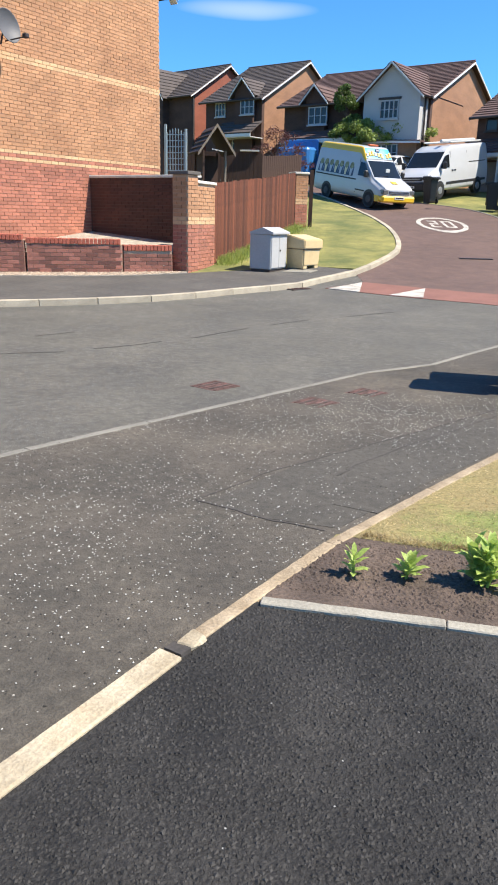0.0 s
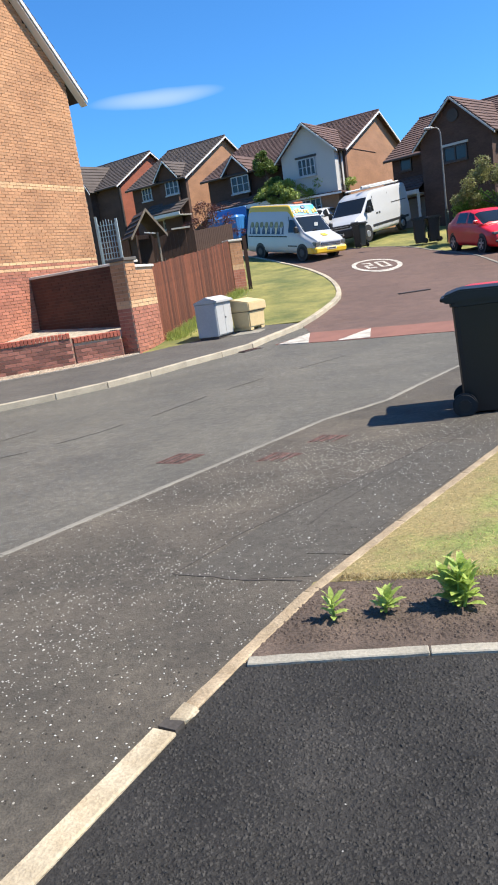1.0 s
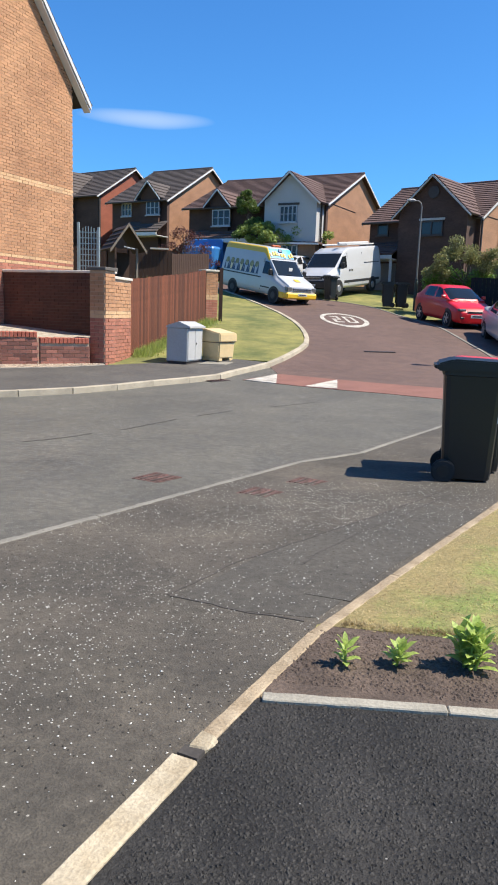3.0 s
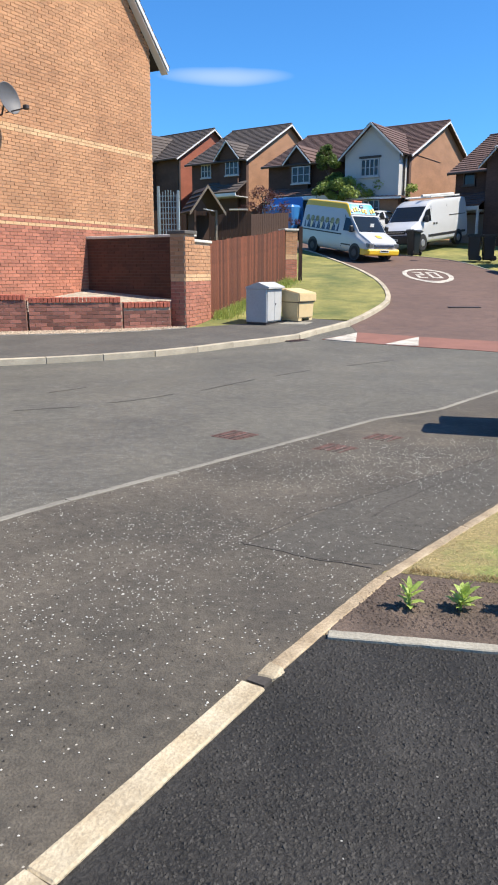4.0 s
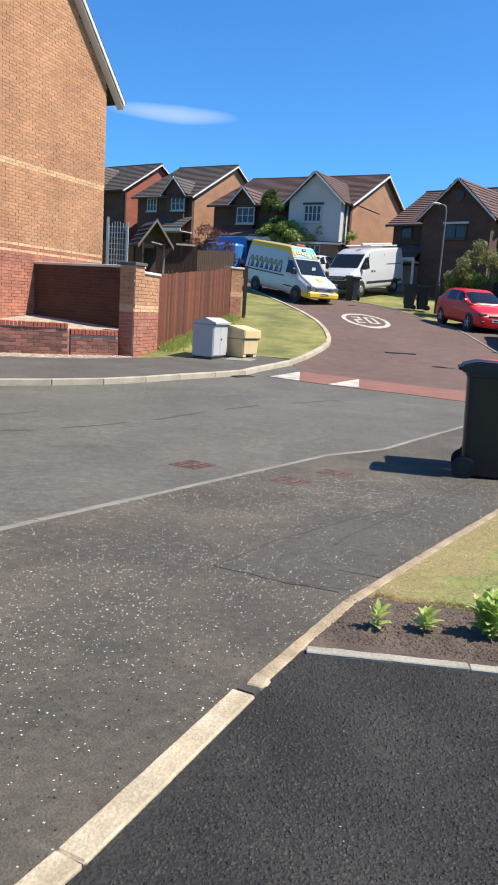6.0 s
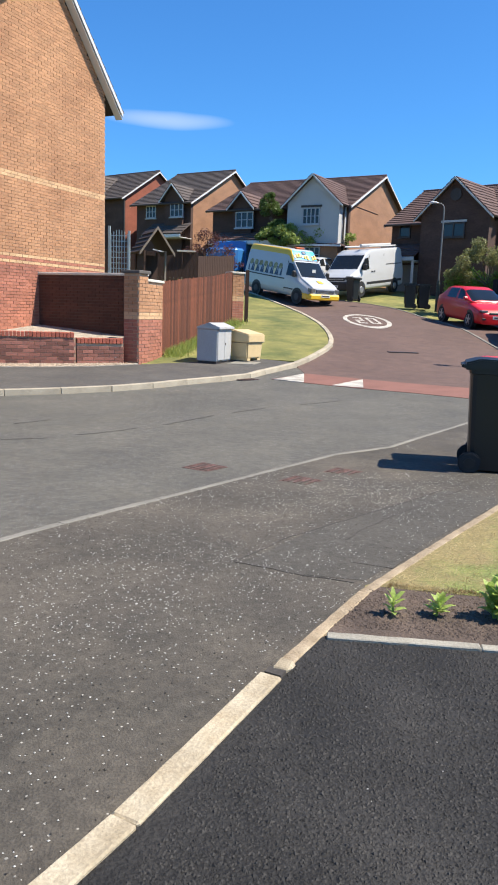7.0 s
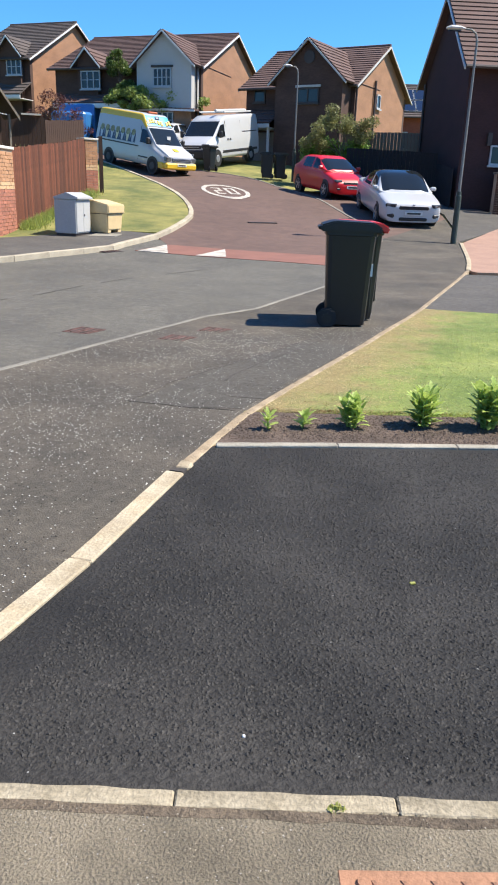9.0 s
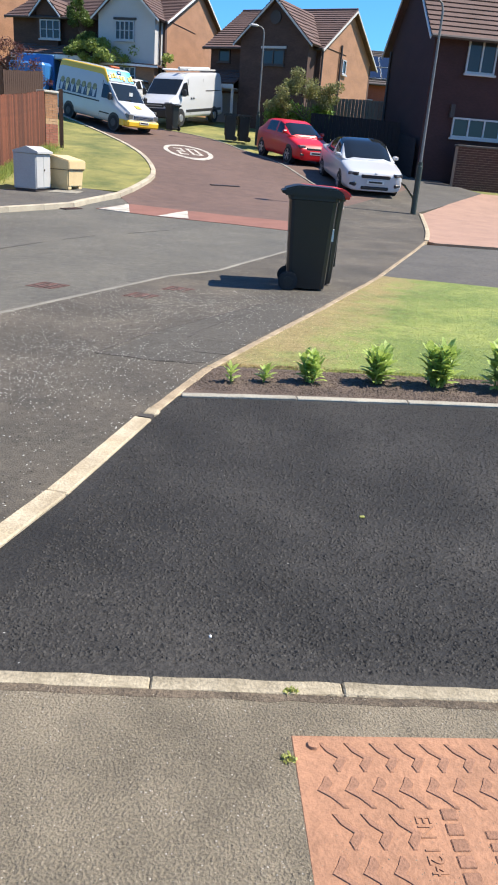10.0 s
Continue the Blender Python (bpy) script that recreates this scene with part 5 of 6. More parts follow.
car2 = vehicle("hatchback_car", on_road(9.55, 25.3, -84) @ Matrix.Diagonal((.86, .87, .90, 1)), "bright red hatchback parked beside a hedge", "car", HATCH, .98, HATCH_CABIN, (1.25, -1.2), CAR_RED)
front_face(car2, 2.035, .80, .70, .62, .46)
car3 = vehicle("hatchback_car", on_road(5.9, 38.6, -128), "white hatchback parked on a drive", "car", HATCH, .98, HATCH_CABIN, (1.25, -1.2), CAR_WHITE)
front_face(car3, 2.035, .80, .70, .62, .46)
VAN = [(2.70, .40, .80, .74, .66, .62, .05), (2.66, .34, .98, .90, .82, .70, .06), (2.40, .32, 1.14, .97, .86, .86, .08), (1.95, .32, 1.32, .99, .88, 1.06, .08), (1.85, .32, 1.36, .99, .88, 1.10, .08),
       (1.10, .32, 2.06, 1.0, .88, 1.2, .12), (1.0, .32, 2.14, 1.0, .88, 1.2, .14), (.62, .32, 2.28, 1.0, .88, 1.2, .16), (.40, .32, 2.32, 1.0, .88, 1.2, .16), (-2.5, .32, 2.36, 1.0, .88, 1.2, .16), (-2.72, .34, 2.33, .99, .87, 1.2, .16), (-2.78, .36, 2.22, .96, .86, 1.2, .16)]


def van_body(v, stations, materials, edge_from=99, sign_at=99):
    """A one-box van drawn from stations (x, bottom, top, half widths below and above, waist, shoulder). Slots: paint, glass, sign, roof edge."""
    bm = bmesh.new()
    rings = []
    for x, zb, zt, w, wt, zm, sh in stations:
        half = [(w * .92, zb), (w, zb + .12), (w, zm), (wt, zt - sh), (wt - sh * .35, zt)]
        rings.append([bm.verts.new((x, -y, z)) for y, z in half] + [bm.verts.new((x, y, z)) for y, z in half[::-1]])
    for k, (r0, r1) in enumerate(zip(rings, rings[1:])):
        for i in range(10):
            f = bm.faces.new((r0[i], r0[(i + 1) % 10], r1[(i + 1) % 10], r1[i]))
            if i == 4:
                f.material_index = 1 if k == 4 else 2 if k == sign_at else 0
            if i in (3, 5) and k >= edge_from:
                f.material_index = 3
    bm.faces.new(rings[0][::-1])
    bm.faces.new(rings[-1])
    bmesh.ops.recalc_face_normals(bm, faces=bm.faces)
    return rounded(part("body", bm, materials, v), 2, .75)


def lean_side(z, top, lean):
    """How far a van's upper side stands from its middle at a height."""
    return 1.0 - max(0.0, z - 1.2) / (top - 1.2) * lean


def side_plate(v, name, pts, s, material, proud=.012, label="", top=2.3, lean=.18):
    """A thin plate that follows the leaning side of a van, drawn as x, z."""
    bm = bmesh.new()
    out = [bm.verts.new((x, s * (lean_side(z, top, lean) + proud), z)) for x, z in pts]
    back = [bm.verts.new((x, s * (lean_side(z, top, lean) - .03), z)) for x, z in pts]
    bm.faces.new(out)
    bm.faces.new(back[::-1])
    for i in range(len(pts)):
        j = (i + 1) % len(pts)
        bm.faces.new((out[j], out[i], back[i], back[j]))
    bmesh.ops.recalc_face_normals(bm, faces=bm.faces)
    return part(name, bm, material, v, label)


def van_wheels(v, xs, rim):
    for x in xs:
        for s in (1, -1):
            arch = bmesh.new()
            bmesh.ops.create_cone(arch, cap_ends=True, segments=28, radius1=.40, radius2=.40, depth=.2, matrix=Matrix.Translation((x, s * .908, .37)) @ Matrix.Rotation(math.pi / 2, 4, "X"))
            part("wheel_arch", arch, TRIM_BLACK, v)
            bm = bmesh.new()
            bmesh.ops.create_cone(bm, cap_ends=True, segments=28, radius1=.34, radius2=.34, depth=.22, matrix=Matrix.Translation((x, s * .91, .34)) @ Matrix.Rotation(math.pi / 2, 4, "X"))
            bmesh.ops.bevel(bm, geom=[e for e in bm.edges if e.calc_face_angle(0) > 1], offset=.03, segments=2, affect="EDGES")
            tyre = part("tyre", bm, RUBBER, v)
            bm = bmesh.new()
            bmesh.ops.create_cone(bm, cap_ends=True, segments=20, radius1=.19, radius2=.16, depth=.04, matrix=Matrix.Translation((x, s * 1.02, .34)) @ Matrix.Rotation(-math.pi / 2 * s, 4, "X"))
            part("rim", bm, rim, tyre)


def panel_van(m):
    v = thing("panel_van", m, "white panel van with a roof rack, parked facing downhill", "van")
    van_body(v, VAN, [CAR_WHITE, CAR_GLASS])
    van_wheels(v, (1.75, -1.75), ALLOY)
    part("bumper", boxed(2.30, 2.76, -.96, .96, .34, .80, bevel=.08), TRIM_BLACK, v, "black plastic front bumper")
    part("grille", boxed(2.45, 2.72, -.62, .62, .82, 1.0, bevel=.03), TRIM_BLACK, v)
    part("grille_bar", boxed(2.6, 2.73, -.55, .55, .90, .93), ALLOY, v)
    part("number_plate", boxed(2.7, 2.775, -.26, .26, .50, .61), PLATE, v)
    part("plate_bar", boxed(2.774, 2.778, -.2, .2, .53, .58), TRIM_BLACK, v)
    for s in (1, -1):
        part("headlight", boxed(2.36, 2.69, min(s * .62, s * .95), max(s * .62, s * .95), .82, 1.06, bevel=.05), HEADLIGHT, v)
        part("wing_mirror", boxed(1.50, 1.62, s * 1.12 - .10, s * 1.12 + .10, 1.30, 1.62, bevel=.04), TRIM_BLACK, v)
        side_plate(v, "door_glass", [(.92, 1.34), (1.66, 1.34), (1.60, 1.48), (1.20, 1.88), (.92, 1.92)], s, CAR_GLASS, top=2.2, lean=.12)
        side_plate(v, "side_moulding", [(-2.5, .58), (1.2, .58), (1.2, .70), (-2.5, .70)], s, TRIM_BLACK)
        side_plate(v, "slide_rail", [(-2.5, 1.50), (-.9, 1.50), (-.9, 1.54), (-2.5, 1.54)], s, TRIM_BLACK, top=2.2, lean=.12)
        for x in (.78, -.75):
            side_plate(v, "door_seam", [(x, .5), (x + .02, .5), (x + .02, 2.05), (x, 2.05)], s, TRIM_BLACK, .004, top=2.2, lean=.12)
        for x in (.60, .36):
            side_plate(v, "door_handle", [(x, 1.16), (x + .13, 1.16), (x + .13, 1.24), (x, 1.24)], s, TRIM_BLACK, .02)
    for y in (-.7, .7):
        part("roof_rack", tube(bmesh.new(), [(-2.4, y, 2.47), (.5, y, 2.47)], .035, 6), LAMP_HEAD, v)
    for k in range(5):
        part("rack_bar", tube(bmesh.new(), [(-2.3 + k * .66, -.7, 2.44), (-2.3 + k * .66, .7, 2.44)], .025, 6), LAMP_HEAD, v)
    part("roof_pipe", tube(bmesh.new(), [(-2.4, .35, 2.53), (.7, .35, 2.53)], .07, 8), LAMP_HEAD, v)
    return v


panel_van(on_road(7.68, 34.75, -133) @ Matrix.Diagonal((.90, .90, .88, 1)))

# the ice cream van, coming down the street
ICE = [(2.64, .36, .74, .70, .62, .58, .05), (2.60, .32, .90, .88, .80, .62, .06), (2.35, .30, 1.04, .97, .86, .80, .08), (1.82, .30, 1.24, .99, .86, 1.02, .08), (1.72, .30, 1.28, .99, .86, 1.06, .08),
       (1.02, .30, 1.98, 1.0, .84, 1.16, .10), (.96, .30, 2.02, 1.0, .84, 1.16, .12), (.58, .30, 2.50, 1.0, .82, 1.2, .26), (.42, .30, 2.56, 1.0, .82, 1.2, .28), (-2.45, .30, 2.58, 1.0, .82, 1.2, .28), (-2.70, .32, 2.54, .99, .81, 1.2, .28), (-2.76, .34, 2.42, .96, .80, 1.2, .28)]


def ice_cream_van(m):
    v = thing("ice_cream_van", m, "white ice cream van with a yellow roof edge and blue sign", "van")
    van_body(v, ICE, [CAR_WHITE, CAR_GLASS, SIGN_BLUE, CAR_YELLOW], 6, 6)
    van_wheels(v, (1.72, -1.60), STEEL_RIM)
    # windscreen trim, wipers and a paper in the glass
    part("wiper", boxed(-.012, .012, -.62, .05, .0, .02, Matrix.Translation((1.66, 0, 1.36)) @ Matrix.Rotation(.12, 4, "X")), TRIM_BLACK, v)
    part("paper", boxed(1.49, 1.50, -.02, .20, 1.50, 1.66, Matrix.Translation((.03, 0, .02))), PLATE, v, "white paper behind the windscreen")
    # sloping sign with yellow shapes
    sign = Matrix.Translation((.96, 0, 2.02)) @ Matrix.Rotation(-math.atan2(.38, .48), 4, "Y")
    for k in range(9):
        y = -.66 + k * .165
        if k == 6:
            continue
        part("sign_bar", boxed(.0, .035, y - .065, y + .065, .13 + .06 * math.sin(k * .8), .32 + .06 * math.sin(k * .8) + .03 * (k % 3), sign, bevel=.02), CAR_YELLOW if k % 3 else CAR_CREAM, v)
    part("sign_figure", boxed(.0, .03, -.12, .12, .40, .56, sign, bevel=.03), SIGN_DARK, v)
    part("sign_edge", boxed(.0, .02, -.76, .76, .0, .05, sign), SIGN_DARK, v)
    part("beacon", boxed(.22, .40, -.28, .28, 2.57, 2.66, bevel=.03), BEACON, v, "orange roof beacon")
    # nose
    part("bumper", boxed(2.30, 2.70, -.97, .97, .30, .60, bevel=.07), CAR_YELLOW, v, "yellow front bumper")
    part("grille", boxed(2.45, 2.665, -.60, .60, .66, .82, bevel=.02), SIGN_DARK, v, "dark blue grille")
    for zz in (.70, .76):
        part("grille_bar", boxed(2.55, 2.672, -.58, .58, zz, zz + .018), ALLOY, v)
    part("number_plate", boxed(2.6, 2.715, -.28, .28, .46, .57), PLATE, v)
    part("plate_bar", boxed(2.714, 2.718, -.22, .22, .49, .54), TRIM_BLACK, v)
    part("bonnet_badge", boxed(-.14, .12, -.15, .15, 0, .02, Matrix.Translation((2.18, 0, 1.115)) @ Matrix.Rotation(radians(20), 4, "Y"), bevel=.008), CAR_YELLOW, v)
    for s in (1, -1):
        part("headlight", boxed(2.36, 2.64, min(s * .60, s * .93), max(s * .60, s * .93), .64, .86, bevel=.04), HEADLIGHT, v)
        part("front_wing", boxed(2.0, 2.42, min(s * .93, s * .992), max(s * .93, s * .992), .30, .58, bevel=.02), CAR_YELLOW, v)
        part("wing_mirror", boxed(1.36, 1.50, s * 1.10 - .10, s * 1.10 + .10, 1.26, 1.56, bevel=.04), TRIM_BLACK, v)
        side_plate(v, "door_glass", [(.72, 1.28), (1.52, 1.28), (1.48, 1.40), (1.02, 1.86), (.72, 1.88)], s, CAR_GLASS)
        side_plate(v, "waist_stripe", [(-2.6, 1.06), (.62, 1.06), (.62, 1.12), (-2.6, 1.12)], s, TRIM_BLACK)
        side_plate(v, "door_seam", [(.64, .5), (.66, .5), (.66, 2.0), (.64, 2.0)], s, TRIM_BLACK, .006)
        side_plate(v, "side_moulding", [(.66, .62), (1.35, .62), (1.35, .68), (.66, .68)], s, TRIM_BLACK)
        for k in range(7):
            x = -2.28 + k * .405
            side_plate(v, "picture_ground", [(x - .20, 1.20), (x + .20, 1.20), (x + .17, 1.62), (x - .17, 1.62)], s, SIGN_DARK, .008)
            side_plate(v, "picture_cone", [(x - .05, 1.22), (x + .05, 1.22), (x + .12, 1.56), (x - .12, 1.56)], s, CAR_CREAM if k % 2 else CAR_WHITE, .014)
            side_plate(v, "picture_scoop", [(x + .14 * math.cos(a), 1.66 + .15 * math.sin(a)) for a in np.arange(0, 10) * math.tau / 10], s, PICTURE, .016)
    return v


CAR_CREAM = surface("cream_sign_paint", (0.70, 0.62, 0.38), 0.45, 0.1, 4, 30, 0.0)
BEACON = surface("orange_beacon", (0.45, 0.09, 0.02), 0.3, 0.1, 4, 30, 0.0)
STEEL_RIM = surface("grimy_steel_rim", (0.05, 0.05, 0.052), 0.6, 0.2, 5, 30, 0.05)
ice = ice_cream_van(on_road(3.85, 31.9, -60) @ Matrix.Diagonal((.88, .82, .83, 1)))

truck = thing("blue_truck", on_road(2.1, 42.6, -112), "blue box-bodied truck parked up the hill", "truck")
part("box_body", boxed(-2.2, .9, -.95, .95, .55, 2.15, bevel=.03), CAR_BLUE, truck)
part("cab", boxed(.95, 2.3, -.9, .9, .45, 1.75, bevel=.12), CAR_BLUE, truck)
part("chassis", boxed(-2.1, 2.2, -.5, .5, .35, .55), TRIM_BLACK, truck)
part("tail_light", boxed(-2.23, -2.19, .6, .8, .6, .75), CAR_RED, truck)
for x in (-1.4, 1.5):
    for s in (-1, 1):
        bm = bmesh.new()
        bmesh.ops.create_cone(bm, cap_ends=True, segments=20, radius1=.36, radius2=.36, depth=.24, matrix=Matrix.Translation((x, s * .82, .36)) @ Matrix.Rotation(math.pi / 2, 4, "X"))
        part("tyre", bm, RUBBER, truck)


# ---- plants ----
def leaf_surface(name, base, tint):
    m = surface(name, base, 0.55, 0.25, 6, 60, 0.1, tint=tint, vary=0.25, island=True)
    p = m.node_tree.nodes["Principled BSDF"]
    nt = m.node_tree
    thin = nt.nodes.new("ShaderNodeBsdfTranslucent")
    nt.links.new(p.inputs["Base Color"].links[0].from_socket, thin.inputs["Color"])
    both = nt.nodes.new("ShaderNodeMixShader")
    both.inputs[0].default_value = 0.4
    nt.links.new(p.outputs[0], both.inputs[1])
    nt.links.new(thin.outputs[0], both.inputs[2])
    nt.links.new(both.outputs[0], nt.nodes["Material Output"].inputs["Surface"])
    return m


LEAF = leaf_surface("bright_leaf", (0.29, 0.42, 0.09), (0.40, 0.50, 0.13))
LEAF_DARK = leaf_surface("tree_leaf", (0.21, 0.29, 0.065), (0.29, 0.36, 0.09))
LEAF_HEDGE = leaf_surface("hedge_leaf", (0.15, 0.29, 0.05), (0.22, 0.35, 0.07))
LEAF_PURPLE = leaf_surface("purple_leaf", (0.085, 0.030, 0.028), (0.13, 0.05, 0.04))
LEAF_OLIVE = leaf_surface("olive_leaf", (0.19, 0.21, 0.075), (0.25, 0.25, 0.10))
LEAF_CONIFER = leaf_surface("conifer_leaf", (0.08, 0.14, 0.03), (0.13, 0.19, 0.045))
BARK = surface("bark", (0.13, 0.10, 0.075), 0.95, 0.3, 3, 20, 0.5)


def bed_plant(x, y, h, n, r, label):
    """A young bedding plant: stems in a tuft with rows of pointed leaves, each a part."""
    pl_ = thing("bedding_plant", pose(x, y, H(y) + .012, 0, 0, random.uniform(0, 360)), label, "plant", group="plants in the bed")
    me = bpy.data.meshes.new("leaf")
    L, W = 1.0, .21
    me.from_pydata([(0, 0, 0), (.35, W, .05), (.35, 0, .015), (.35, -W, .05), (.75, W * .7, .02), (.75, 0, -.01), (.75, -W * .7, .02), (1, 0, -.1)], [],
                   [(0, 2, 1), (0, 3, 2), (1, 2, 5, 4), (2, 3, 6, 5), (4, 5, 7), (5, 6, 7)])
    me.materials.append(LEAF)
    me.polygons.foreach_set("use_smooth", [True] * 6)
    stems = max(1, n // 12)
    k = 0
    for s in range(stems):
        a = s * 2.4
        rr = r * .55 * math.sqrt((s + .3) / stems)
        hh = h * random.uniform(.75, 1) * (1 - .3 * rr / r)
        base, top = Vector((rr * .4 * math.cos(a), rr * .4 * math.sin(a), 0)), Vector((rr * math.cos(a), rr * math.sin(a), hh * .9))
        part("stem", tube(bmesh.new(), [base, base.lerp(top, .5), top], [.006, .005, .003], 5), LEAF, pl_)
        m = n // stems
        for i in range(m):
            f = .1 + .9 * i / m
            p = base.lerp(top, f)
            ob = new("leaf", me)
            ob.parent = pl_
            ln = (h * .20 + .045) * random.uniform(.75, 1.2)
            ob.matrix_basis = Matrix.Translation(p) @ Matrix.Rotation(i * 2.4 + a + random.uniform(-.3, .3), 4, "Z") @ Matrix.Rotation(-radians(random.uniform(8, 35) + 45 * f * f), 4, "Y") @ Matrix.Scale(ln, 4)
    return pl_


for x, y, h, n, r in ((.37, 2.46, .10, 14, .035), (.55, 2.46, .11, 22, .075), (.82, 2.42, .18, 80, .10), (1.21, 2.36, .24, 110, .125), (1.55, 2.26, .29, 140, .15), (1.92, 2.16, .3, 110, .15)):
    bed_plant(x, y, h, n, r, "young leafy green plant in bare soil" if h > .15 else "small green seedling plant in bare soil")


def leaf_cloud(bm_verts, bm_faces, centre, rad, n, size, flat=1.0):
    for _ in range(n):
        d = Vector((random.gauss(0, 1), random.gauss(0, 1), random.gauss(0, 1))).normalized() * random.random() ** .4
        c = Vector(centre) + Vector((d.x * rad[0], d.y * rad[1], d.z * rad[2]))
        a = Vector((random.gauss(0, 1), random.gauss(0, 1), random.gauss(0, flat))).normalized() * size * random.uniform(.6, 1.3)
        b = a.cross(Vector((random.gauss(0, 1), random.gauss(0, 1), random.gauss(0, 1)))).normalized() * size * .45
        k = len(bm_verts)
        bm_verts += [tuple(c - a * .5), tuple(c + b * .5), tuple(c + a * .5), tuple(c - b * .5)]
        bm_faces.append((k, k + 1, k + 2, k + 3))


def cloud_part(name, clumps, material, parent, size):
    vs, fs = [], []
    for c, r, n in clumps:
        leaf_cloud(vs, fs, c, r, n, size)
    me = bpy.data.meshes.new(name)
    me.from_pydata(vs, [], fs)
    me.materials.append(material)
    ob = new(name, me)
    ob.parent = parent
    return ob


def tree(x, y, trunk_h, limbs, material, label, leaf=.09, dens=260, spread=.5, seed=1, bark_r=.07):
    random.seed(seed)
    t = thing("tree", pose(x, y, H(y)), label, "tree")
    bm = bmesh.new()
    tube(bm, [(0, 0, -.05), (.03, 0, trunk_h * .5), (-.02, .02, trunk_h)], [bark_r * 1.3, bark_r, bark_r * .8], 8)
    clumps = []
    for lx, ly, lz, r in limbs:
        mid = Vector((lx * .45, ly * .45, trunk_h + (lz - trunk_h) * .4))
        tube(bm, [(-.02, .02, trunk_h * .92), mid, (lx, ly, lz)], [bark_r * .6, bark_r * .4, bark_r * .15], 6)
        for _ in range(5):
            o = Vector((random.gauss(0, spread * r), random.gauss(0, spread * r), random.gauss(0, spread * r * .6)))
            clumps.append(((lx + o.x, ly + o.y, lz + o.z), (r * .55, r * .55, r * .4), int(dens * r)))
            tube(bm, [(lx * .8, ly * .8, lz * .8 + trunk_h * .2), (lx + o.x, ly + o.y, lz + o.z)], [bark_r * .2, bark_r * .08], 4)
    part("trunk", bm, BARK, t)
    cloud_part("crown", clumps, material, t, leaf)
    return t


tree(5.5, 40.0, 1.5, [(-1.3, 0, 2.9, .6), (-.6, -.3, 2.7, .7), (.5, .2, 2.5, .7), (1.2, 0, 2.3, .7), (1.9, -.2, 2.2, .6), (.1, .1, 2.2, .6), (-1.7, .2, 2.4, .5), (-1.1, 0, 1.9, .5), (1.4, .3, 1.8, .5)], LEAF_DARK, "young open-crowned tree on a lawn", .15, 330, seed=3)
tree(3.9, 41.2, .6, [(0, 0, 1.0, .8), (.1, 0, 1.7, .75), (-.1, .1, 2.4, .65), (0, 0, 3.1, .7), (.05, 0, 3.9, .6), (0, .05, 4.5, .4), (-.3, 0, .8, .7)], LEAF_CONIFER, "slender dark conifer beside a lawn", .14, 520, seed=4, bark_r=.05)
tree(11.3, 28.7, 1.35, [(-.8, 0, 2.0, .6), (-.3, .2, 2.5, .6), (.3, -.1, 2.5, .6), (.8, 0, 2.1, .5), (0, 0, 2.0, .6), (-1.0, 0, 1.6, .4), (.9, .1, 1.7, .4)], LEAF_OLIVE, "small olive-green tree behind parked cars", .10, 420, seed=5, bark_r=.05)
tree(.5, 36.0, 1.2, [(-.7, 0, 1.8, .5), (-.2, 0, 2.3, .5), (.4, .1, 2.0, .5), (.9, 0, 1.5, .5), (0, .2, 1.6, .5), (1.1, 0, 1.1, .35)], LEAF_PURPLE, "purple-leaved shrub above a garden fence", .10, 130, seed=6, bark_r=.05)
random.seed(9)


def hedge(name, a, b, w, h, n, material, label, base=None, leaf=.08):
    hd = thing(name, Matrix(), label, "hedge")
    a, b = Vector(a), Vector(b)
    cl = []
    for i in range(n):
        p = a.lerp(b, (i + .5) / n)
        z = H(p.y) if base is None else base
        for k in range(3):
            cl.append(((p.x + random.gauss(0, .08), p.y + random.gauss(0, .08), z + h * (k + .6) / 3.3 + random.gauss(0, .05)), (w * .6, w * .6, h * .25), 320))
    bm = bmesh.new()
    for i in range(n):
        p = a.lerp(b, (i + .5) / n)
        z = H(p.y) if base is None else base
        tube(bm, [(p.x, p.y, z), (p.x + random.gauss(0, .1), p.y, z + h * .8)], [.02, .008], 5)
    part("stems", bm, BARK, hd)
    cloud_part("leaves", cl, material, hd, leaf)
    return hd


hedge("hedge", (9.9, 29.4), (12.3, 28.6), .5, 1.75, 11, LEAF_HEDGE, "leafy green laurel hedge behind a red car", leaf=.11)
hedge("shrub", (6.2, 41.6), (8.2, 41.0), .6, 1.4, 8, LEAF_HEDGE, "bright green shrub beside parked cars", leaf=.1)
hedge("shrub", (3.6, 43.0), (5.6, 42.6), .6, 1.5, 8, LEAF_CONIFER, "dark green shrub before a house", leaf=.1)

# ---- markings and small things on the ground ----
bm = bmesh.new()
C20, UP = Vector((5.75, 25.4)), Vector((.09, 1.0)).normalized()
SD = Vector((UP.y, -UP.x))


def road_shape(bm, polys, dz, centre=C20, sx=1.0, sy=1.0):
    """Flat painted shapes laid on the climbing road."""
    for poly in polys:
        f = bm.faces.new([bm.verts.new((centre.x + SD.x * u * sx + UP.x * v * sy, centre.y + SD.y * u * sx + UP.y * v * sy, 0)) for u, v in poly])
        f.normal_update()
        if f.normal.z < 0:
            f.normal_flip()
    for y in KY:
        bmesh.ops.bisect_plane(bm, geom=bm.verts[:] + bm.edges[:] + bm.faces[:], plane_co=(0, y, 0), plane_no=(0, 1, 0), dist=1e-5)
    for v in bm.verts:
        v.co.z = H(v.co.y) + dz


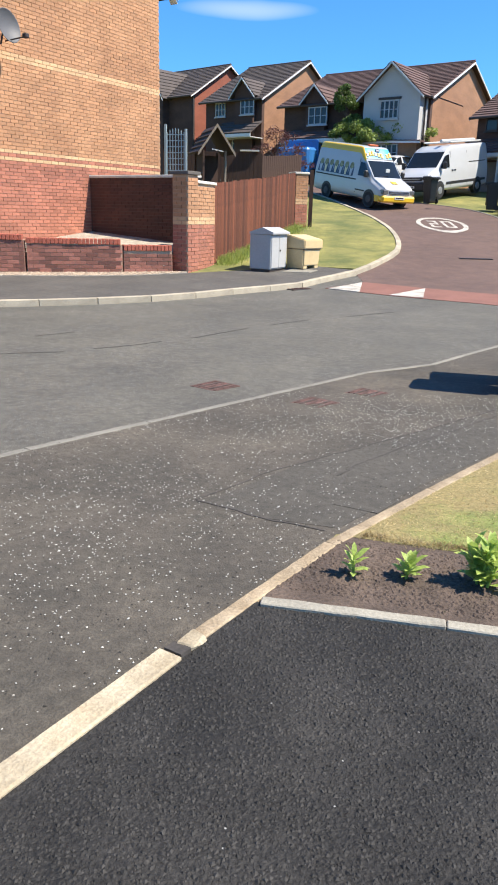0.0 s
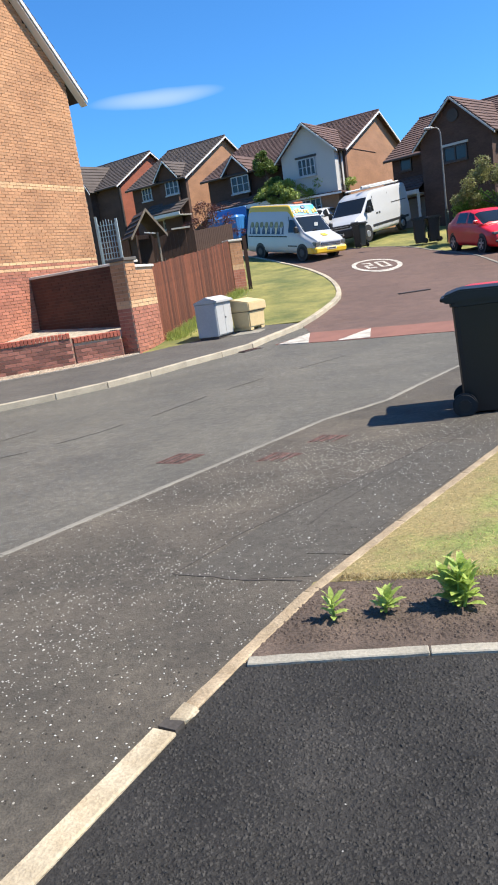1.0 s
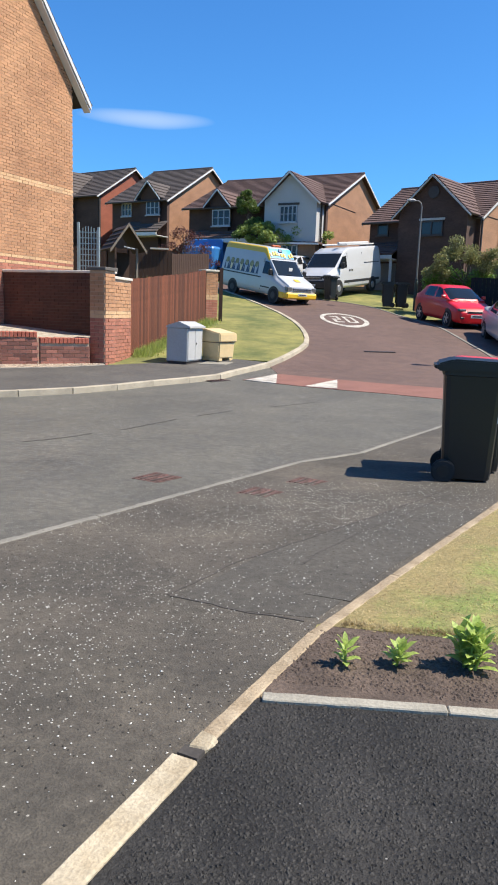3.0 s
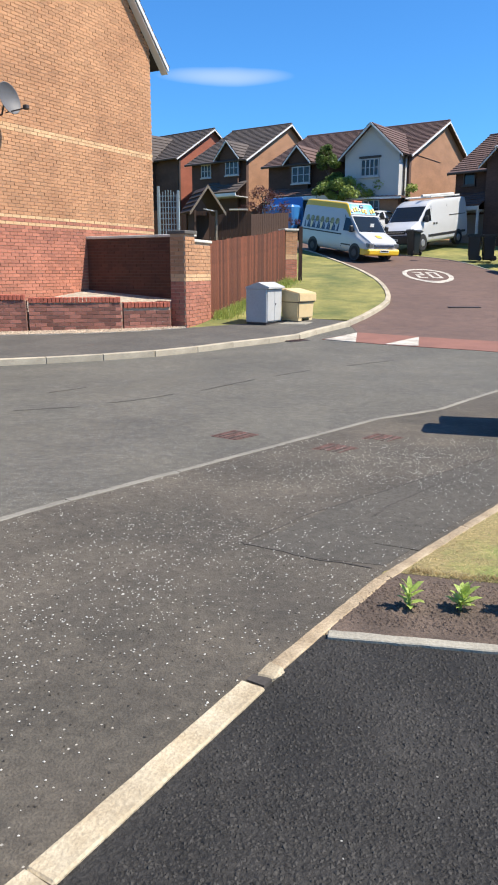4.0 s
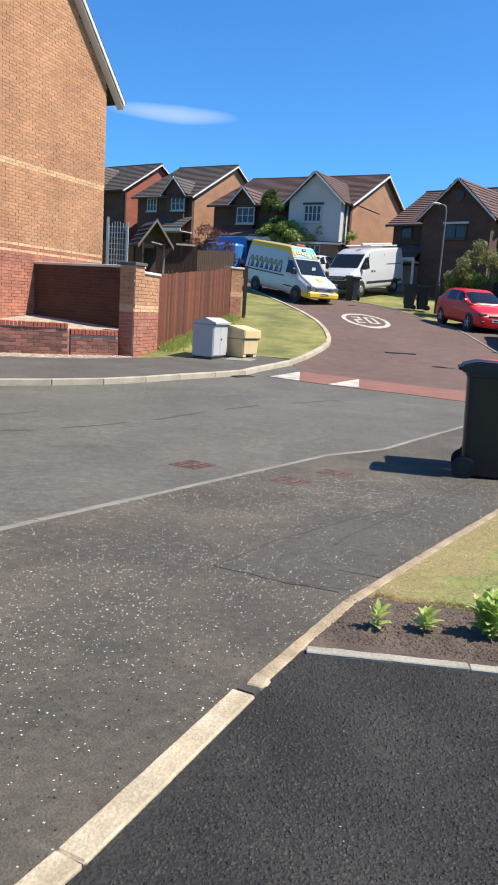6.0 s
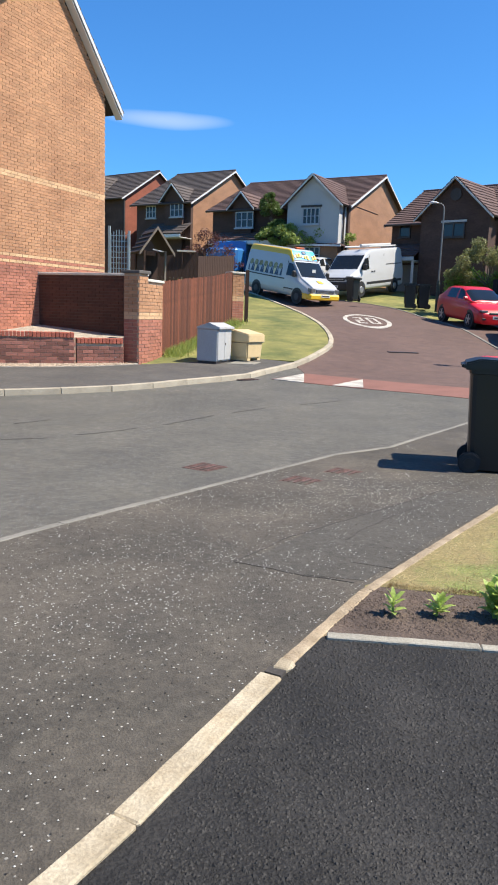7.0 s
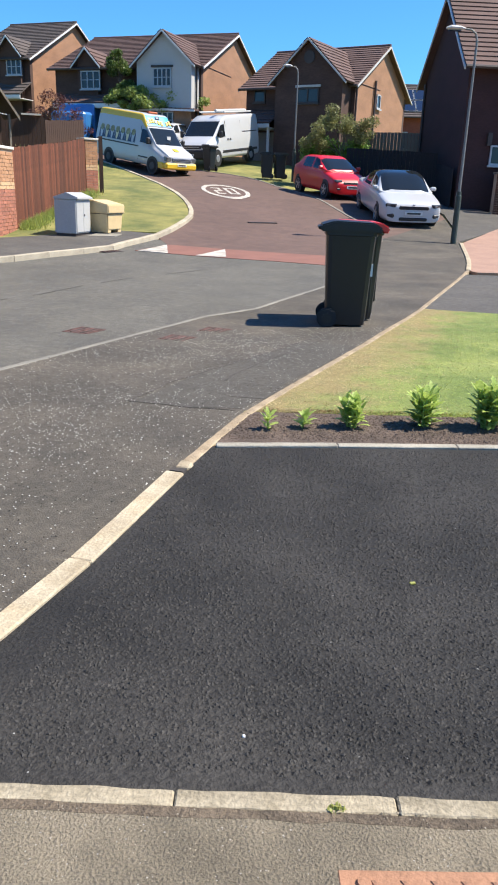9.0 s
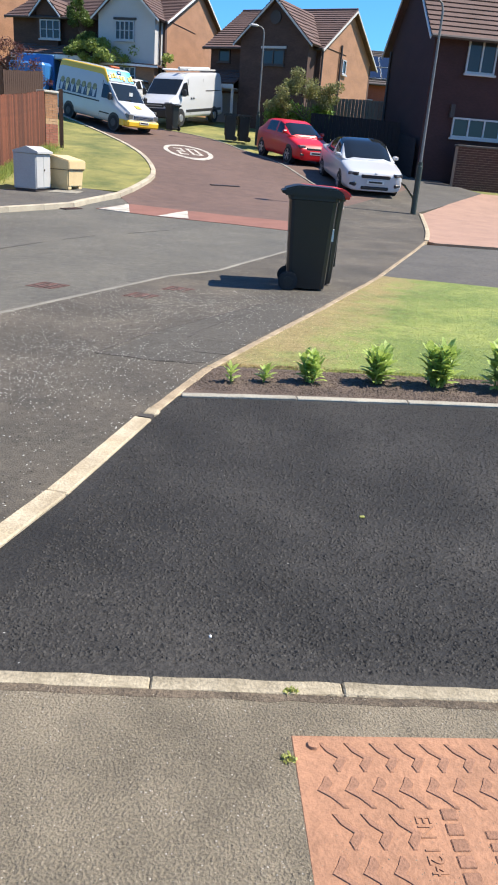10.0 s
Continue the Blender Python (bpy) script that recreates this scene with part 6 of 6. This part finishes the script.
ring = [[(math.cos(a) * r, math.sin(a) * r) for r, a in ((1, t), (1, t + .2618), (.82, t + .2618), (.82, t))] for t in np.arange(0, 24) * .2618]
digits = [[(-.5, .45), (-.12, .45), (-.12, .33), (-.5, .33)], [(-.24, .33), (-.12, .33), (-.12, .05), (-.24, .05)], [(-.5, .05), (-.12, .05), (-.12, -.07), (-.5, -.07)], [(-.5, -.07), (-.38, -.07), (-.38, -.33), (-.5, -.33)], [(-.5, -.33), (-.12, -.33), (-.12, -.45), (-.5, -.45)],
          [(.05, .45), (.5, .45), (.5, .33), (.05, .33)], [(.05, -.33), (.5, -.33), (.5, -.45), (.05, -.45)], [(.05, .33), (.17, .33), (.17, -.33), (.05, -.33)], [(.38, .33), (.5, .33), (.5, -.33), (.38, -.33)]]
mark = thing("speed_roundel", Matrix(), "white painted 20 in a ring on red asphalt", "road marking", kind="structure")
bm = bmesh.new()
road_shape(bm, ring, .012, sx=.80, sy=2.3)
part("ring", bm, ROAD_PAINT, mark)
for nm, ds in (("two", digits[:5]), ("zero", digits[5:])):
    bm = bmesh.new()
    road_shape(bm, ds, .012, sx=.80, sy=2.3)
    part("digit", bm, ROAD_PAINT, mark)

# repairs and cracks in the near footway
PATCH = add_speckle(surface("patched_asphalt", (0.066, 0.060, 0.049), 0.88, 0.2, 1.4, 150, 0.6), (0.3, 0.29, 0.26), 60, 0.22, 0.8, 0.45, 1.4)
add_mottle(PATCH, 26, (0.78, 0.77, 0.76), (1.24, 1.23, 1.21), 6.0)
CRACK = surface("crack_dirt", (0.055, 0.048, 0.042), 0.95, 0.3, 6, 60, 0.2)
sheet("patch_footway", [(-.22, 3.2), (.05, 3.02), (.36, 2.93), (.85, 3.56), (1.25, 4.02), (1.9, 4.8), (1.55, 5.1), (.78, 4.37), (.25, 3.86)], .0055, PATCH, "square-cut repair in the footway", thick=.01)


def crack(pts, w=.011, material=None):
    ps = smooth_line(pts, 5)
    ps = [(x + random.gauss(0, .006), y + random.gauss(0, .006)) for x, y in ps]
    a, b = offset(ps, w / 2), offset(ps, -w / 2)
    sheet("crack_line", a + b[::-1], .0068, material or CRACK, "dark sunken joint in the asphalt", thick=.002)


crack([(-.27, 3.22), (.03, 3.03), (.3, 2.9)])
crack([(-.27, 3.22), (.1, 3.71), (.45, 4.05), (.78, 4.37), (1.6, 5.2), (2.3, 6.0)])
crack([(.42, 3.66), (.62, 3.95), (1.1, 4.5), (1.75, 5.2)])
sheet("patch_footway", [(.36, 3.22), (.55, 3.12), (.66, 3.27), (.47, 3.37)], .0075, PATCH, "small grey mortar patch beside the edging", thick=.004)

# chips of stone lying on the footway, thick by the lawn and thin towards the road
random.seed(21)
me = bpy.data.meshes.new("chips")
vs, fs = [], []
for _ in range(10500):
    t = random.random()
    y = 0.1 + 5.7 * t
    xl, xr = np.interp(y, [p[1] for p in NEAR_KERB], [p[0] for p in NEAR_KERB]), np.interp(y, [p[1] for p in EDGE], [p[0] for p in EDGE])
    x = xl + (xr - xl) * min(.97, max(.03, random.uniform(.02, .98) if random.random() < .55 else random.gauss(.55, .22)))
    if noise.noise(Vector((x * .9, y * .9, 3))) + .5 * noise.noise(Vector((x * 4, y * 4, 8))) < random.uniform(-.8, .5):
        continue
    s = random.uniform(.0020, .0050) * (1.5 if random.random() < .06 else 1)
    a = random.uniform(0, 6.28)
    k = len(vs)
    z = H(y) + .006
    for q in range(4):
        vs.append((x + s * random.uniform(.6, 1.2) * math.cos(a + q * 1.57), y + s * random.uniform(.5, 1.1) * math.sin(a + q * 1.57), z))
    vs.append((x, y, z + s * .7))
    fs += [(k, k + 1, k + 4), (k + 1, k + 2, k + 4), (k + 2, k + 3, k + 4), (k + 3, k, k + 4)]
me.from_pydata(vs, [], fs)
me.materials.append(surface("white_chips", (0.52, 0.50, 0.45), 0.8, 0.15, 5, 60, 0.0))
tagged(new("stone_chips", me), "scatter of small white stone chips", "stones", kind="stuff")

# coarse stones standing proud in the new tarmac, and clods in the bed
TAR_STONE = surface("tarmac_stone", (0.0275, 0.0262, 0.0242), 0.72, 0.5, 1.6, 90, 0.3, vary=0.4, island=True, spec=0.35)


def inside_poly(x, y, poly):
    hit = False
    for (x1, y1), (x2, y2) in zip(poly, poly[1:] + poly[:1]):
        if (y1 > y) != (y2 > y) and x < (x2 - x1) * (y - y1) / (y2 - y1) + x1:
            hit = not hit
    return hit


def pebbles(name, poly, n, smin, smax, dz, material, label, box_, seed, sink=.4):
    random.seed(seed)
    vs, fs = [], []
    while len(fs) < n * 8:
        x, y = random.uniform(box_[0], box_[1]), random.uniform(box_[2], box_[3])
        if not inside_poly(x, y, poly):
            continue
        s = random.uniform(smin, smax)
        a = random.uniform(0, 6.28)
        k = len(vs)
        z = H(y) + dz + s * (1 - sink) * .3
        for q in range(4):
            r = s * random.uniform(.7, 1.15)
            vs.append((x + r * math.cos(a + q * 1.57), y + r * math.sin(a + q * 1.57), z + random.uniform(-.1, .1) * s))
        vs += [(x + s * random.uniform(-.3, .3), y + s * random.uniform(-.3, .3), z + s * random.uniform(.3, .7)), (x, y, z - s * .5)]
        fs += [(k, k + 1, k + 4), (k + 1, k + 2, k + 4), (k + 2, k + 3, k + 4), (k + 3, k, k + 4), (k + 1, k, k + 5), (k + 2, k + 1, k + 5), (k + 3, k + 2, k + 5), (k, k + 3, k + 5)]
    me = bpy.data.meshes.new(name)
    me.from_pydata(vs, [], fs)
    me.materials.append(material)
    return tagged(new(name, me), label, "stones", kind="stuff")


drive_poly = [(-.98, .32), (-.15, 1.95), (.03, 2.25), (2.6, 1.55), (2.6, -.78)]
pebbles("tarmac_stones", drive_poly, 70000, .003, .0082, .009, TAR_STONE, "coarse stones in fresh black tarmac", (-1.0, 2.6, -.8, 2.3), 5)
bed_poly = [(.08, 2.35), (.33, 2.78), (2.6, 2.2), (2.6, 1.7)]
pebbles("soil_clods", bed_poly, 9000, .003, .012, .010, SOIL, "loose crumbs of dry soil", (.05, 2.6, 1.6, 2.9), 6)
strip_poly = [(-7.4, 13.58), (-6.5, 13.75), (-4.6, 14.13), (-3.5, 14.37), (-2.48, 14.75), (-1.6, 15.36), (-1.9, 15.44), (-2.8, 15.08), (-4.6, 14.64), (-7.6, 14.02)]
PEBBLE = surface("buff_pebble", (0.34, 0.27, 0.20), 0.9, 0.3, 5, 40, 0.3, vary=0.5, island=True)
pebbles("gravel_pebbles", strip_poly, 9000, .010, .028, .086, PEBBLE, "buff and pink pebbles at the foot of a wall", (-7.4, -1.5, 13.5, 15.5), 8)
path_poly = [(-1.35, .25), (-.02, -.06), (1.0, -.36), (1.0, -.8), (-1.4, -.8)]
GRIT = surface("grit", (0.20, 0.175, 0.13), 0.95, 0.3, 8, 90, 0.3, vary=0.5, island=True)
pebbles("path_grit", path_poly, 34000, .002, .0055, .0125, GRIT, "grit standing out of worn concrete", (-1.4, 1.0, -.8, .3), 7)

# dark crumbs of worn asphalt on the footway
CRUMB = surface("asphalt_crumb", (0.046, 0.041, 0.034), 0.9, 0.3, 8, 90, 0.3, vary=0.5, island=True)
foot_poly = [p for p in NEAR_KERB if -1 < p[1] < 5] + [p for p in EDGE if -1 < p[1] < 5][::-1]
pebbles("asphalt_crumbs", foot_poly, 3000, .002, .0055, .0055, CRUMB, "dark loose crumbs on worn asphalt", (-6, 2, -1, 5), 17)

# grass blades on the near lawn
random.seed(31)
BLADE = leaf_surface("grass_blade", (0.26, 0.36, 0.075), (0.36, 0.40, 0.12))
lawn_poly = [(.38, 2.86)] + [p for p in EDGE if 2.9 < p[1] < 7.1] + [(3.75, 7.05), (5.2, 6.0), (4.0, 1.9), (3.0, 2.1)]
vs, fs = [], []
while len(fs) < 46000:
    x, y = random.uniform(.3, 5), random.uniform(1.9, 7.1)
    if not inside_poly(x, y, lawn_poly) or random.random() < (y - 2) / 9:
        continue
    hgt = random.uniform(.003, .007)
    a, w = random.uniform(0, 6.28), random.uniform(.0015, .003)
    lx, ly = random.gauss(0, .008), random.gauss(0, .008)
    z = H(y) + .0132
    k = len(vs)
    vs += [(x - w * math.cos(a), y - w * math.sin(a), z), (x + w * math.cos(a), y + w * math.sin(a), z), (x + lx, y + ly, z + hgt)]
    fs.append((k, k + 1, k + 2))
# laid-over blades close to the bed, and a ragged fringe over its soil
for i in range(46000):
    if i < 9000:
        u = random.random()
        x, y = .40 + 2.60 * u, 2.84 - .755 * u
        y += random.gauss(.01, .02) + .03 * noise.noise(Vector((x * 7, 0, 2)))
        hgt, lean = random.uniform(.004, .02), .012
    else:
        x, y = random.uniform(.3, 4), random.uniform(1.9, 5.4)
        hgt, lean = random.uniform(.001, .006), .016
        if not inside_poly(x, y, lawn_poly):
            continue
    if x * .78 - y * .625 < (-1.425 if i < 9000 else -1.54):
        continue
    a, w = random.uniform(0, 6.28), random.uniform(.001, .0028)
    z = H(y) + .0125
    k = len(vs)
    vs += [(x - w * math.cos(a), y - w * math.sin(a), z), (x + w * math.cos(a), y + w * math.sin(a), z), (x + random.gauss(0, lean), y + random.gauss(0, lean), z + hgt)]
    fs.append((k, k + 1, k + 2))
me = bpy.data.meshes.new("grass_blades")
me.from_pydata(vs, [], fs)
me.materials.append(BLADE)
me.materials.append(leaf_surface("dry_grass_blade", (0.38, 0.29, 0.14), (0.52, 0.43, 0.23)))
for pf in me.polygons:
    c = pf.center
    if (c.x * .78 - c.y * .625) + noise.noise(c * 4) * .5 + random.gauss(0, .25) < -.78:
        pf.material_index = 1
tagged(new("grass_blades", me), "short mown grass, dry and yellow near the edging", "grass", kind="stuff")
# long grass at the foot of the fence
vs, fs = [], []
for _ in range(5000):
    t = random.random() ** 1.3
    x, y = -1.05 + 1.93 * t + abs(random.gauss(0, .18)), 16.85 + 6.1 * t + random.gauss(0, .1)
    hgt = random.uniform(.06, .22)
    a, w = random.uniform(0, 6.28), .007
    z = H(y) + .07
    k = len(vs)
    vs += [(x - w * math.cos(a), y - w * math.sin(a), z), (x + w * math.cos(a), y + w * math.sin(a), z), (x + random.gauss(0, .05), y + random.gauss(0, .05), z + hgt)]
    fs.append((k, k + 1, k + 2))
me = bpy.data.meshes.new("long_grass")
me.from_pydata(vs, [], fs)
me.materials.append(BLADE)
tagged(new("long_grass", me), "uncut grass along the foot of a fence", "grass", kind="stuff")

# dirt that has gathered along the front edging, and cracks across the main road
DIRT = add_speckle(surface("gathered_dirt", (0.115, 0.088, 0.060), 0.95, 0.5, 9, 130, 1.0), (0.25, 0.22, 0.17), 120, 0.2, 8, 0.3, 1.4)
random.seed(41)
near_side = [(x, -.054 - .3035 * x - .028 + random.gauss(0, .0015)) for x in np.linspace(-.95, 1.2, 44)]
far_side = [(x, y - .026 - .012 * noise.noise(Vector((x * 14, 1, 2)))) for x, y in near_side]
sheet("dirt_strip", near_side + far_side[::-1], .0157, DIRT, "dark dirt and grit gathered beside an edging", thick=.001)
ROAD_CRACK = surface("road_crack", (0.062, 0.058, 0.050), 0.95, 0.3, 6, 60, 0.2)
for run in ([(-2.6, 7.16), (-2.3, 7.28), (-2.0, 7.39)], [(-1.75, 7.6), (-1.37, 7.9), (-1.1, 8.18)], [(-.8, 8.46), (-.5, 8.9), (-.15, 9.4)], [(.1, 9.7), (.64, 10.3)], [(-2.55, 8.29), (-2.19, 8.69)], [(1.2, 10.7), (2.0, 11.3)]):
    crack(run, .012, ROAD_CRACK)

# the clay-red inspection cover in the path
CLAY = surface("clay_red_cover", (0.295, 0.152, 0.088), 0.85, 0.2, 5, 90, 0.4)
ca = math.degrees(math.atan2(-.12, .45))
cov = thing("inspection_cover", pose(-.292, -.128, H(-.1) + .0110, 0, 0, ca), "terracotta red inspection cover with wavy treads", "cover", group="service covers")
part("plate", boxed(0, .62, -.46, 0, -.02, .006, bevel=.003), CLAY, cov)
# one tread: a raised band bent like a chevron, with sloping flanks
bm = bmesh.new()
mid = [(0, 0), (.013, -.026), (.034, -.044), (.022, -.062), (.028, -.080)]
low, top = [], []
for dx, ring_, z in ((0, low, .005), (.0025, top, .0085)):
    ring_ += [bm.verts.new((x + dx, y - dx * (i == 0) + dx * (i == 4), z)) for i, (x, y) in enumerate(mid)]
    ring_ += [bm.verts.new((x + wd - dx, y - dx * (i == 0) + dx * (i == 4), z)) for i, ((x, y), wd) in reversed(list(enumerate(zip(mid, (.012, .020, .024, .024, .010)))))]
for i in range(4):
    bm.faces.new((top[i], top[i + 1], top[8 - i], top[9 - i]))
for i in range(10):
    bm.faces.new((low[i], low[(i + 1) % 10], top[(i + 1) % 10], top[i]))
bmesh.ops.recalc_face_normals(bm, faces=bm.faces)
CLAY_WORN = surface("worn_clay_tread", (0.235, 0.122, 0.075), 0.9, 0.25, 30, 140, 0.4)
tread = part("tread", bm, CLAY_WORN, cov)
tread.matrix_basis = Matrix.Translation((.055, -.022, 0))
for r in range(5):
    for c in range(10):
        if (r == 0 and c == 0) or (r >= 2 and 3 <= c <= 6):
            continue
        ob = new("tread", tread.data)
        ob.parent = cov
        ob.matrix_basis = Matrix.Translation((.055 + c * .0545 + (.004 if r % 2 else 0), -.022 - r * .090, 0)) @ (Matrix.Rotation(math.pi, 4, "Z") @ Matrix.Translation((-.034, .080, 0)) if r % 2 else Matrix())
bm = bmesh.new()
bmesh.ops.create_cone(bm, cap_ends=True, segments=16, radius1=.015, radius2=.012, depth=.008, matrix=Matrix.Translation((.045, -.03, .008)))
part("boss", bm, CLAY, cov)
txt = bpy.data.curves.new("lettering", "FONT")
txt.body, txt.size, txt.extrude = "EN 124", .042, .0012
to = new("lettering", txt)
to.data.materials.append(CLAY)
to.parent = cov
to.matrix_basis = Matrix.Translation((.215, -.205, .007)) @ Matrix.Rotation(-math.pi / 2, 4, "Z")
for x0, x1, y0, n_, ln_ in ((.268, .300, -.19, 6, .034), (.340, .364, -.24, 4, .026)):
    for k in range(n_):
        part("lettering_bar", boxed(x0, x1, y0 - (k + 1) * ln_ + .008, y0 - k * ln_, .005, .0085, bevel=.002), CLAY_WORN, cov)
part("frame", boxed(-.016, -.003, -.47, .012, -.02, .003, bevel=.002), CLAY, cov)
part("frame", boxed(-.003, .62, .003, .014, -.02, .003, bevel=.002), CLAY, cov)

# tiny weeds in the joints, pale specks and a fallen leaf
WEED = leaf_surface("weed_leaf", (0.36, 0.40, 0.10), (0.46, 0.46, 0.16))
for x, y in ((-.240, .000), (-.318, -.190)):
    w = thing("weed", pose(x, y, H(y) + .012), "tiny yellow-green weed in a joint", "weed", group="weeds")
    cloud_part("leaves", [((0, 0, .006), (.019, .014, .006), 46)], WEED, w, .013)
tagged(finish("white_pebble", boxed(-.368, -.361, .246, .254, H(.25) + .008, H(.25) + .016, bevel=.002), UPVC), "small white pebble on black tarmac", "pebble")
tagged(finish("dry_leaf", boxed(.335, .352, .795, .806, H(.8) + .012, H(.8) + .016), WEED), "small yellowed leaf on black tarmac", "leaf")

# the broken end of an edging stone
bs = thing("broken_edging", pose(-.168, 1.985, H(2) + .006, 0, 0, 57), "broken end of a concrete edging stone", "stone")
bm = boxed(-.05, .05, -.03, .03, -.01, .022, bevel=.008)
for v in bm.verts:
    v.co += Vector((noise.noise(v.co * 30), noise.noise(v.co * 30 + Vector((5, 0, 0))), 0)) * .02
part("stone", bm, CONCRETE, bs)
part("socket", boxed(-.085, -.04, -.028, .036, .0, .0175), CRACK, bs, "dark hollow left by a lost piece")
